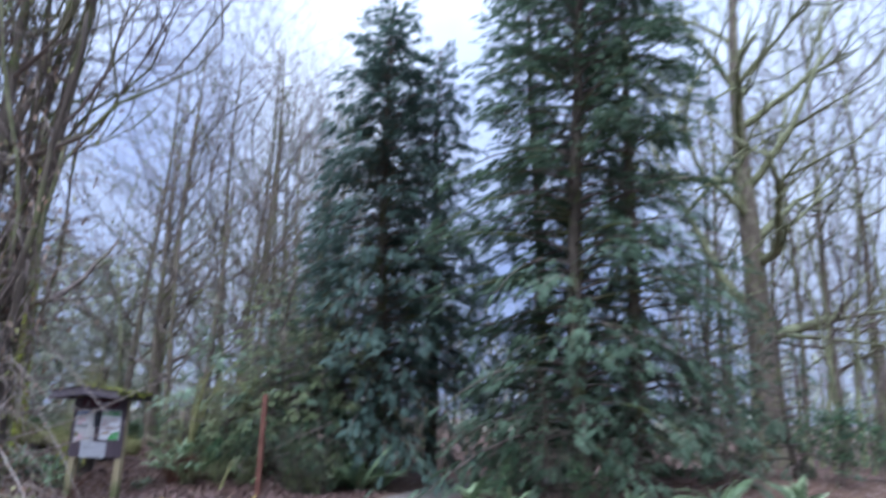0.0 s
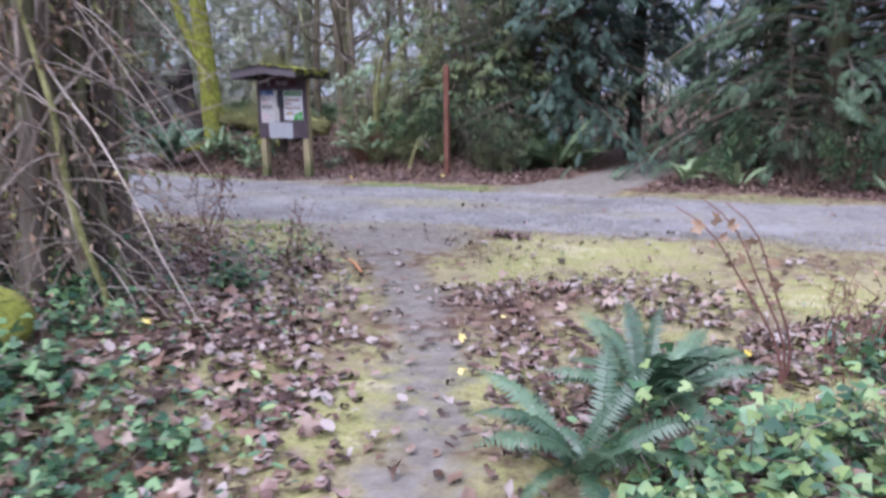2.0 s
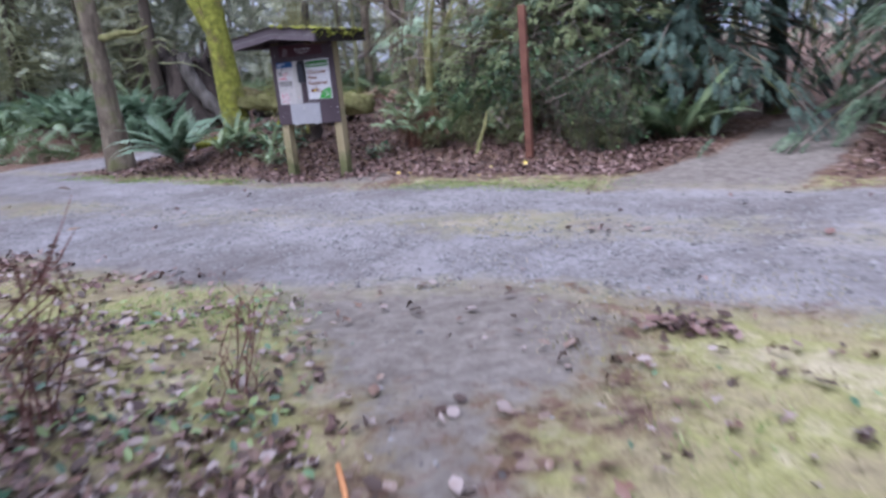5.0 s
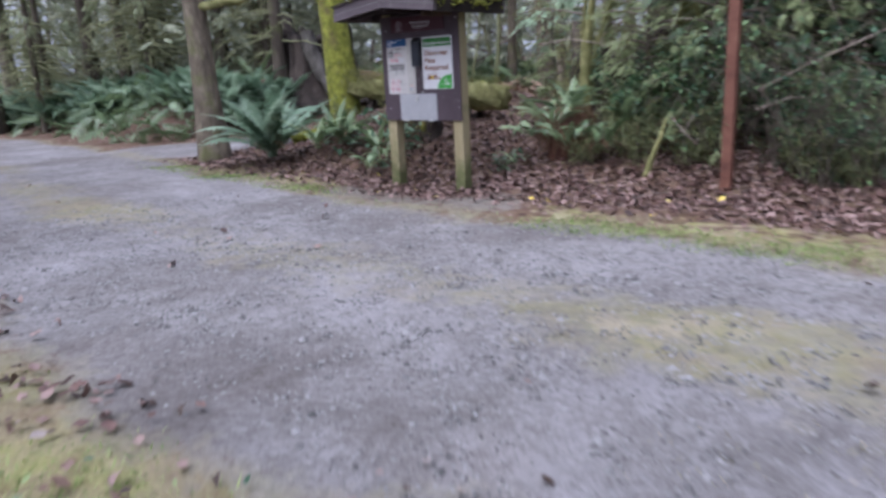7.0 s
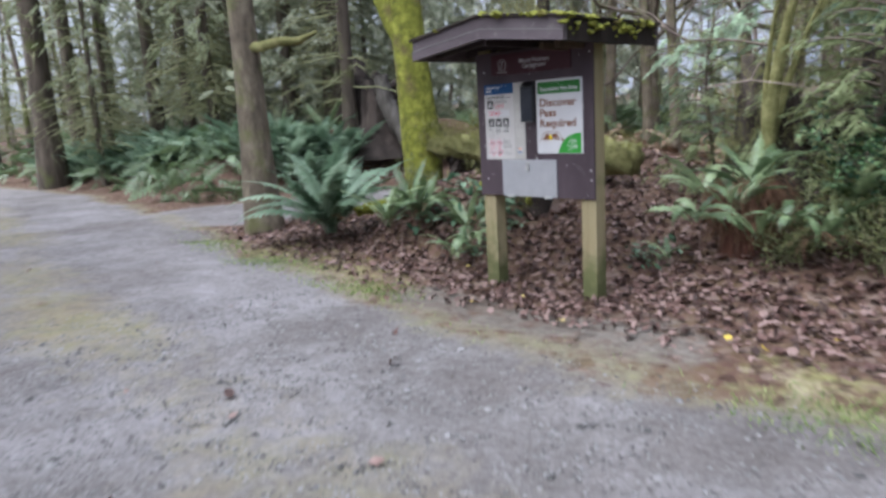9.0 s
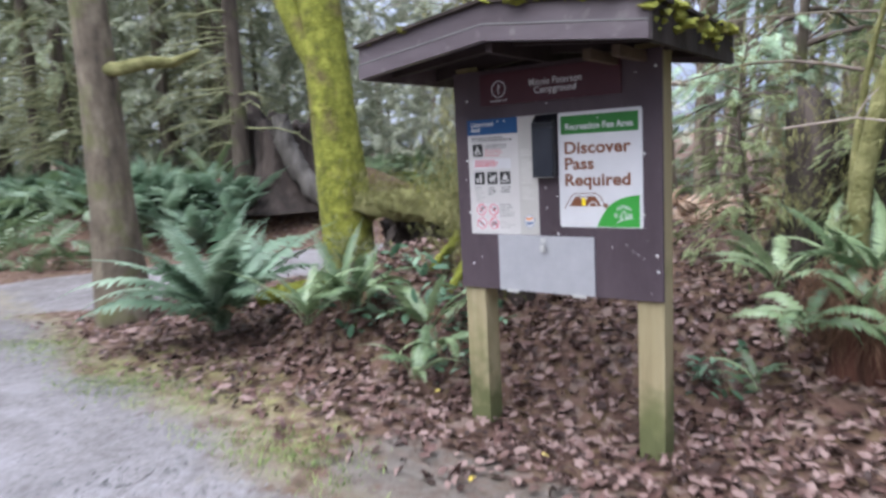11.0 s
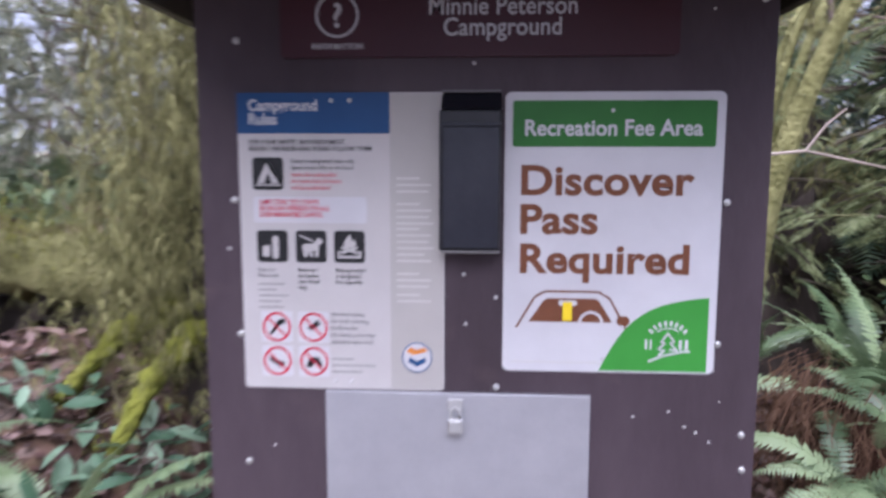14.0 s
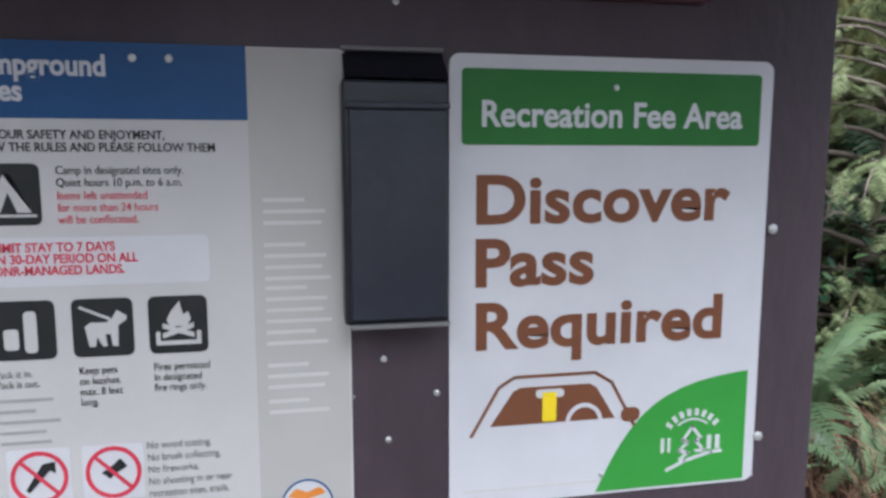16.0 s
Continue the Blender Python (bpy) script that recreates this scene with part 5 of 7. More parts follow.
# trees at the road's bend
t1 = bare_meshes(15.0, 0.225, 41, 0.5, 3, BARK_GREY, TWIG, (2, 4), (-0.025, 0.012), 1, 0.4, 0.5, 14, 0.12)
alder = add_bare((-14.27, 14.63, G(-14.27, 14.63)), t1, "grey-brown alder trunk with thin moss at the road bend")
part("mossy_limb", raw_mesh("mossy_limb", *tube([(-0.08, 0.0, 2.5), (0.12, 0.15, 2.5), (0.3, 0.35, 2.56), (0.5, 0.52, 2.55), (0.7, 0.7, 2.66)], [0.08, 0.07, 0.06, 0.05, 0.025], 9, np.random.default_rng(2), 0.15), MOSS_DARK, True), alder, "short limb thick with moss")
mossy = bare_meshes(11.0, 0.27, 42, 0.55, 3, MOSS, TWIG, (2, 4), (-0.045, -0.05), 3, 0.5, 0.36, 14, 0.1, 0.95)
moss_tree = add_bare((-12.37, 16.05, G(-12.37, 16.05)), mossy, "leaning trunk coated in bright yellow-green moss")
rm = np.random.default_rng(43)
tc = np.array([v.co[:] for v in mossy[0].vertices])
tc = tc[tc[:, 2] < 5.5]
ia = rm.integers(0, len(tc) - 15, 5200)
mixw = rm.random((5200, 1))
fp = tc[ia] * mixw + tc[ia + np.where(rm.random(5200) < 0.5, 1, 14)] * (1 - mixw)
fd = np.stack([rm.normal(0, 0.8, 5200), rm.normal(0, 0.8, 5200), rm.normal(-0.7, 0.5, 5200)], 1)
part("moss_fuzz", raw_mesh("moss_fuzz", *scatter(*WISP, fp, frames_from(fd, rm.normal(0, 1, (5200, 3))) * rm.uniform(0.02, 0.06, 5200)[:, None, None]), MOSS), moss_tree, "shaggy bright moss tufts")

part("fork", raw_mesh("fork", *tube([(-0.08, -0.08, 2.0), (-0.3, -0.14, 2.4), (-0.5, -0.2, 2.9), (-0.8, -0.25, 3.7), (-1.1, -0.3, 4.8)], [0.13, 0.12, 0.1, 0.08, 0.05], 12, np.random.default_rng(46), 0.1), MOSS, True), moss_tree, "forked mossy limb")

# dark conifer trunks of the woods
stand = [conifer_meshes(18.0, 0.26, 2.6, 6.0, 51, 46, 4.5, (0.4, 0.85), OLIVE_BOUGH, dead=48, shape=0.7, tmpl=SPRAY_FINE), conifer_meshes(17.0, 0.17, 2.2, 5.0, 52, 42, 4.5, (0.4, 0.85), OLIVE_BOUGH, dead=48, shape=0.7, tmpl=SPRAY_FINE),
         conifer_meshes(15.0, 0.1, 1.8, 3.0, 53, 56, 5, (0.3, 0.6), OLIVE_BOUGH, dead=60, shape=0.7, tmpl=SPRAY_FINE)]
rg = np.random.default_rng(77)
spots = [(-28.7, 15.9, 0, 1.3), (-30.4, 17.3, 1, 1.3), (-26.6, 18.4, 1, 1.25), (-23.5, 18.6, 2, 0.9), (-23.2, 20.9, 1, 1.05), (-21.7, 21.6, 1, 1.0), (-18.6, 19.6, 1, 0.95),
         (-33.8, 19.6, 0, 1.0), (-27.5, 21.5, 2, 1.2), (-25.3, 22.5, 1, 1.0), (-31, 23, 0, 1.0)]
for i in range(26):
    a, d = rg.uniform(math.radians(142), math.radians(178)), rg.uniform(19, 42)
    x, y = -6 + d * math.cos(a), 11 + d * math.sin(a)
    if line_distance(x, y, ROAD) > 3.2 and line_distance(x, y, SPUR) > 2.2 and not (-15 < x < -3 and y < 26) and not (x > -16 and y > 30):
        spots.append((x, y, int(rg.integers(0, 3)), rg.uniform(0.75, 1.2)))
for i, (x, y, k, sc) in enumerate(spots):
    add_conifer((x, y, G(x, y) - 0.05), stand[k], "dark straight conifer trunk with dead lower twigs", "woodland conifers", float(rg.uniform(0, 360)), sc)

# mossy sprays between the trunks, in the haze-paled foliage colour
ro = np.random.default_rng(78)
op = np.column_stack([ro.uniform(-36, -17, 2600), ro.uniform(17.5, 29, 2600)])
op = op[(np.hypot(op[:, 0] + 18.2, op[:, 1] - 20.6) > 2.6) & (line_distance(op[:, 0], op[:, 1], SPUR) > 2.6) & (line_distance(op[:, 0], op[:, 1], ROAD) > 3.4)]
oz = height(op[:, 0], op[:, 1]) + 1.2 + 6.0 * ro.random(len(op))
tagged(new("hanging_sprays", raw_mesh("hanging_sprays", *scatter(*SPRAY_FINE, np.column_stack([op, oz]), random_frames(ro, len(op), ro.uniform(0.3, 0.7, len(op)), 0.6)), HAZY)), "thin mossy sprays in a haze-paled colour hanging between the trunks", "foliage", kind="stuff")

# out-of-view hemlocks added to shade the bend; then woods beside and behind the start
for x, y, rz in ((-12.5, 5.6, 30), (-17.0, 7.2, 140), (-22.5, 8.0, 250)):
    add_conifer((x, y, G(x, y) - 0.05), big2, "unseen hemlock added to shade the road bend", "woodland conifers", rz, 0.9)
for i, (x, y, k, sc) in enumerate([(15, 4, 1, 1), (-4, -15, 0, 1), (-15, -6, 1, 1), (-20, 4, 1, 1), (16, 15, 0, 1), (-26, 7, 1, 1), (14, -12, 1, 1), (19, 24, 1, 1)]):
    add_conifer((x, y, G(x, y) - 0.05), stand[k], "dark straight conifer trunk with dead lower twigs", "woodland conifers", 40 * i, sc)


# ---- far woods that close the view ----
def far_woods():
    rg = np.random.default_rng(9)
    n = 8000
    a = rg.uniform(0, 2 * np.pi, n)
    west = smooth(1.9, 2.3, a) * smooth(3.6, 3.2, a)
    d = rg.uniform(42, 62, n) - 12 * west * rg.random(n)
    top = 6.5 + 3.0 * np.sin(a * 9) + 1.5 * np.sin(a * 23 + 1) + 0.5 * west
    z = rg.uniform(0, 1, n) ** 1.2 * top
    pos = np.stack([-6 + d * np.cos(a), 12 + d * np.sin(a), z + 1.0], 1)
    f = random_frames(rg, n, rg.uniform(0.8, 1.7, n), 0.6)
    keep = line_distance(pos[:, 0], pos[:, 1], ROAD) > 3.5
    tagged(new("far_undergrowth", raw_mesh("far_undergrowth", *scatter(*SPRAY, pos[keep], f[keep]), HAZY)), "distant green undergrowth, haze in its pale colour, closing the woods", "undergrowth", kind="stuff")
    st = []
    for i in range(520):
        a, d = rg.uniform(0, 2 * np.pi), rg.uniform(30, 60)
        x, y = -6 + d * math.cos(a), 12 + d * math.sin(a)
        if line_distance(x, y, ROAD) < 3.5 or (a > 1.2 and a < 1.9 and d < 36):
            continue
        hh = rg.uniform(8, 15) * (0.75 if 1.2 < a < 2.2 else 1)
        p = trunk_points(rg, hh, rg.normal(0, 0.03, 2), 0.3, 6)
        p[:, 0] += x
        p[:, 1] += y
        p[:, 2] += G(x, y) - 0.3
        st.append(tube(p, np.linspace(rg.uniform(0.06, 0.18), 0.02, 6), 5))
        for j in range(9):
            b = p[rg.integers(1, 6)]
            e = b + np.array([rg.normal(0, 1.0), rg.normal(0, 1.0), rg.uniform(0.2, 1.8)])
            st.append(tube([b, (b + e) / 2 + rg.normal(0, 0.1, 3), e], [0.03, 0.02, 0.008], 3))
    tagged(new("far_trees", raw_mesh("far_trees", *merged(st), TWIG)), "distant thin bare trunks among the woods", "trees", kind="stuff")


far_woods()

# bare thickets and low woodland herbs
thicket = bare_meshes(5.5, 0.04, 81, 0.6, 4, MOSSY_TWIG, TWIG, (2, 4), (0, 0), 0, 0.5, 0.08, 5)
rt = np.random.default_rng(82)
for i in range(16):
    x, y = rt.uniform(-18, -5.0), rt.uniform(25, 36)
    add_bare((x, y, G(x, y) - 0.05), thicket, "tall brownish leafless tree of fine twigs", "bare thickets", float(rt.uniform(0, 360)), float(rt.uniform(1.7, 2.6)), "thicket", "thicket")
for i in range(14):
    x, y = rt.uniform(-17, -5.5), rt.uniform(19.5, 29)
    if line_distance(x, y, SPUR) > 1.8 and line_distance(x, y, TRAIL) > 1.5 and math.hypot(x + 18.2, y - 20.6) > 2.5:
        add_bare((x, y, G(x, y) - 0.05), thicket, "brownish leafless thicket of fine twigs", "bare thickets", float(rt.uniform(0, 360)), float(rt.uniform(0.7, 1.3)), "thicket", "thicket")
for i, (x, y) in enumerate([(-1.7, 21.6), (-2.6, 22.3), (-0.4, 23.5), (-3.4, 23.5), (-1.9, 24.5), (6.5, 20.5), (9, 20), (4.8, 23), (11, 23), (7, 26), (8.5, 22.5), (10, 27), (12, 25), (13, 27.5), (6.2, 22), (-1.5, 26), (2, 25)]):
    add_bare((x, y, G(x, y) - 0.05), thicket, "brownish leafless thicket of fine twigs", "bare thickets", 50.0 * i, 1.1, "thicket", "thicket")
for i, (x, y, sc) in enumerate([(9, 23.5, 2.2), (10.6, 24, 2.4), (7.6, 25, 2.2), (12.2, 23.4, 2.3), (8.6, 21.6, 1.6)]):
    add_bare((x, y, G(x, y) - 0.05), thicket, "tall brownish leafless tree of fine twigs", "bare thickets", 77.0 * i, sc, "thicket", "thicket")
mp = np.column_stack([rt.uniform(-42, -17, 6500), rt.uniform(20, 38, 6500)])
mp = mp[np.hypot(mp[:, 0] + 18.2, mp[:, 1] - 20.6) > 3.0]
mz = height(mp[:, 0], mp[:, 1]) + 8.5 * rt.random(len(mp)) ** 1.3
tagged(new("mossy_undergrowth", raw_mesh("mossy_undergrowth", *scatter(*SPRAY_FINE, np.column_stack([mp, mz]), random_frames(rt, len(mp), rt.uniform(0.4, 1.1, len(mp)), 0.7)), HAZY)), "green mossy twigs, paled with haze, filling the woods between trunks", "undergrowth", kind="stuff")
hp = np.column_stack([rt.uniform(-38, -13, 7000), rt.uniform(15.5, 34, 7000)])
hp = hp[(np.hypot(hp[:, 0] + 17.9, hp[:, 1] - 20.3) > 3.2) & ~((hp[:, 0] > -15.5) & (hp[:, 1] < 19.5)) & (line_distance(hp[:, 0], hp[:, 1], SPUR) > 1.9) & (line_distance(hp[:, 0], hp[:, 1], ROAD) > 3.0)]
hf = random_frames(rt, len(hp), rt.uniform(0.3, 0.8, len(hp)), 0.6)
tagged(new("woodland_herbs", raw_mesh("woodland_herbs", *scatter(*SPRAY, np.column_stack([hp, height(hp[:, 0], hp[:, 1]) + rt.uniform(0.05, 0.7, len(hp))]), hf), FERN)), "low green ferny undergrowth covering the woodland floor", "undergrowth", kind="stuff")

dead_f = np.column_stack([rt.uniform(-15.5, -8.5, 3400), rt.uniform(19.0, 27, 3400)])
dead_f = dead_f[(line_distance(dead_f[:, 0], dead_f[:, 1], SPUR) > 1.7)]
tagged(new("dead_bracken", raw_mesh("dead_bracken", *scatter(*SPRAY, np.column_stack([dead_f, height(dead_f[:, 0], dead_f[:, 1]) + rt.uniform(0.02, 0.5, len(dead_f))]), random_frames(rt, len(dead_f), rt.uniform(0.25, 0.6, len(dead_f)), 0.5)), LEAF_DRY)), "pinkish-brown dead bracken on the rise behind the log", "bracken", kind="stuff")

# ---- ferns ----
for i, (x, y, s, n, dead, lift) in enumerate([(-11.15, 14.75, 0.62, 13, 6, 0.12), (-10.5, 14.9, 0.5, 8, 3, 0.08), (-7.75, 15.4, 0.55, 12, 18, 0.45), (-7.1, 15.1, 0.55, 7, 20, 0.15), (-6.5, 15.3, 0.5, 6, 16, 0.1),
                                              (-3.9, 16.7, 1.05, 24, 6, 0.0), (-4.5, 16.4, 0.8, 16, 4, 0.0), (-1.15, 14.45, 0.62, 16, 6, 0.05), (-0.3, 14.4, 0.55, 12, 6, 0.0), 
                                              (-3.5, 17.2, 0.9, 16, 2, 0), (1.9, 14.3, 0.55, 12, 4, 0), (3.6, 14.2, 0.9, 18, 3, 0), (5.2, 14.4, 0.9, 16, 3, 0), (-6.95, 15.5, 0.7, 10, 14, 0.2), (-6.5, 15.6, 0.6, 9, 14, 0.2), (-11.32, 14.5, 0.6, 11, 4, 0.2), (-10.2, 14.4, 0.36, 9, 1, 0.12), (-8.3, 15.0, 0.3, 7, 1, 0.08), (-7.75, 15.12, 0.42, 12, 10, 0.42), (-7.55, 15.0, 0.36, 8, 8, 0.25), (-8.3, 15.75, 0.5, 10, 8, 0.2), (-8.0, 16.0, 0.5, 10, 6, 0.2)]):
    add_fern(x, y, s, n, dead, 100 + i, lift=lift)
for i, (x, y, s, n, lift) in enumerate([(-10.95, 14.7, 0.5, 12, 0.25), (-10.2, 14.6, 0.4, 9, 0.22), (-8.05, 15.0, 0.42, 10, 0.4), (-7.35, 15.0, 0.4, 9, 0.35)]):
    add_fern(x, y, s, n, 3, 140 + i, "drooping ferns", "green sword fern with fronds hanging down the bank", lift, DROOP_FRONDS)
add_fern(-12.4, 14.45, 1.05, 40, 8, 100, "", "large sword fern beside the alder trunk, sky sheen in its pale green", 0.1, PALE_FRONDS)
add_fern(-0.78, 5.05, 0.53, 36, 3, 109, "", "dark glossy sword fern beside the path", 0.02, DARK_FRONDS)
add_fern(-0.95, 4.4, 0.48, 20, 2, 110, "", "small dark fern beside a larger one", 0.02, DARK_FRONDS)


def dry_stalk(x, y, hh, lean, seed):
    """Arching dry stems with a few withered leaves, each leaf by itself."""
    rg = np.random.default_rng(seed)
    d = thing("dry_stalk", (x, y, G(x, y)), "withered brown stalk with a few hanging dead leaves", "plant", "dry stalks")
    leaf = raw_mesh("dead_leaf", MAPLE[0] * 0.09, MAPLE[1], LEAF_DRY)
    for k in range(3):
        u = np.linspace(0, 1, 10)
        h2 = hh * rg.uniform(0.75, 1.05)
        pts = np.stack([lean[0] * u ** 1.8 + 0.12 * k * u + 0.02 * np.sin(u * 9), lean[1] * u ** 1.8 - 0.1 * k * u, h2 * (u - 0.12 * u ** 4) - 0.05], 1)
        part("stem", raw_mesh("stem", *tube(pts, np.linspace(0.008, 0.003, 10), 5), RED_TWIG), d)
        for j in range(4):
            p = pts[5 + j]
            o = part("leaf", leaf, d)
            o.matrix_basis = pose(p[0] + 0.03 * rg.normal(), p[1] + 0.03 * rg.normal(), p[2] - 0.03, rg.uniform(50, 120), rg.uniform(-40, 40), rg.uniform(0, 360)) @ Matrix.Scale(rg.uniform(0.6, 1.2), 4)
    return d


dry_stalk(-0.22, 5.6, 1.12, (-0.55, 0.1), 1)
dry_stalk(0.15, 5.9, 0.8, (0.5, 0.1), 2)
rf = np.random.default_rng(44)
for i in range(74):
    u = rf.random()
    x, y = -29.5 + 11.5 * u, 16.2 + 2.0 * u + 1.3 * rf.random()
    if line_distance(x, y, SPUR) > 1.7 and line_distance(x, y, ROAD) > 2.4:
        add_fern(x, y, rf.uniform(0.85, 1.25), 15, 0, 200 + i, "ferns along the road edge", "tall sword fern lining the road edge, sky sheen in its pale green", 0.05, PALE_FRONDS)
for i, (x, y) in enumerate([(-30, 16.8), (-32, 17.5), (-20.6, 20.3), (-22, 19.6), (-24.5, 20.0), (-26, 20.6)]):
    add_fern(x, y, 1.1, 13, 0, 300 + i, "ferns along the road edge", "tall green sword fern lining the road edge")


# ---- stump, nurse log and moss-hung snag ----
def hollow_stump(at, r, h, seed):
    rg = np.random.default_rng(seed)
    n, m = 80, 12
    v = []
    for k in range(m):
        s = k / (m - 1)
        for j in range(n):
            a = 2 * math.pi * j / n
            flare = 1 + 0.75 * (1 - s) ** 3 + 0.13 * math.sin(a * 5 + 1) * (1 - s * 0.5) + 0.05 * math.sin(a * 11 + s) + 0.045 * math.sin(a * 23 + 2 * s) + 0.018 * rg.normal()
            top = h * (0.82 + 0.16 * math.sin(a * 2 + 0.6) + 0.09 * math.sin(a * 7) + 0.06 * rg.normal() * (k == m - 1))
            v.append((r * flare * math.cos(a), r * flare * math.sin(a), -0.3 + (top + 0.3) * s))
    for k in range(4):
        s = k / 3
        for j in range(n):
            a = 2 * math.pi * j / n
            top = h * (0.82 + 0.16 * math.sin(a * 2 + 0.6) + 0.09 * math.sin(a * 7))
            v.append((r * 0.72 * math.cos(a), r * 0.72 * math.sin(a), top * (1 - s) + 0.25 * s))
    t = []
    for k in range(m + 3):
        for j in range(n):
            a, b = k * n + j, k * n + (j + 1) % n
            t += [(a, b, b + n), (a, b + n, a + n)]
    return np.array(v), np.array(t)


st = thing("burnt_stump", (-18.2, 20.6, G(-18.2, 20.6)), "huge hollow dark stump with flared roots and grey bark", "stump")
part("shell", raw_mesh("shell", *hollow_stump((0, 0, 0), 0.88, 1.8, 4), ROT, True), st)


def lump_log(pts, radii, seed, sides=18, rough=0.13):
    rg = np.random.default_rng(seed)
    p = np.array(pts, float)
    s = np.linspace(0, 1, len(p))
    u = np.linspace(0, 1, 26)
    q = np.stack([np.interp(u, s, p[:, c]) for c in range(3)], 1)
    return tube(q, np.interp(u, s, radii), sides, rg, rough)


def strands(rg, centers, n, length, width=0.03, spread=0.1):
    """Hanging strips of moss."""
    c = np.asarray(centers)[rg.integers(0, len(centers), n)] + rg.normal(0, spread, (n, 3))
    d = np.stack([rg.normal(0, 0.38, n), rg.normal(0, 0.38, n), -np.ones(n)], 1)
    f = frames_from(d, rg.normal(0, 1, (n, 3))) * (length * rg.uniform(0.3, 1.0, n))[:, None, None]
    return scatter(*WISP, c, f)


part("root_flare", raw_mesh("root_flare", *lump_log([(0.4, -0.65, 1.5), (0.55, -0.72, 1.0), (0.85, -0.68, 0.45), (1.5, -0.5, -0.3)], [0.16, 0.19, 0.2, 0.16], 17, 18, 0.1), GREYWOOD, True), st, "grey buttress root")
log = thing("nurse_log", (-10.4, 16.5, G(-10.4, 16.5)), "fallen rotten log covered with olive moss behind the kiosk", "log")
lp = [(-1.9, -0.45, 0.5), (-1.5, -0.32, 0.48), (-1.1, -0.2, 0.45), (-0.7, -0.1, 0.4), (-0.2, 0.0, 0.36), (0.3, 0.1, 0.33), (0.9, 0.15, 0.28)]
part("log_body", raw_mesh("log_body", *lump_log(lp, [0.12, 0.13, 0.15, 0.18, 0.2, 0.2, 0.16], 6, 18, 0.2), MOSS_DARK, True), log)
rg = np.random.default_rng(15)
cent = np.concatenate([np.linspace(a, b, 12) for a, b in zip(np.array(lp)[:-1], np.array(lp)[1:])]) + [0, -0.14, 0.12]
part("moss_cover", raw_mesh("moss_cover", *merged([strands(rg, cent[rg.integers(0, len(cent), 14)] + [0, 0, 0.02], 700, 0.17, spread=0.09), strands(rg, cent + [0, 0.06, 0.06], 3000, 0.09, spread=0.12)]), MOSS_DARK), log, "olive moss hanging in strips")
part("top_moss", raw_mesh("top_moss", *strands(rg, cent + [0, 0.03, 0.1], 1500, 0.1, spread=0.07), MOSS), log, "bright moss along the top")
rr = np.random.default_rng(19)
for bx, by in ((-1.45, -0.3), (-1.1, -0.15), (-0.75, -0.1), (-0.3, 0.0), (0.1, 0.1), (0.45, 0.15)):
    q = rr.normal(0, 0.09, (3, 2))
    part("prop_root", raw_mesh("prop_root", *lump_log([(bx, by, 0.44), (bx + q[0, 0], by - 0.08 + q[0, 1], 0.28), (bx + q[1, 0], by - 0.14 + q[1, 1], 0.1), (bx + 2 * q[2, 0], by - 0.25, -0.2)], rr.uniform(0.025, 0.06) * np.array([1.3, 0.8, 0.9, 1.3]), int(rr.integers(99)), 8, 0.3), ROT, True), log)

# Dark log shape added to read as the shadowed hollow below the nurse log.
cavity_fill = thing("dark_log", (-11.3, 16.55, G(-11.3, 16.55)), "dark log shape standing in for the shaded hollow under the mossy one", "log")
part("log_body", raw_mesh("log_body", *lump_log([(-0.9, -0.1, 0.15), (-0.5, 0.0, 0.2), (0.2, 0.0, 0.25), (1.2, -0.1, 0.2)], [0.16, 0.2, 0.22, 0.2], 26, 20, 0.25), ROT, True), cavity_fill)
red = thing("red_rotten_stump", (-7.75, 15.4, G(-7.75, 15.4)), "crumbling reddish-brown rotten stump with ferns on top", "stump")
part("shell", raw_mesh("shell", *hollow_stump((0, 0, 0), 0.19, 0.5, 34), RED_ROT, True), red)
fib = []
for i in range(700):
    a, q = rg.uniform(0, 6.28), rg.uniform(0.18, 0.3)
    z0, ln = rg.uniform(0.2, 0.55), rg.uniform(0.08, 0.3)
    pts = [(q * math.cos(a) * w + rg.normal(0, 0.03), q * math.sin(a) * w + rg.normal(0, 0.03), z) for w, z in ((0.9, z0 + 0.06), (1.1, z0), (1.25, z0 - 0.5 * ln), (1.35, z0 - ln))]
    fib.append(tube(pts, np.array([0.6, 1, 0.9, 0.3]) * rg.uniform(0.001, 0.0035), 3))
part("shredded_bark", raw_mesh("shredded_bark", *merged(fib), FERN_DEAD), red, "hanging shreds of dead brown fern and bark")
rs = thing("rotten_stump", (-7.85, 17.0, G(-7.85, 17.0)), "broken dark rotten stump overgrown with moss and twigs", "stump")
part("shell", raw_mesh("shell", *hollow_stump((0, 0, 0), 0.6, 1.25, 14), ROT, True), rs)
ring_pts = np.array([(0.62 * math.cos(a), 0.62 * math.sin(a), 1.1 + 0.15 * math.sin(3 * a)) for a in np.linspace(0, 6.28, 40)])
part("moss_cover", raw_mesh("moss_cover", *strands(rg, ring_pts, 2600, 0.13, spread=0.12), MOSS_DARK), rs, "olive moss hanging from the rim")
snag = thing("mossy_snag", (-10.35, 15.75, G(-10.35, 15.75)), "old snag draped in thick hanging olive moss", "snag")
part("stem", raw_mesh("stem", *lump_log([(0.1, 0, -0.2), (0.0, 0.05, 0.7), (0.1, 0.1, 1.5), (0.22, 0.12, 2.3)], [0.2, 0.13, 0.12, 0.05], 7, 12), ROT, True), snag)
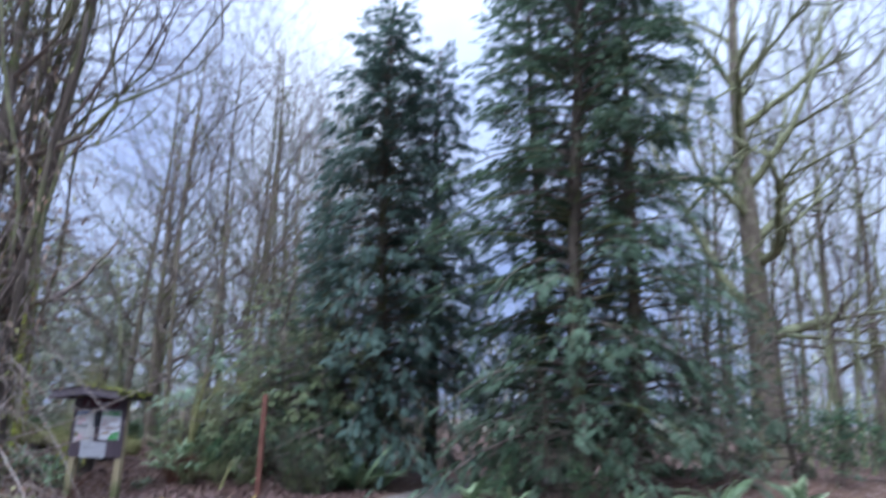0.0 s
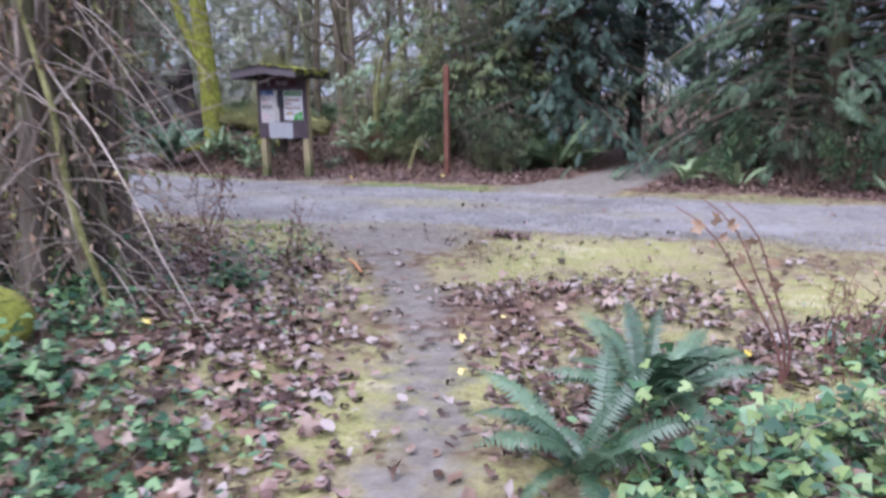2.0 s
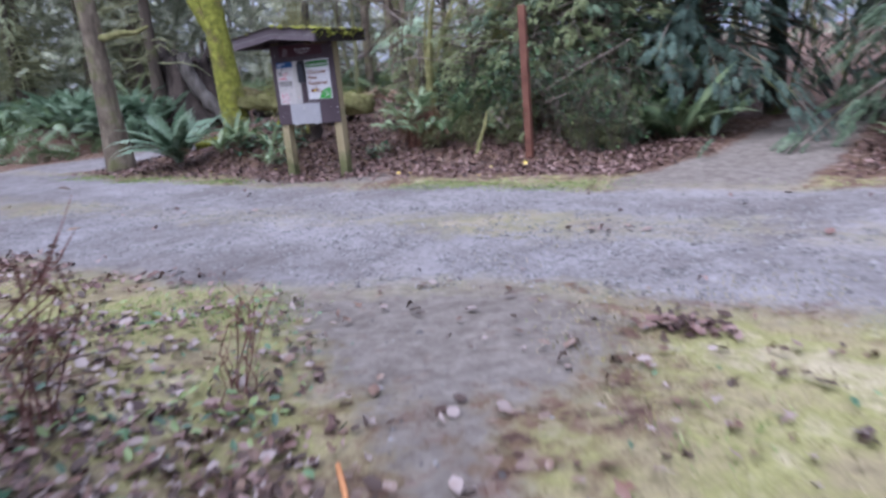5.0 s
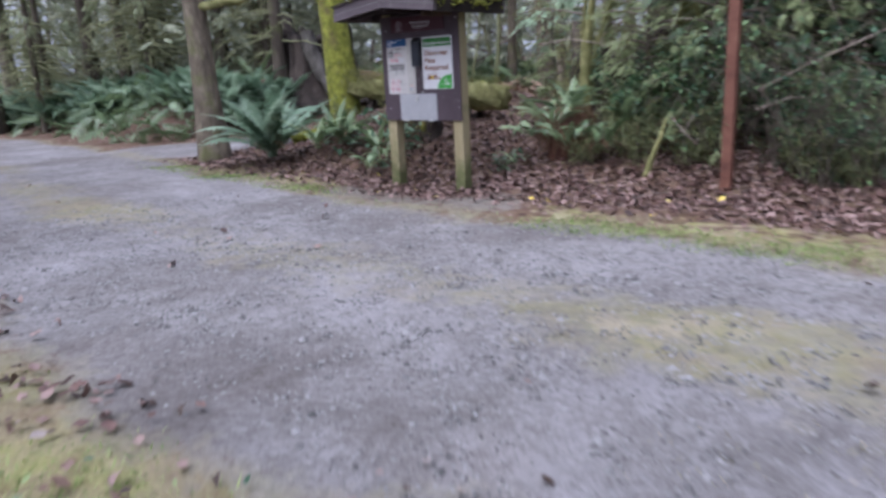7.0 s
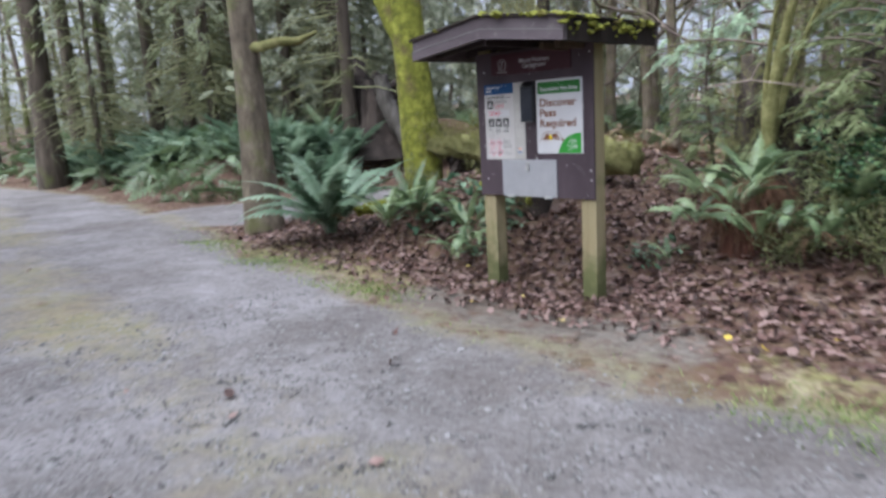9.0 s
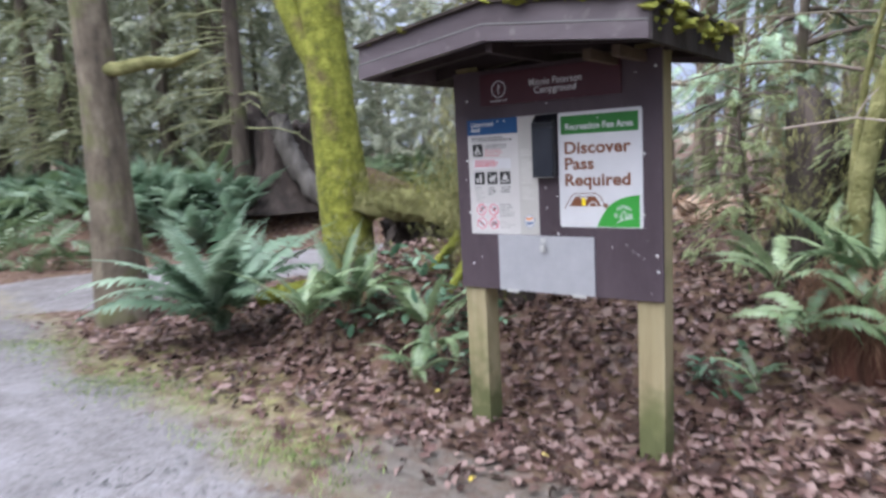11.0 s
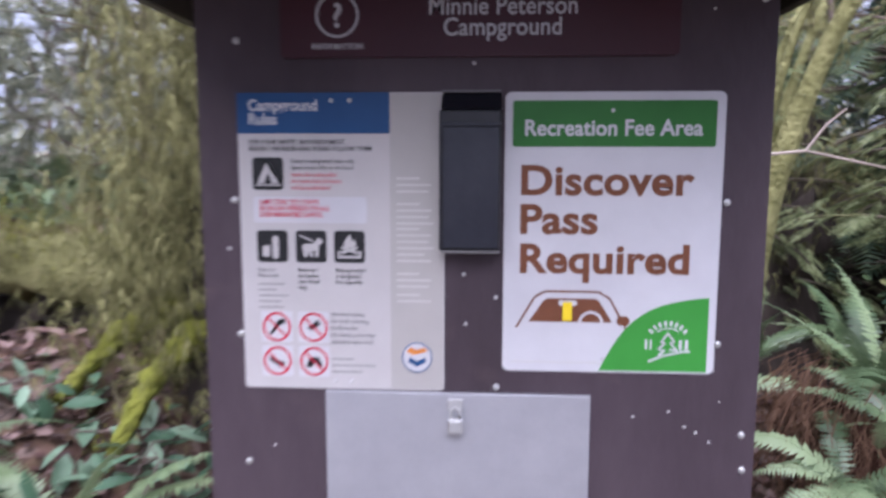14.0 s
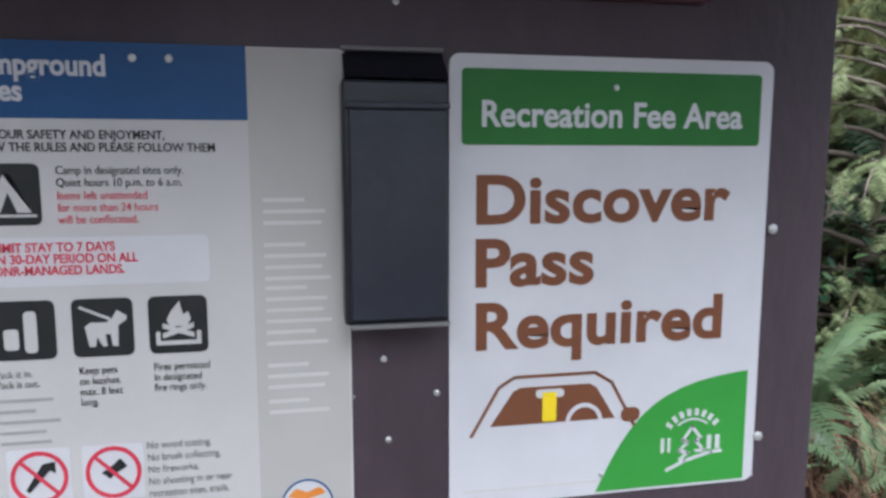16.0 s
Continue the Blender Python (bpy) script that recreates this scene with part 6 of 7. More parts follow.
sc = np.concatenate([np.linspace((0.0, 0, 0.3), (0.1, 0, 2.1), 30), np.linspace((-0.15, -0.05, 0.5), (0.3, 0.1, 1.9), 30)])
part("moss_cover", raw_mesh("moss_cover", *merged([strands(rg, sc + [-0.12, -0.05, 0], 9500, 0.15, spread=0.19)]), MOSS_DARK), snag, "long olive moss strands")
for i, (a, b) in enumerate((((0, 0, 0.5), (-0.55, -0.25, 0.12)), ((0.05, 0, 0.4), (-0.2, -0.5, 0.0)), ((0.1, 0, 0.45), (0.35, -0.45, 0.05)))):
    m_ = [(np.array(a) * (1 - t) + np.array(b) * t + np.array([0, 0, 0.12 * math.sin(t * 3.1)])) for t in np.linspace(0, 1, 6)]
    part("root_moss", raw_mesh("root_moss", *strands(rg, np.array(m_) + [0, 0, 0.04], 420, 0.06, spread=0.045), MOSS), snag, "bright moss on a root")
    part("root", raw_mesh("root", *lump_log(m_, [0.075, 0.06, 0.055, 0.045, 0.035, 0.025], 20 + i, 14, 0.3), MOSS, True), snag, "moss-covered root")
lim = thing("fallen_limb", (-11.75, 14.75, G(-11.75, 14.75)), "short fallen limb thick with yellow-green moss", "branch")
part("limb", raw_mesh("limb", *lump_log([(-0.35, -0.1, 0.2), (-0.1, 0.02, 0.26), (0.2, 0.18, 0.32)], [0.06, 0.07, 0.045], 9, 14, 0.25), MOSS, True), lim)

# mossy stems right of the kiosk
rv = np.random.default_rng(21)
for i, (x, y, lean, hh) in enumerate([(-7.95, 16.2, 0.55, 3.0), (-7.0, 16.5, 0.25, 2.8), (-6.3, 16.3, -0.3, 2.4)]):
    sh = thing("mossy_sapling", (x, y, G(x, y)), "thin arching stems hung with yellow-green moss", "sapling", "mossy saplings")
    cs = []
    for k in range(4):
        u = np.linspace(0, 1, 9)
        a = rv.uniform(0, 6.28)
        pts = np.stack([lean * u ** 2 + 0.6 * u ** 1.5 * math.cos(a) * 0.6, 0.5 * u ** 1.5 * math.sin(a), hh * (u - 0.18 * u ** 3) * rv.uniform(0.8, 1.1) - 0.1], 1)
        part("stem", raw_mesh("stem", *tube(pts, np.linspace(0.085 if k == 0 and i == 0 else 0.035, 0.014, 9), 8, rv, 0.1), MOSS_DARK, True), sh)
        cs.append(pts)
        b = pts[5]
        e = b + np.array([rv.normal(0, 0.6), rv.normal(0, 0.4), rv.uniform(0, 0.5)])
        mid_ = np.stack([np.linspace(b[c], e[c], 6) for c in range(3)], 1)
        mid_[:, 2] += 0.1 * np.sin(np.linspace(0, 3.1, 6))
        part("twig", raw_mesh("twig", *tube(mid_, np.linspace(0.014, 0.005, 6), 5), TWIG), sh)
        cs.append(mid_)
    part("moss_drape", raw_mesh("moss_drape", *strands(rv, np.concatenate(cs), 2600, 0.085, spread=0.045), MOSS_DARK), sh, "hanging yellow-green moss")

# ---- dark understory between kiosk and footpath ----
salal = [bush_meshes(1.9, 0.8, 61, 1500, (0.06, 0.11), IVY), bush_meshes(1.5, 0.9, 62, 1400, (0.05, 0.1), IVY)]
young = conifer_meshes(3.4, 0.04, 1.25, 0.15, 63, 54, 11, (0.22, 0.45), NEEDLE, tmpl=SPRAY_FINE)
young_pale = conifer_meshes(3.3, 0.035, 1.15, 0.9, 64, 30, 42, (0.14, 0.3), NEEDLE_PALE, tmpl=SPRAY_FINE, sag=(-0.1, 0.25))
young_mid = conifer_meshes(4.4, 0.05, 1.7, 0.5, 65, 56, 19, (0.18, 0.38), NEEDLE_MID, tmpl=SPRAY_FINE, shape=0.6, sag=(0.0, 0.4))
for i, (x, y, sc) in enumerate([(-6.15, 16.7, 0.75), (-8.75, 16.9, 0.42), (-5.6, 16.9, 0.85), (-4.9, 17.6, 1.0), (-6.9, 18.9, 1.2), (-7.05, 16.0, 0.52), (-6.3, 15.95, 0.55), (-7.75, 16.6, 0.42)]):
    add_conifer((x, y, G(x, y) - 0.03), young_mid, "spreading young hemlock with soft green boughs", "spreading hemlocks", 110 * i, sc)
hollow = thing("dark_log", (-7.1, 16.75, G(-7.1, 16.75)), "long dark rotten log under moss among hemlock boughs", "log")
hp_ = [(-1.3, -0.15, 0.35), (-0.8, -0.1, 0.5), (0.0, 0.0, 0.62), (0.9, 0.05, 0.62), (1.7, 0.1, 0.5)]
part("log_body", raw_mesh("log_body", *lump_log(hp_, [0.05, 0.2, 0.28, 0.24, 0.16], 36, 20, 0.32), ROT, True), hollow)
hc_ = np.concatenate([np.linspace(a, b, 10) for a, b in zip(np.array(hp_)[:-1], np.array(hp_)[1:])]) + [0, -0.08, 0.2]
part("moss_cover", raw_mesh("moss_cover", *strands(np.random.default_rng(37), hc_ - [0, 0.06, 0.04], 5200, 0.11, spread=0.11), MOSS_DARK), hollow, "olive moss along the top")
for i, (x, y, sc) in enumerate([(-6.7, 16.8, 1.0), (-5.9, 16.3, 1.0), (-5.3, 17.0, 1.1), (-4.9, 16.5, 0.8), (-6.2, 17.8, 1.5), (-5.2, 18.4, 1.4), (0.3, 15.4, 0.8), (2.4, 15.4, 0.9), (4.3, 15.6, 0.9), (0.2, 17.6, 1.2), (2.4, 18.8, 1.5), (4.4, 18.4, 1.4), (-0.4, 18.9, 1.1), (6.4, 18.0, 1.3), (1.4, 20.6, 1.6)]):
    add_conifer((x, y, G(x, y) - 0.03), young, "bushy young hemlock in the dark understory", "young hemlocks", 75 * i, sc)
add_conifer((-8.6, 18.35, G(-8.6, 18.35)), young_pale, "young hemlock with pale fresh green sprays", rz=30, scale=1.3)
for i, (x, y, sc) in enumerate([(-6.2, 15.6, 0.7), (-5.1, 15.9, 0.75), (-6.9, 15.6, 0.6), (-4.4, 17.3, 0.9), (1.2, 14.6, 0.6), (-0.4, 15.4, 0.8), (6.5, 16, 1), (8, 17, 1.1), (-5.0, 19.8, 1.1), (-4.5, 23, 1.5)]):
    add_bush(x, y, salal[i % 2], "dark leafy evergreen shrub under the trees", "understory shrubs", 50 * i, sc)

olive = bush_meshes(0.9, 0.5, 66, 1300, (0.03, 0.07), OLIVE, OVAL, 14, MOSSY_TWIG)
for i, (x, y, sc) in enumerate([(-7.3, 15.1, 0.55), (-6.75, 15.2, 0.7), (-6.2, 15.3, 0.55), (-5.1, 15.4, 0.7), (-4.7, 15.5, 0.55), (-6.0, 15.6, 0.9), (-7.0, 15.7, 1.0), (-11.7, 15.3, 0.5)]):
    add_bush(x, y, olive, "low olive-green mossy shrub among dead ferns", "olive shrubs", 65 * i, sc)
for i, pts in enumerate([[(-5.6, 15.5, 0.72), (-5.2, 15.6, 0.95), (-4.85, 15.75, 1.12), (-4.45, 15.9, 1.32)], [(-5.6, 15.45, 0.55), (-5.3, 15.5, 0.66), (-4.9, 15.6, 0.68)], [(-4.95, 15.7, 0.15), (-4.98, 15.7, 0.6), (-5.1, 15.75, 1.15)],
                         [(-8.3, 15.75, 1.2), (-7.9, 15.7, 1.24), (-7.5, 15.75, 1.16), (-7.25, 15.8, 1.0)], [(-6.3, 15.0, 0.62), (-6.15, 14.95, 0.48), (-6.0, 14.9, 0.36)]]):
    db = thing("dead_branch", (*pts[0][:2], G(*pts[0][:2])), "bare pale brown dead branch caught in the shrubs", "branch", "dead branches")
    q = np.array(pts) - [pts[0][0], pts[0][1], 0]
    part("stick", raw_mesh("stick", *tube(q, np.linspace(0.007 if i > 2 else 0.014, 0.004, len(q)), 7), PALE_TWIG, True), db)
    for j in range(3):
        b = q[1 + j % (len(q) - 1)]
        e = b + np.array([0.12 - 0.1 * j, 0.05 * j - 0.05, 0.16 - 0.09 * j])
        part("side_twig", raw_mesh("side_twig", *tube([b, (b + e) / 2 + [0, 0, 0.02], e], [0.006, 0.005, 0.002], 5), PALE_TWIG, True), db)
stub = thing("mossy_stub", (-6.55, 14.95, G(-6.55, 14.95)), "short leaning dead stem sleeved in olive moss", "stem")
part("stem", raw_mesh("stem", *tube([(0, 0, -0.1), (0.05, 0.0, 0.15), (0.14, 0.02, 0.38), (0.2, 0.03, 0.6)], [0.05, 0.035, 0.022, 0.012], 9, np.random.default_rng(5), 0.15), MOSS_DARK, True), stub)
pole = thing("metal_post", (-5.68, 14.88, G(-5.68, 14.88)), "tall rust-brown square post standing in leaf litter", "post")
part("shaft", box("shaft", -0.05, 0.05, -0.05, 0.05, -0.3, 2.1, RUST, 0.008), pole)

# ---- vine-hung tree clump beside the path ----
clump = thing("vine_tree", (-4.75, 5.2, G(-4.75, 5.2)), "clump of old stems hung with dry vines and dead leaves", "tree")
rc = np.random.default_rng(33)
cs = []
for i in range(24):
    a = rc.uniform(0, 6.28)
    b = np.array([0.42 * math.cos(a), 0.42 * math.sin(a)]) * rc.uniform(0.2, 1.3)
    u = np.linspace(0, 1, 14)
    hh = rc.uniform(3.0, 8)
    ln = rc.normal(0, 0.13, 2)
    pts = np.stack([b[0] + ln[0] * hh * u ** 1.3 + 0.16 * np.sin(u * 5 + i) + 0.05 * np.sin(u * 17 + i), b[1] + ln[1] * hh * u ** 1.3 + 0.16 * np.cos(u * 4 + i), hh * u - 0.2], 1)
    thick = 0.075 if i < 5 else 0.034
    part("stem", raw_mesh("stem", *tube(pts, np.linspace(thick, 0.012, 14) * rc.uniform(0.6, 1.4), 8, rc, 0.12), (MOSS_DARK, BARK, BARK_GREY, MOSSY_TWIG)[i % 4], True), clump)
    cs.append(pts[1:11])
foot = np.concatenate([c[:3] for c in cs[:5]])
cs = np.concatenate(cs)
k = 5200
sp = cs[rc.integers(0, len(cs), k)] + rc.normal(0, 1, (k, 3)) * [0.24, 0.24, 0.35]
fr = frames_from(np.stack([rc.normal(0, 0.6, k), rc.normal(0, 0.6, k), -np.ones(k)], 1), rc.normal(0, 1, (k, 3))) * rc.uniform(0.025, 0.07, k)[:, None, None]
part("dry_vines", raw_mesh("dry_vines", *scatter(*OVAL, sp[:3400], fr[:3400]), LEAF_DRY), clump, "dry brown hanging leaves")
part("ivy_leaves", raw_mesh("ivy_leaves", *scatter(*OVAL, sp[3400:], fr[3400:]), MOSS_DARK), clump, "olive ivy and moss")
part("foot_moss", raw_mesh("foot_moss", *strands(rc, foot, 1600, 0.09, spread=0.08), MOSS_DARK), clump, "olive moss round the stem feet")
tw = []
for i in range(1300):
    b = cs[rc.integers(0, len(cs))]
    d = rc.normal(0, 1, 3) * [0.55, 0.55, 0.55] + [0, 0, 0.25]
    step = rc.uniform(0.05, 0.14)
    pts = [b]
    for j in range(8):
        d = d + rc.normal(0, 0.14, 3) + [0, 0, -0.09]
        pts.append(pts[-1] + d * step)
    tw.append(tube(pts, np.linspace(rc.uniform(0.005, 0.012), 0.002, 9), 3))
tagged(part("vine_tangle", raw_mesh("vine_tangle", *merged(tw), PALE_TWIG), clump, "tangle of tan hanging vines"), kind="stuff")
arch = bare_meshes(8.0, 0.09, 71, 0.5, 4, BARK, TWIG, (3, 5), (0.02, 0.05), 0, 0.45, 0.45, 8)
add_bare((-5.5, 5.9, G(-5.5, 5.9)), arch, "leafless tree with fine arching twigs behind the vines", rz=10)
add_bare((-4.5, 5.7, G(-4.5, 5.7)), arch, "leafless tree with fine arching twigs over the path", rz=250, scale=1.0)
for x, y, rz, sc in ((-5.3, 5.35, 70, 1.05), (-4.95, 6.1, 190, 0.9), (-5.9, 5.4, 320, 1.1), (-4.6, 5.0, 30, 0.95)):
    add_bare((x, y, G(x, y)), arch, "leafless tree with fine arching twigs among the vines", "arching trees", rz, sc)
add_bare((-5.0, 4.9, G(-5.0, 4.9)), arch, "leafless tree with fine arching twigs beside the vines", rz=130, scale=0.9)

lean_tree = bare_meshes(8.5, 0.06, 75, 0.45, 4, BARK, TWIG, (3, 5), (0.09, 0.05), 0, 0.35, 0.36, 8)
add_bare((-4.85, 5.6, G(-4.85, 5.6)), lean_tree, "leaning leafless tree with long fine branches", rz=0)
stems = bush_meshes(1.0, 0.3, 72, 40, (0.04, 0.07), LEAF_DRY, OVAL, 8, RED_TWIG)
for i, (x, y, sc) in enumerate([(-4.9, 6.9, 1.0), (-4.4, 7.6, 0.6), (-5.2, 5.9, 1.1), (-4.25, 6.2, 0.6), (-7.4, 8.1, 1.0), (0.35, 6.1, 0.75), (0.05, 5.75, 0.6), (1.2, 6.2, 0.7), (0.9, 5.2, 0.6)]):
    add_bush(x, y, stems, "thin reddish bare stems with a few dry leaves", "bramble stems", 70 * i, sc, "bramble")

tangle = bush_meshes(1.7, 1.0, 74, 420, (0.03, 0.075), IVY, OVAL, 15, BARK)
for i, (x, y, sc) in enumerate([(-6.1, 15.4, 0.75), (-5.3, 15.5, 0.9), (-5.0, 15.3, 0.8), (-5.75, 15.8, 1.0), (-4.6, 15.6, 0.9), (-5.4, 16.2, 1.2), (0.6, 15.0, 0.9)]):
    add_bush(x, y, tangle, "tangle of thin bare brown twigs under the trees", "twig tangles", 80 * i, sc, "bramble")

rock = thing("mossy_rock", (-3.95, 4.2, G(-3.95, 4.2)), "low rounded rock under yellow-green moss", "rock")
bm = bmesh.new()
bmesh.ops.create_icosphere(bm, subdivisions=3, radius=0.25)
for v in bm.verts:
    v.co *= 1 + 0.16 * noise.noise(v.co * 4)
    v.co.z *= 0.75
    v.co.z += 0.1
part("stone", bm_mesh("stone", bm, MOSS), rock)

# ---- ivy patches ----
ivy_dark = bush_meshes(0.24, 0.32, 76, 280, (0.06, 0.12), IVY, IVY_LEAF, 8)
herb = bush_meshes(0.26, 0.3, 78, 60, (0.09, 0.17), BANK_HERB, OVAL, 6)
ivy_small = bush_meshes(0.24, 0.32, 73, 420, (0.06, 0.12), FRESH_IVY, IVY_LEAF, 8)
for i, (x, y, sc) in enumerate([(-3.3, 4.0, 0.8), (-2.9, 3.6, 0.7), (-3.6, 3.4, 0.8), (-3.1, 3.3, 0.9), (-2.7, 3.95, 0.7), (-3.45, 3.7, 0.9), (-2.55, 3.35, 0.7), (-3.8, 4.7, 0.7), (-3.9, 6.25, 0.8), (-0.3, 4.1, 0.8), (0.0, 4.35, 0.9), (0.35, 4.3, 0.9), (0.3, 4.7, 0.8), (-0.1, 3.85, 0.9), (0.7, 4.6, 1.0),
                                (-4.4, 5.2, 1.0), (0.2, 5.9, 0.8), (-0.62, 4.2, 0.8), (-0.42, 4.45, 0.9), (-0.2, 4.65, 0.9), (0.05, 4.95, 0.8), (-0.35, 3.95, 0.9)]):
    add_bush(x, y, ivy_dark if x < -2 else ivy_small, "low glossy green ground ivy among dead leaves", "ground ivy", 60 * i, sc, "ivy_patch", category="ivy")


for i, (x, y, sc) in enumerate([(-10.9, 14.9, 0.9), (-10.3, 15.2, 0.8), (-11.6, 15.1, 1.0), (-10.55, 15.35, 1.0), (-11.0, 15.5, 0.9), (-11.2, 15.0, 0.9), (-10.2, 14.8, 0.7), (-8.5, 15.2, 0.7)]):
    add_bush(x, y, herb, "sparse pale green herb among wet leaves", "bank herbs", 60 * i, sc, "herb", category="herb")


# ---- litter, grass and gravel ----
def on_ground(xy, lift=0.0):
    return np.column_stack([xy, height(xy[:, 0], xy[:, 1]) + lift])


def zone_points(rg, n, x0, x1, y0, y1, keep):
    p = np.column_stack([rg.uniform(x0, x1, n), rg.uniform(y0, y1, n)])
    edge = np.minimum(np.minimum(p[:, 0] - x0, x1 - p[:, 0]), np.minimum(p[:, 1] - y0, y1 - p[:, 1]))
    w = keep(p[:, 0], p[:, 1]) * smooth(0.0, 1.1, edge + 0.35 * wobble(p[:, 0], p[:, 1], 1.6, 3.3))
    return p[rg.random(n) < w]


def road_gap(x, y):
    return line_distance(x, y, ROAD) - 1.75


def path_x(y):
    p = np.array(PATH)
    return np.interp(y, p[:, 1], p[:, 0])


rl = np.random.default_rng(91)
left = zone_points(rl, 30000, -9.5, -0.4, 0.6, 10.0, lambda x, y: smooth(0.2, 0.9, path_x(y) - x) * smooth(0.1, 1.2, road_gap(x, y)) * np.clip(0.75 + 0.5 * wobble(x, y, 1.9, 0), 0.1, 1) * (0.35 + 0.65 * smooth(8.2, 7.2, y)))
right = zone_points(rl, 42000, -4.6, 4.5, 1.4, 10.0, lambda x, y: smooth(0.15, 0.6, x - path_x(y)) * (0.07 + 0.92 * smooth(8.0, 6.2, y)) * np.clip(0.62 + 0.9 * wobble(x, y, 2.1, 1), 0.03, 1))
onpath = zone_points(rl, 3000, -6, 1.5, 0.0, 10.3, lambda x, y: (0.25 + 0.75 * smooth(7.8, 6.0, y)) * smooth(0.8, 0.3, line_distance(x, y, PATH)))
bank = zone_points(rl, 58000, -15.5, 4.5, 12.4, 20.0, lambda x, y: smooth(0.35, 1.4, road_gap(x, y)) * smooth(0.7, 1.3, line_distance(x, y, TRAIL)) * smooth(0.4, 0.8, line_distance(x, y, [(-3.55, 13.1), (-2.9, 14.8)])) * np.maximum(smooth(17.5, 15.5, y), smooth(2.2, 1.2, np.hypot(x + 11.2, y - 18.0))))
close = zone_points(rl, 24000, -6.8, 2.8, 1.8, 8.4, lambda x, y: smooth(0.15, 0.7, line_distance(x, y, PATH)) * np.clip(smooth(0.3, 1.0, path_x(y) - x) + 0.5 * smooth(7.2, 6.0, y), 0, 1) * np.clip(0.45 + 0.8 * wobble(x, y, 2.4, 4), 0, 1))
edge = zone_points(rl, 2600, -9.2, -5.4, 8.0, 9.7, lambda x, y: smooth(0.7, 0.0, np.abs(y - 8.85 + 0.12 * (x + 7.6))) * np.clip(0.5 + 0.5 * wobble(x, y, 2.4, 4), 0, 1))
clot = np.concatenate([edge, np.array([(-2.6, 8.97)]) + rl.normal(0, 1, (70, 2)) * [0.16, 0.06], np.array([(-3.46, 10.91)]) + rl.normal(0, 1, (12, 2)) * [0.22, 0.06]])
strays = zone_points(rl, 120, -16, 2, 9, 13.2, lambda x, y: 0.5 + 0 * x)
large = zone_points(rl, 380, -6, 2, 1.6, 8, lambda x, y: smooth(0.3, 0.8, line_distance(x, y, PATH)))
large = np.concatenate([large, zone_points(rl, 130, -4.4, -1.7, 2.4, 4.8, lambda x, y: smooth(0.3, 0.8, line_distance(x, y, PATH)))])
tagged(new("maple_leaves", raw_mesh("maple_leaves", *scatter(*MAPLE, on_ground(large, 0.05), random_frames(rl, len(large), rl.uniform(0.09, 0.16, len(large)), 0.35)), LEAF_PALE)), "large pale tan maple leaves lying on the litter", "fallen leaves", kind="stuff")
gold = np.concatenate([zone_points(rl, 26, -4.5, 1.5, 3.0, 7.5, lambda x, y: 0.8 + 0 * x), zone_points(rl, 40, -11.5, -5.0, 12.6, 14.8, lambda x, y: 0.8 + 0 * x)])
tagged(new("yellow_leaves", raw_mesh("yellow_leaves", *scatter(*MAPLE, on_ground(gold, 0.06), random_frames(rl, len(gold), rl.uniform(0.05, 0.1, len(gold)), 0.35)), GOLD_LEAF)), "a few bright yellow leaves on the litter", "fallen leaves", kind="stuff")
weeds = zone_points(rl, 9000, -7, 1.5, 2.5, 9.0, lambda x, y: np.clip(smooth(0.2, 0.6, path_x(y) - x) + 0.5 * smooth(5.6, 5.0, y), 0.04, 1) * smooth(0.2, 0.8, line_distance(x, y, PATH)) * np.clip(0.45 + 0.6 * wobble(x, y, 1.9, 3), 0, 1))
tagged(new("low_weeds", raw_mesh("low_weeds", *scatter(*OVAL, on_ground(weeds, 0.03) + [0, 0, 1] * rl.uniform(0, 0.06, (len(weeds), 1)), random_frames(rl, len(weeds), rl.uniform(0.03, 0.075, len(weeds)), 0.4)), FRESH_IVY)), "small green weeds scattered among the fallen leaves", "weeds", kind="stuff")
for nm, pts, size, lab, lm in (("leaf_litter", np.concatenate([left, right, onpath]), (0.035, 0.092), "brown and pinkish fallen maple leaves beside the path", LEAF),
                           ("leaf_litter", np.concatenate([bank, strays, close, clot]), (0.035, 0.095), "damp brown fallen leaves on the bank", LEAF_WET)):
    f = random_frames(rl, len(pts), rl.uniform(*size, len(pts)), 0.24)
    at = on_ground(pts, 0.014) + [0, 0, 1] * rl.uniform(0, 0.035, (len(pts), 1))
    h = len(pts) // 4
    order = rl.permutation(len(pts))
    pair = [scatter(*MAPLE, at[order[:h]], f[order[:h]]), scatter(*CRUMPLED, at[order[h:2 * h]], f[order[h:2 * h]]), scatter(*BROAD, at[order[2 * h:]], f[order[2 * h:]])]
    tagged(new(nm, raw_mesh(nm, *merged(pair), lm)), lab, "fallen leaves", kind="stuff")

BLADE = (np.array([(-0.1, 0, 0), (0.1, 0, 0), (0.09, 0.2, 0.5), (-0.05, 0.2, 0.45), (0.03, 0.65, 0.85)]), np.array([(0, 1, 2), (0, 2, 3), (3, 2, 4)]))
verges = zone_points(rl, 220000, -16, 4, 11.4, 15.0, lambda x, y: smooth(0.42, 0.1, np.abs(road_gap(x, y) - 0.12 - 0.3 * smooth(-9.2, -10.0, x))) * np.clip(0.5 + 0.7 * wobble(x, y, 1.3, 2), 0.05, 1) * np.clip(smooth(-9.4, -10.2, x) + smooth(-7.8, -6.8, x) * smooth(-3.6, -4.6, x) + 0.25 * smooth(-2, -1, x), 0.06, 1))
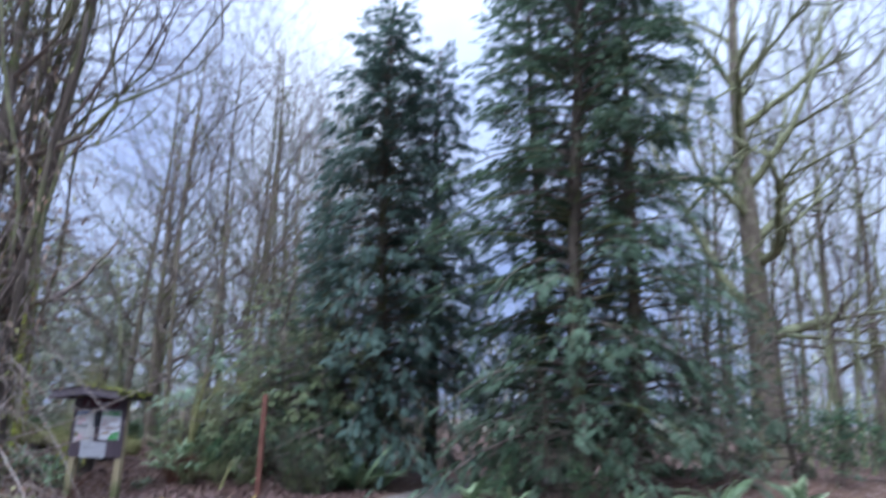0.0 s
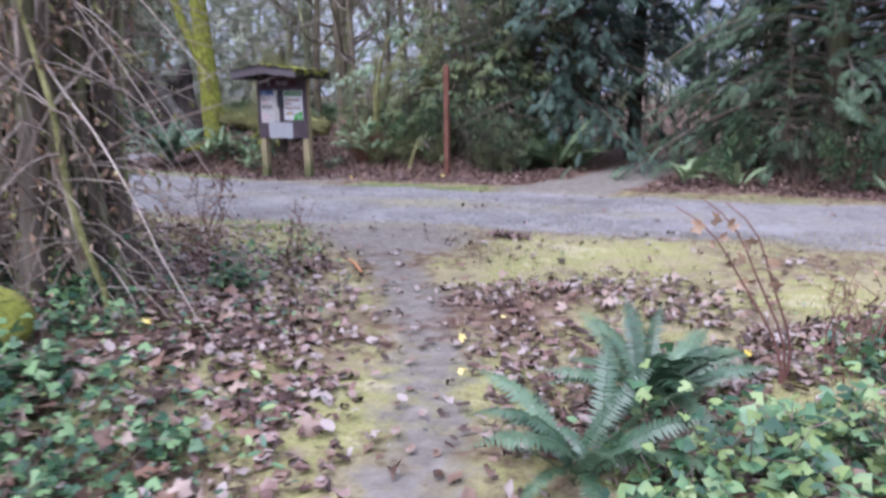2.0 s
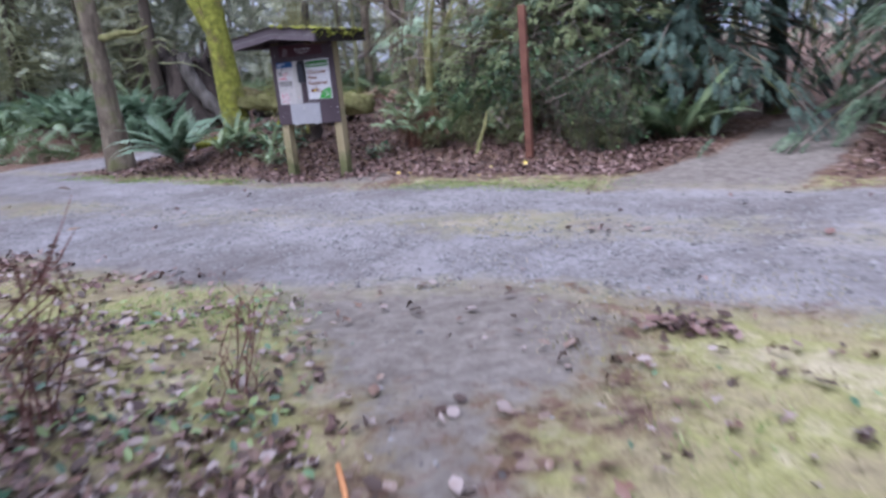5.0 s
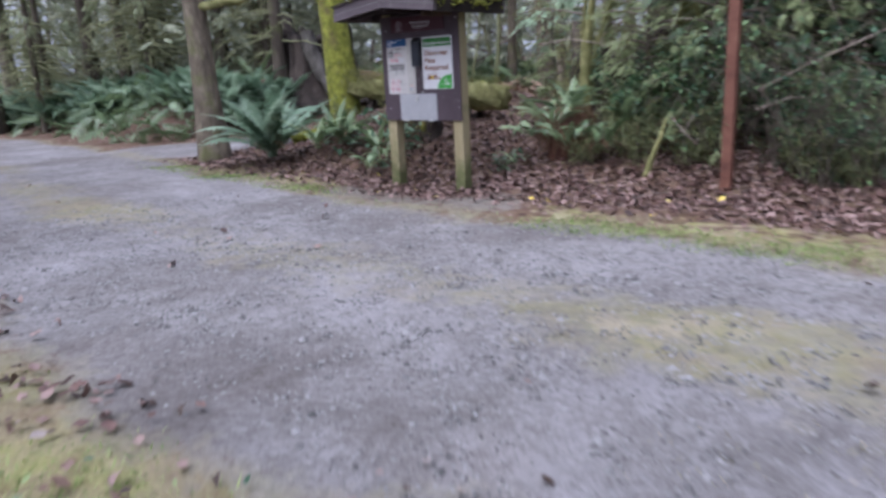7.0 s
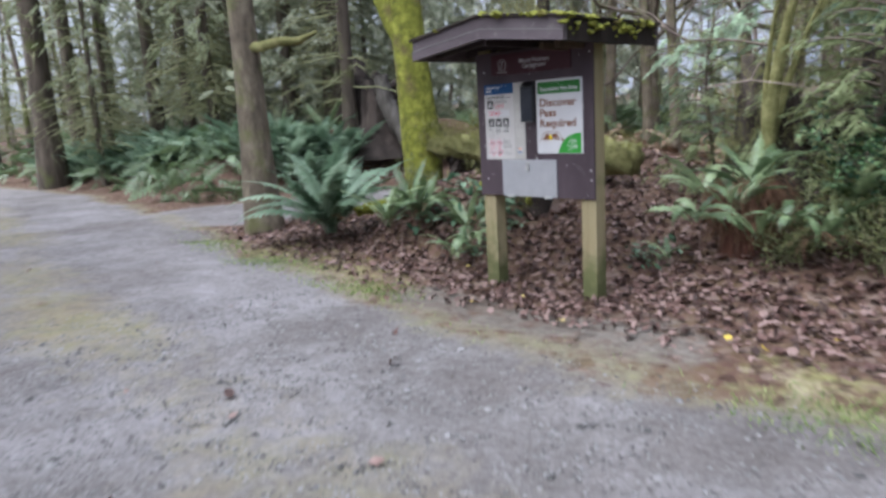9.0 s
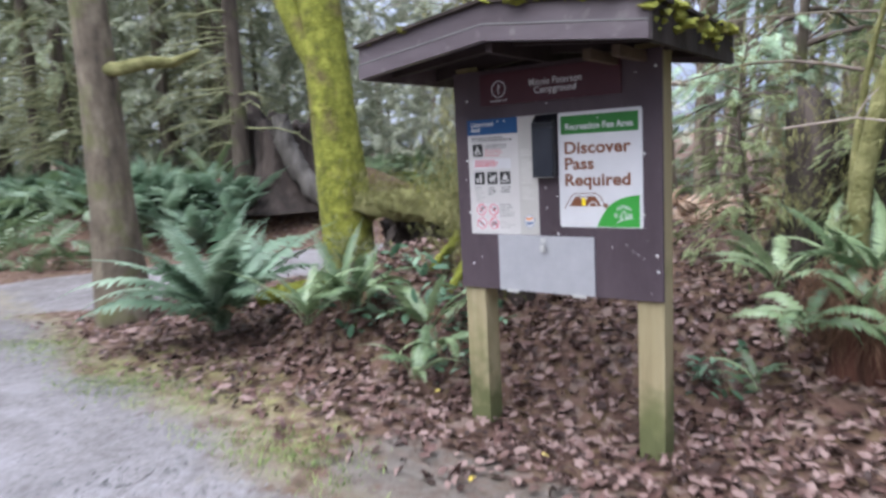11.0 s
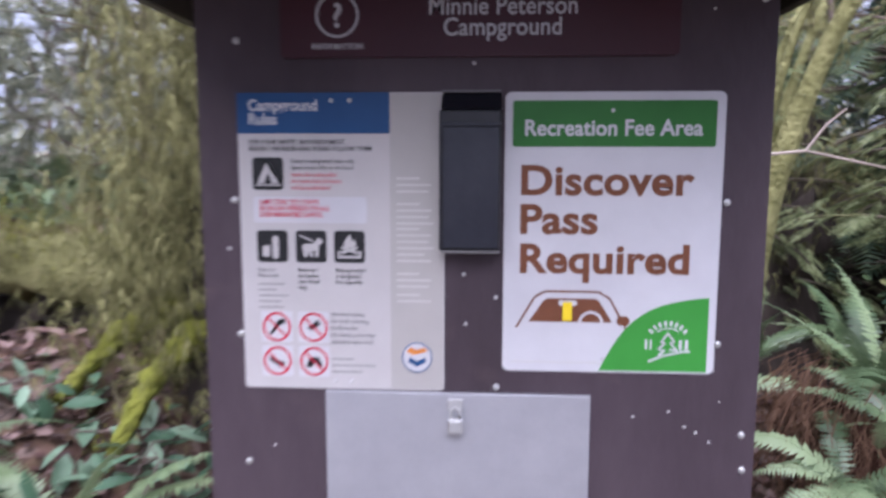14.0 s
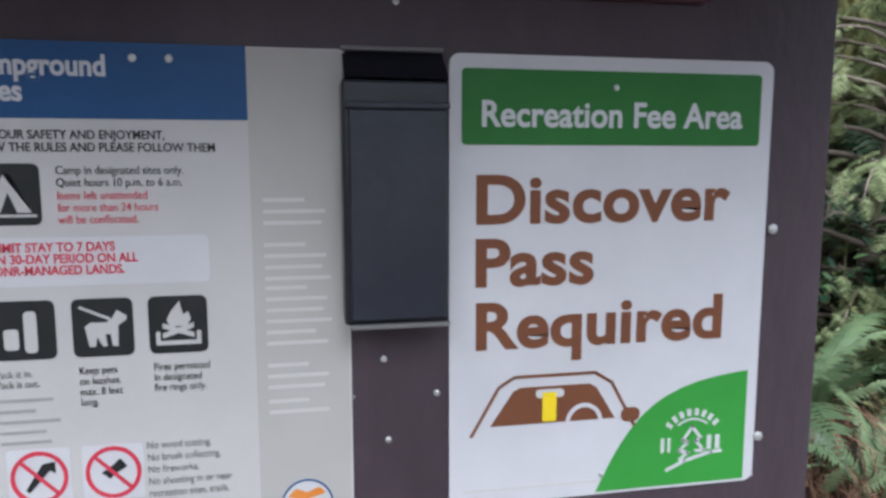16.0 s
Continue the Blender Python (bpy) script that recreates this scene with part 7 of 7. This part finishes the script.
near = zone_points(rl, 60000, -9, -2, 6.6, 10.6, lambda x, y: smooth(0.8, 0.25, np.abs(road_gap(x, y) - 1.05)) * smooth(0.5, 1.0, line_distance(x, y, PATH)) * np.clip(0.5 + 0.7 * wobble(x, y, 1.3, 2), 0, 1))
lawn = zone_points(rl, 100000, -4.6, 4, 2.5, 10.6, lambda x, y: 0.8 * smooth(0.5, 0.9, line_distance(x, y, PATH)) * np.clip(0.5 + 0.6 * wobble(x, y, 1.1, 2), 0, 1))
for pts, size, gm, nm, lab in ((np.concatenate([verges, near]), (0.014, 0.042), GRASS, "verge_grass", "short green grass along the road edge"),
                               (lawn, (0.012, 0.035), LAWN, "moss_turf", "rough turf of yellow moss and dry grass")):
    a = rl.uniform(0, 6.28, len(pts))
    fr = np.stack([np.stack([np.cos(a), np.sin(a), 0 * a], 1), np.stack([-np.sin(a), np.cos(a), 0 * a], 1), np.stack([rl.normal(0, 0.3, len(a)), rl.normal(0, 0.3, len(a)), np.ones(len(a))], 1)], 2) * rl.uniform(*size, len(pts))[:, None, None]
    tagged(new(nm, raw_mesh(nm, *scatter(*BLADE, on_ground(pts), fr), gm)), lab, "grass", kind="stuff")

PEBBLE = (np.array([(1, 0, 0), (0.2, 0.9, 0.1), (-0.9, 0.4, 0), (-0.6, -0.8, 0.05), (0.5, -0.8, 0), (0, 0, 0.7)]), np.array([(0, 1, 5), (1, 2, 5), (2, 3, 5), (3, 4, 5), (4, 0, 5)]))
grit = zone_points(rl, 42000, -12, -1, 8.6, 13.2, lambda x, y: smooth(0.3, -0.2, road_gap(x, y)) * smooth(6.5, 2.0, line_distance(x, y, [(-4, 8.2), (-8, 11.5)])))
pg = zone_points(rl, 1800, -5, 0, 2.5, 9.3, lambda x, y: smooth(0.55, 0.1, line_distance(x, y, PATH)))
grit = np.concatenate([grit, pg])
tagged(new("gravel", raw_mesh("gravel", *scatter(*PEBBLE, on_ground(grit, -0.002), random_frames(rl, len(grit), rl.uniform(0.005, 0.014, len(grit)) * (1 + (rl.random(len(grit)) < 0.03)), 0.1)), STONE)), "loose grey gravel stones on the road", "gravel", kind="stuff")

twig = thing("fallen_twig", (-3.4, 7.05, G(-3.4, 7.05) + 0.02), "small orange-brown broken stick on the litter", "stick")
part("stick", raw_mesh("stick", *tube([(-0.16, 0.18, 0.02), (-0.02, 0.03, 0.035), (0.16, -0.18, 0.02)], [0.011, 0.012, 0.008], 7), ORANGE_WOOD, True), twig)
for i, (x, y, rz, ln) in enumerate([(-7.4, 13.75, 25, 0.5), (-8.0, 13.35, 100, 0.35), (-6.2, 14.4, 60, 0.55), (-10.8, 13.9, 150, 0.4), (-5.3, 7.4, 80, 0.5)]):
    tw_ = thing("fallen_twig", (x, y, G(x, y) + 0.02), "thin pale broken twig lying on dead leaves", "stick", "fallen twigs", rz)
    part("stick", raw_mesh("stick", *tube([(-ln / 2, 0, 0.01), (0, 0.03, 0.03), (ln / 2, -0.02, 0.015)], [0.008, 0.007, 0.004], 6), TWIG, True), tw_)
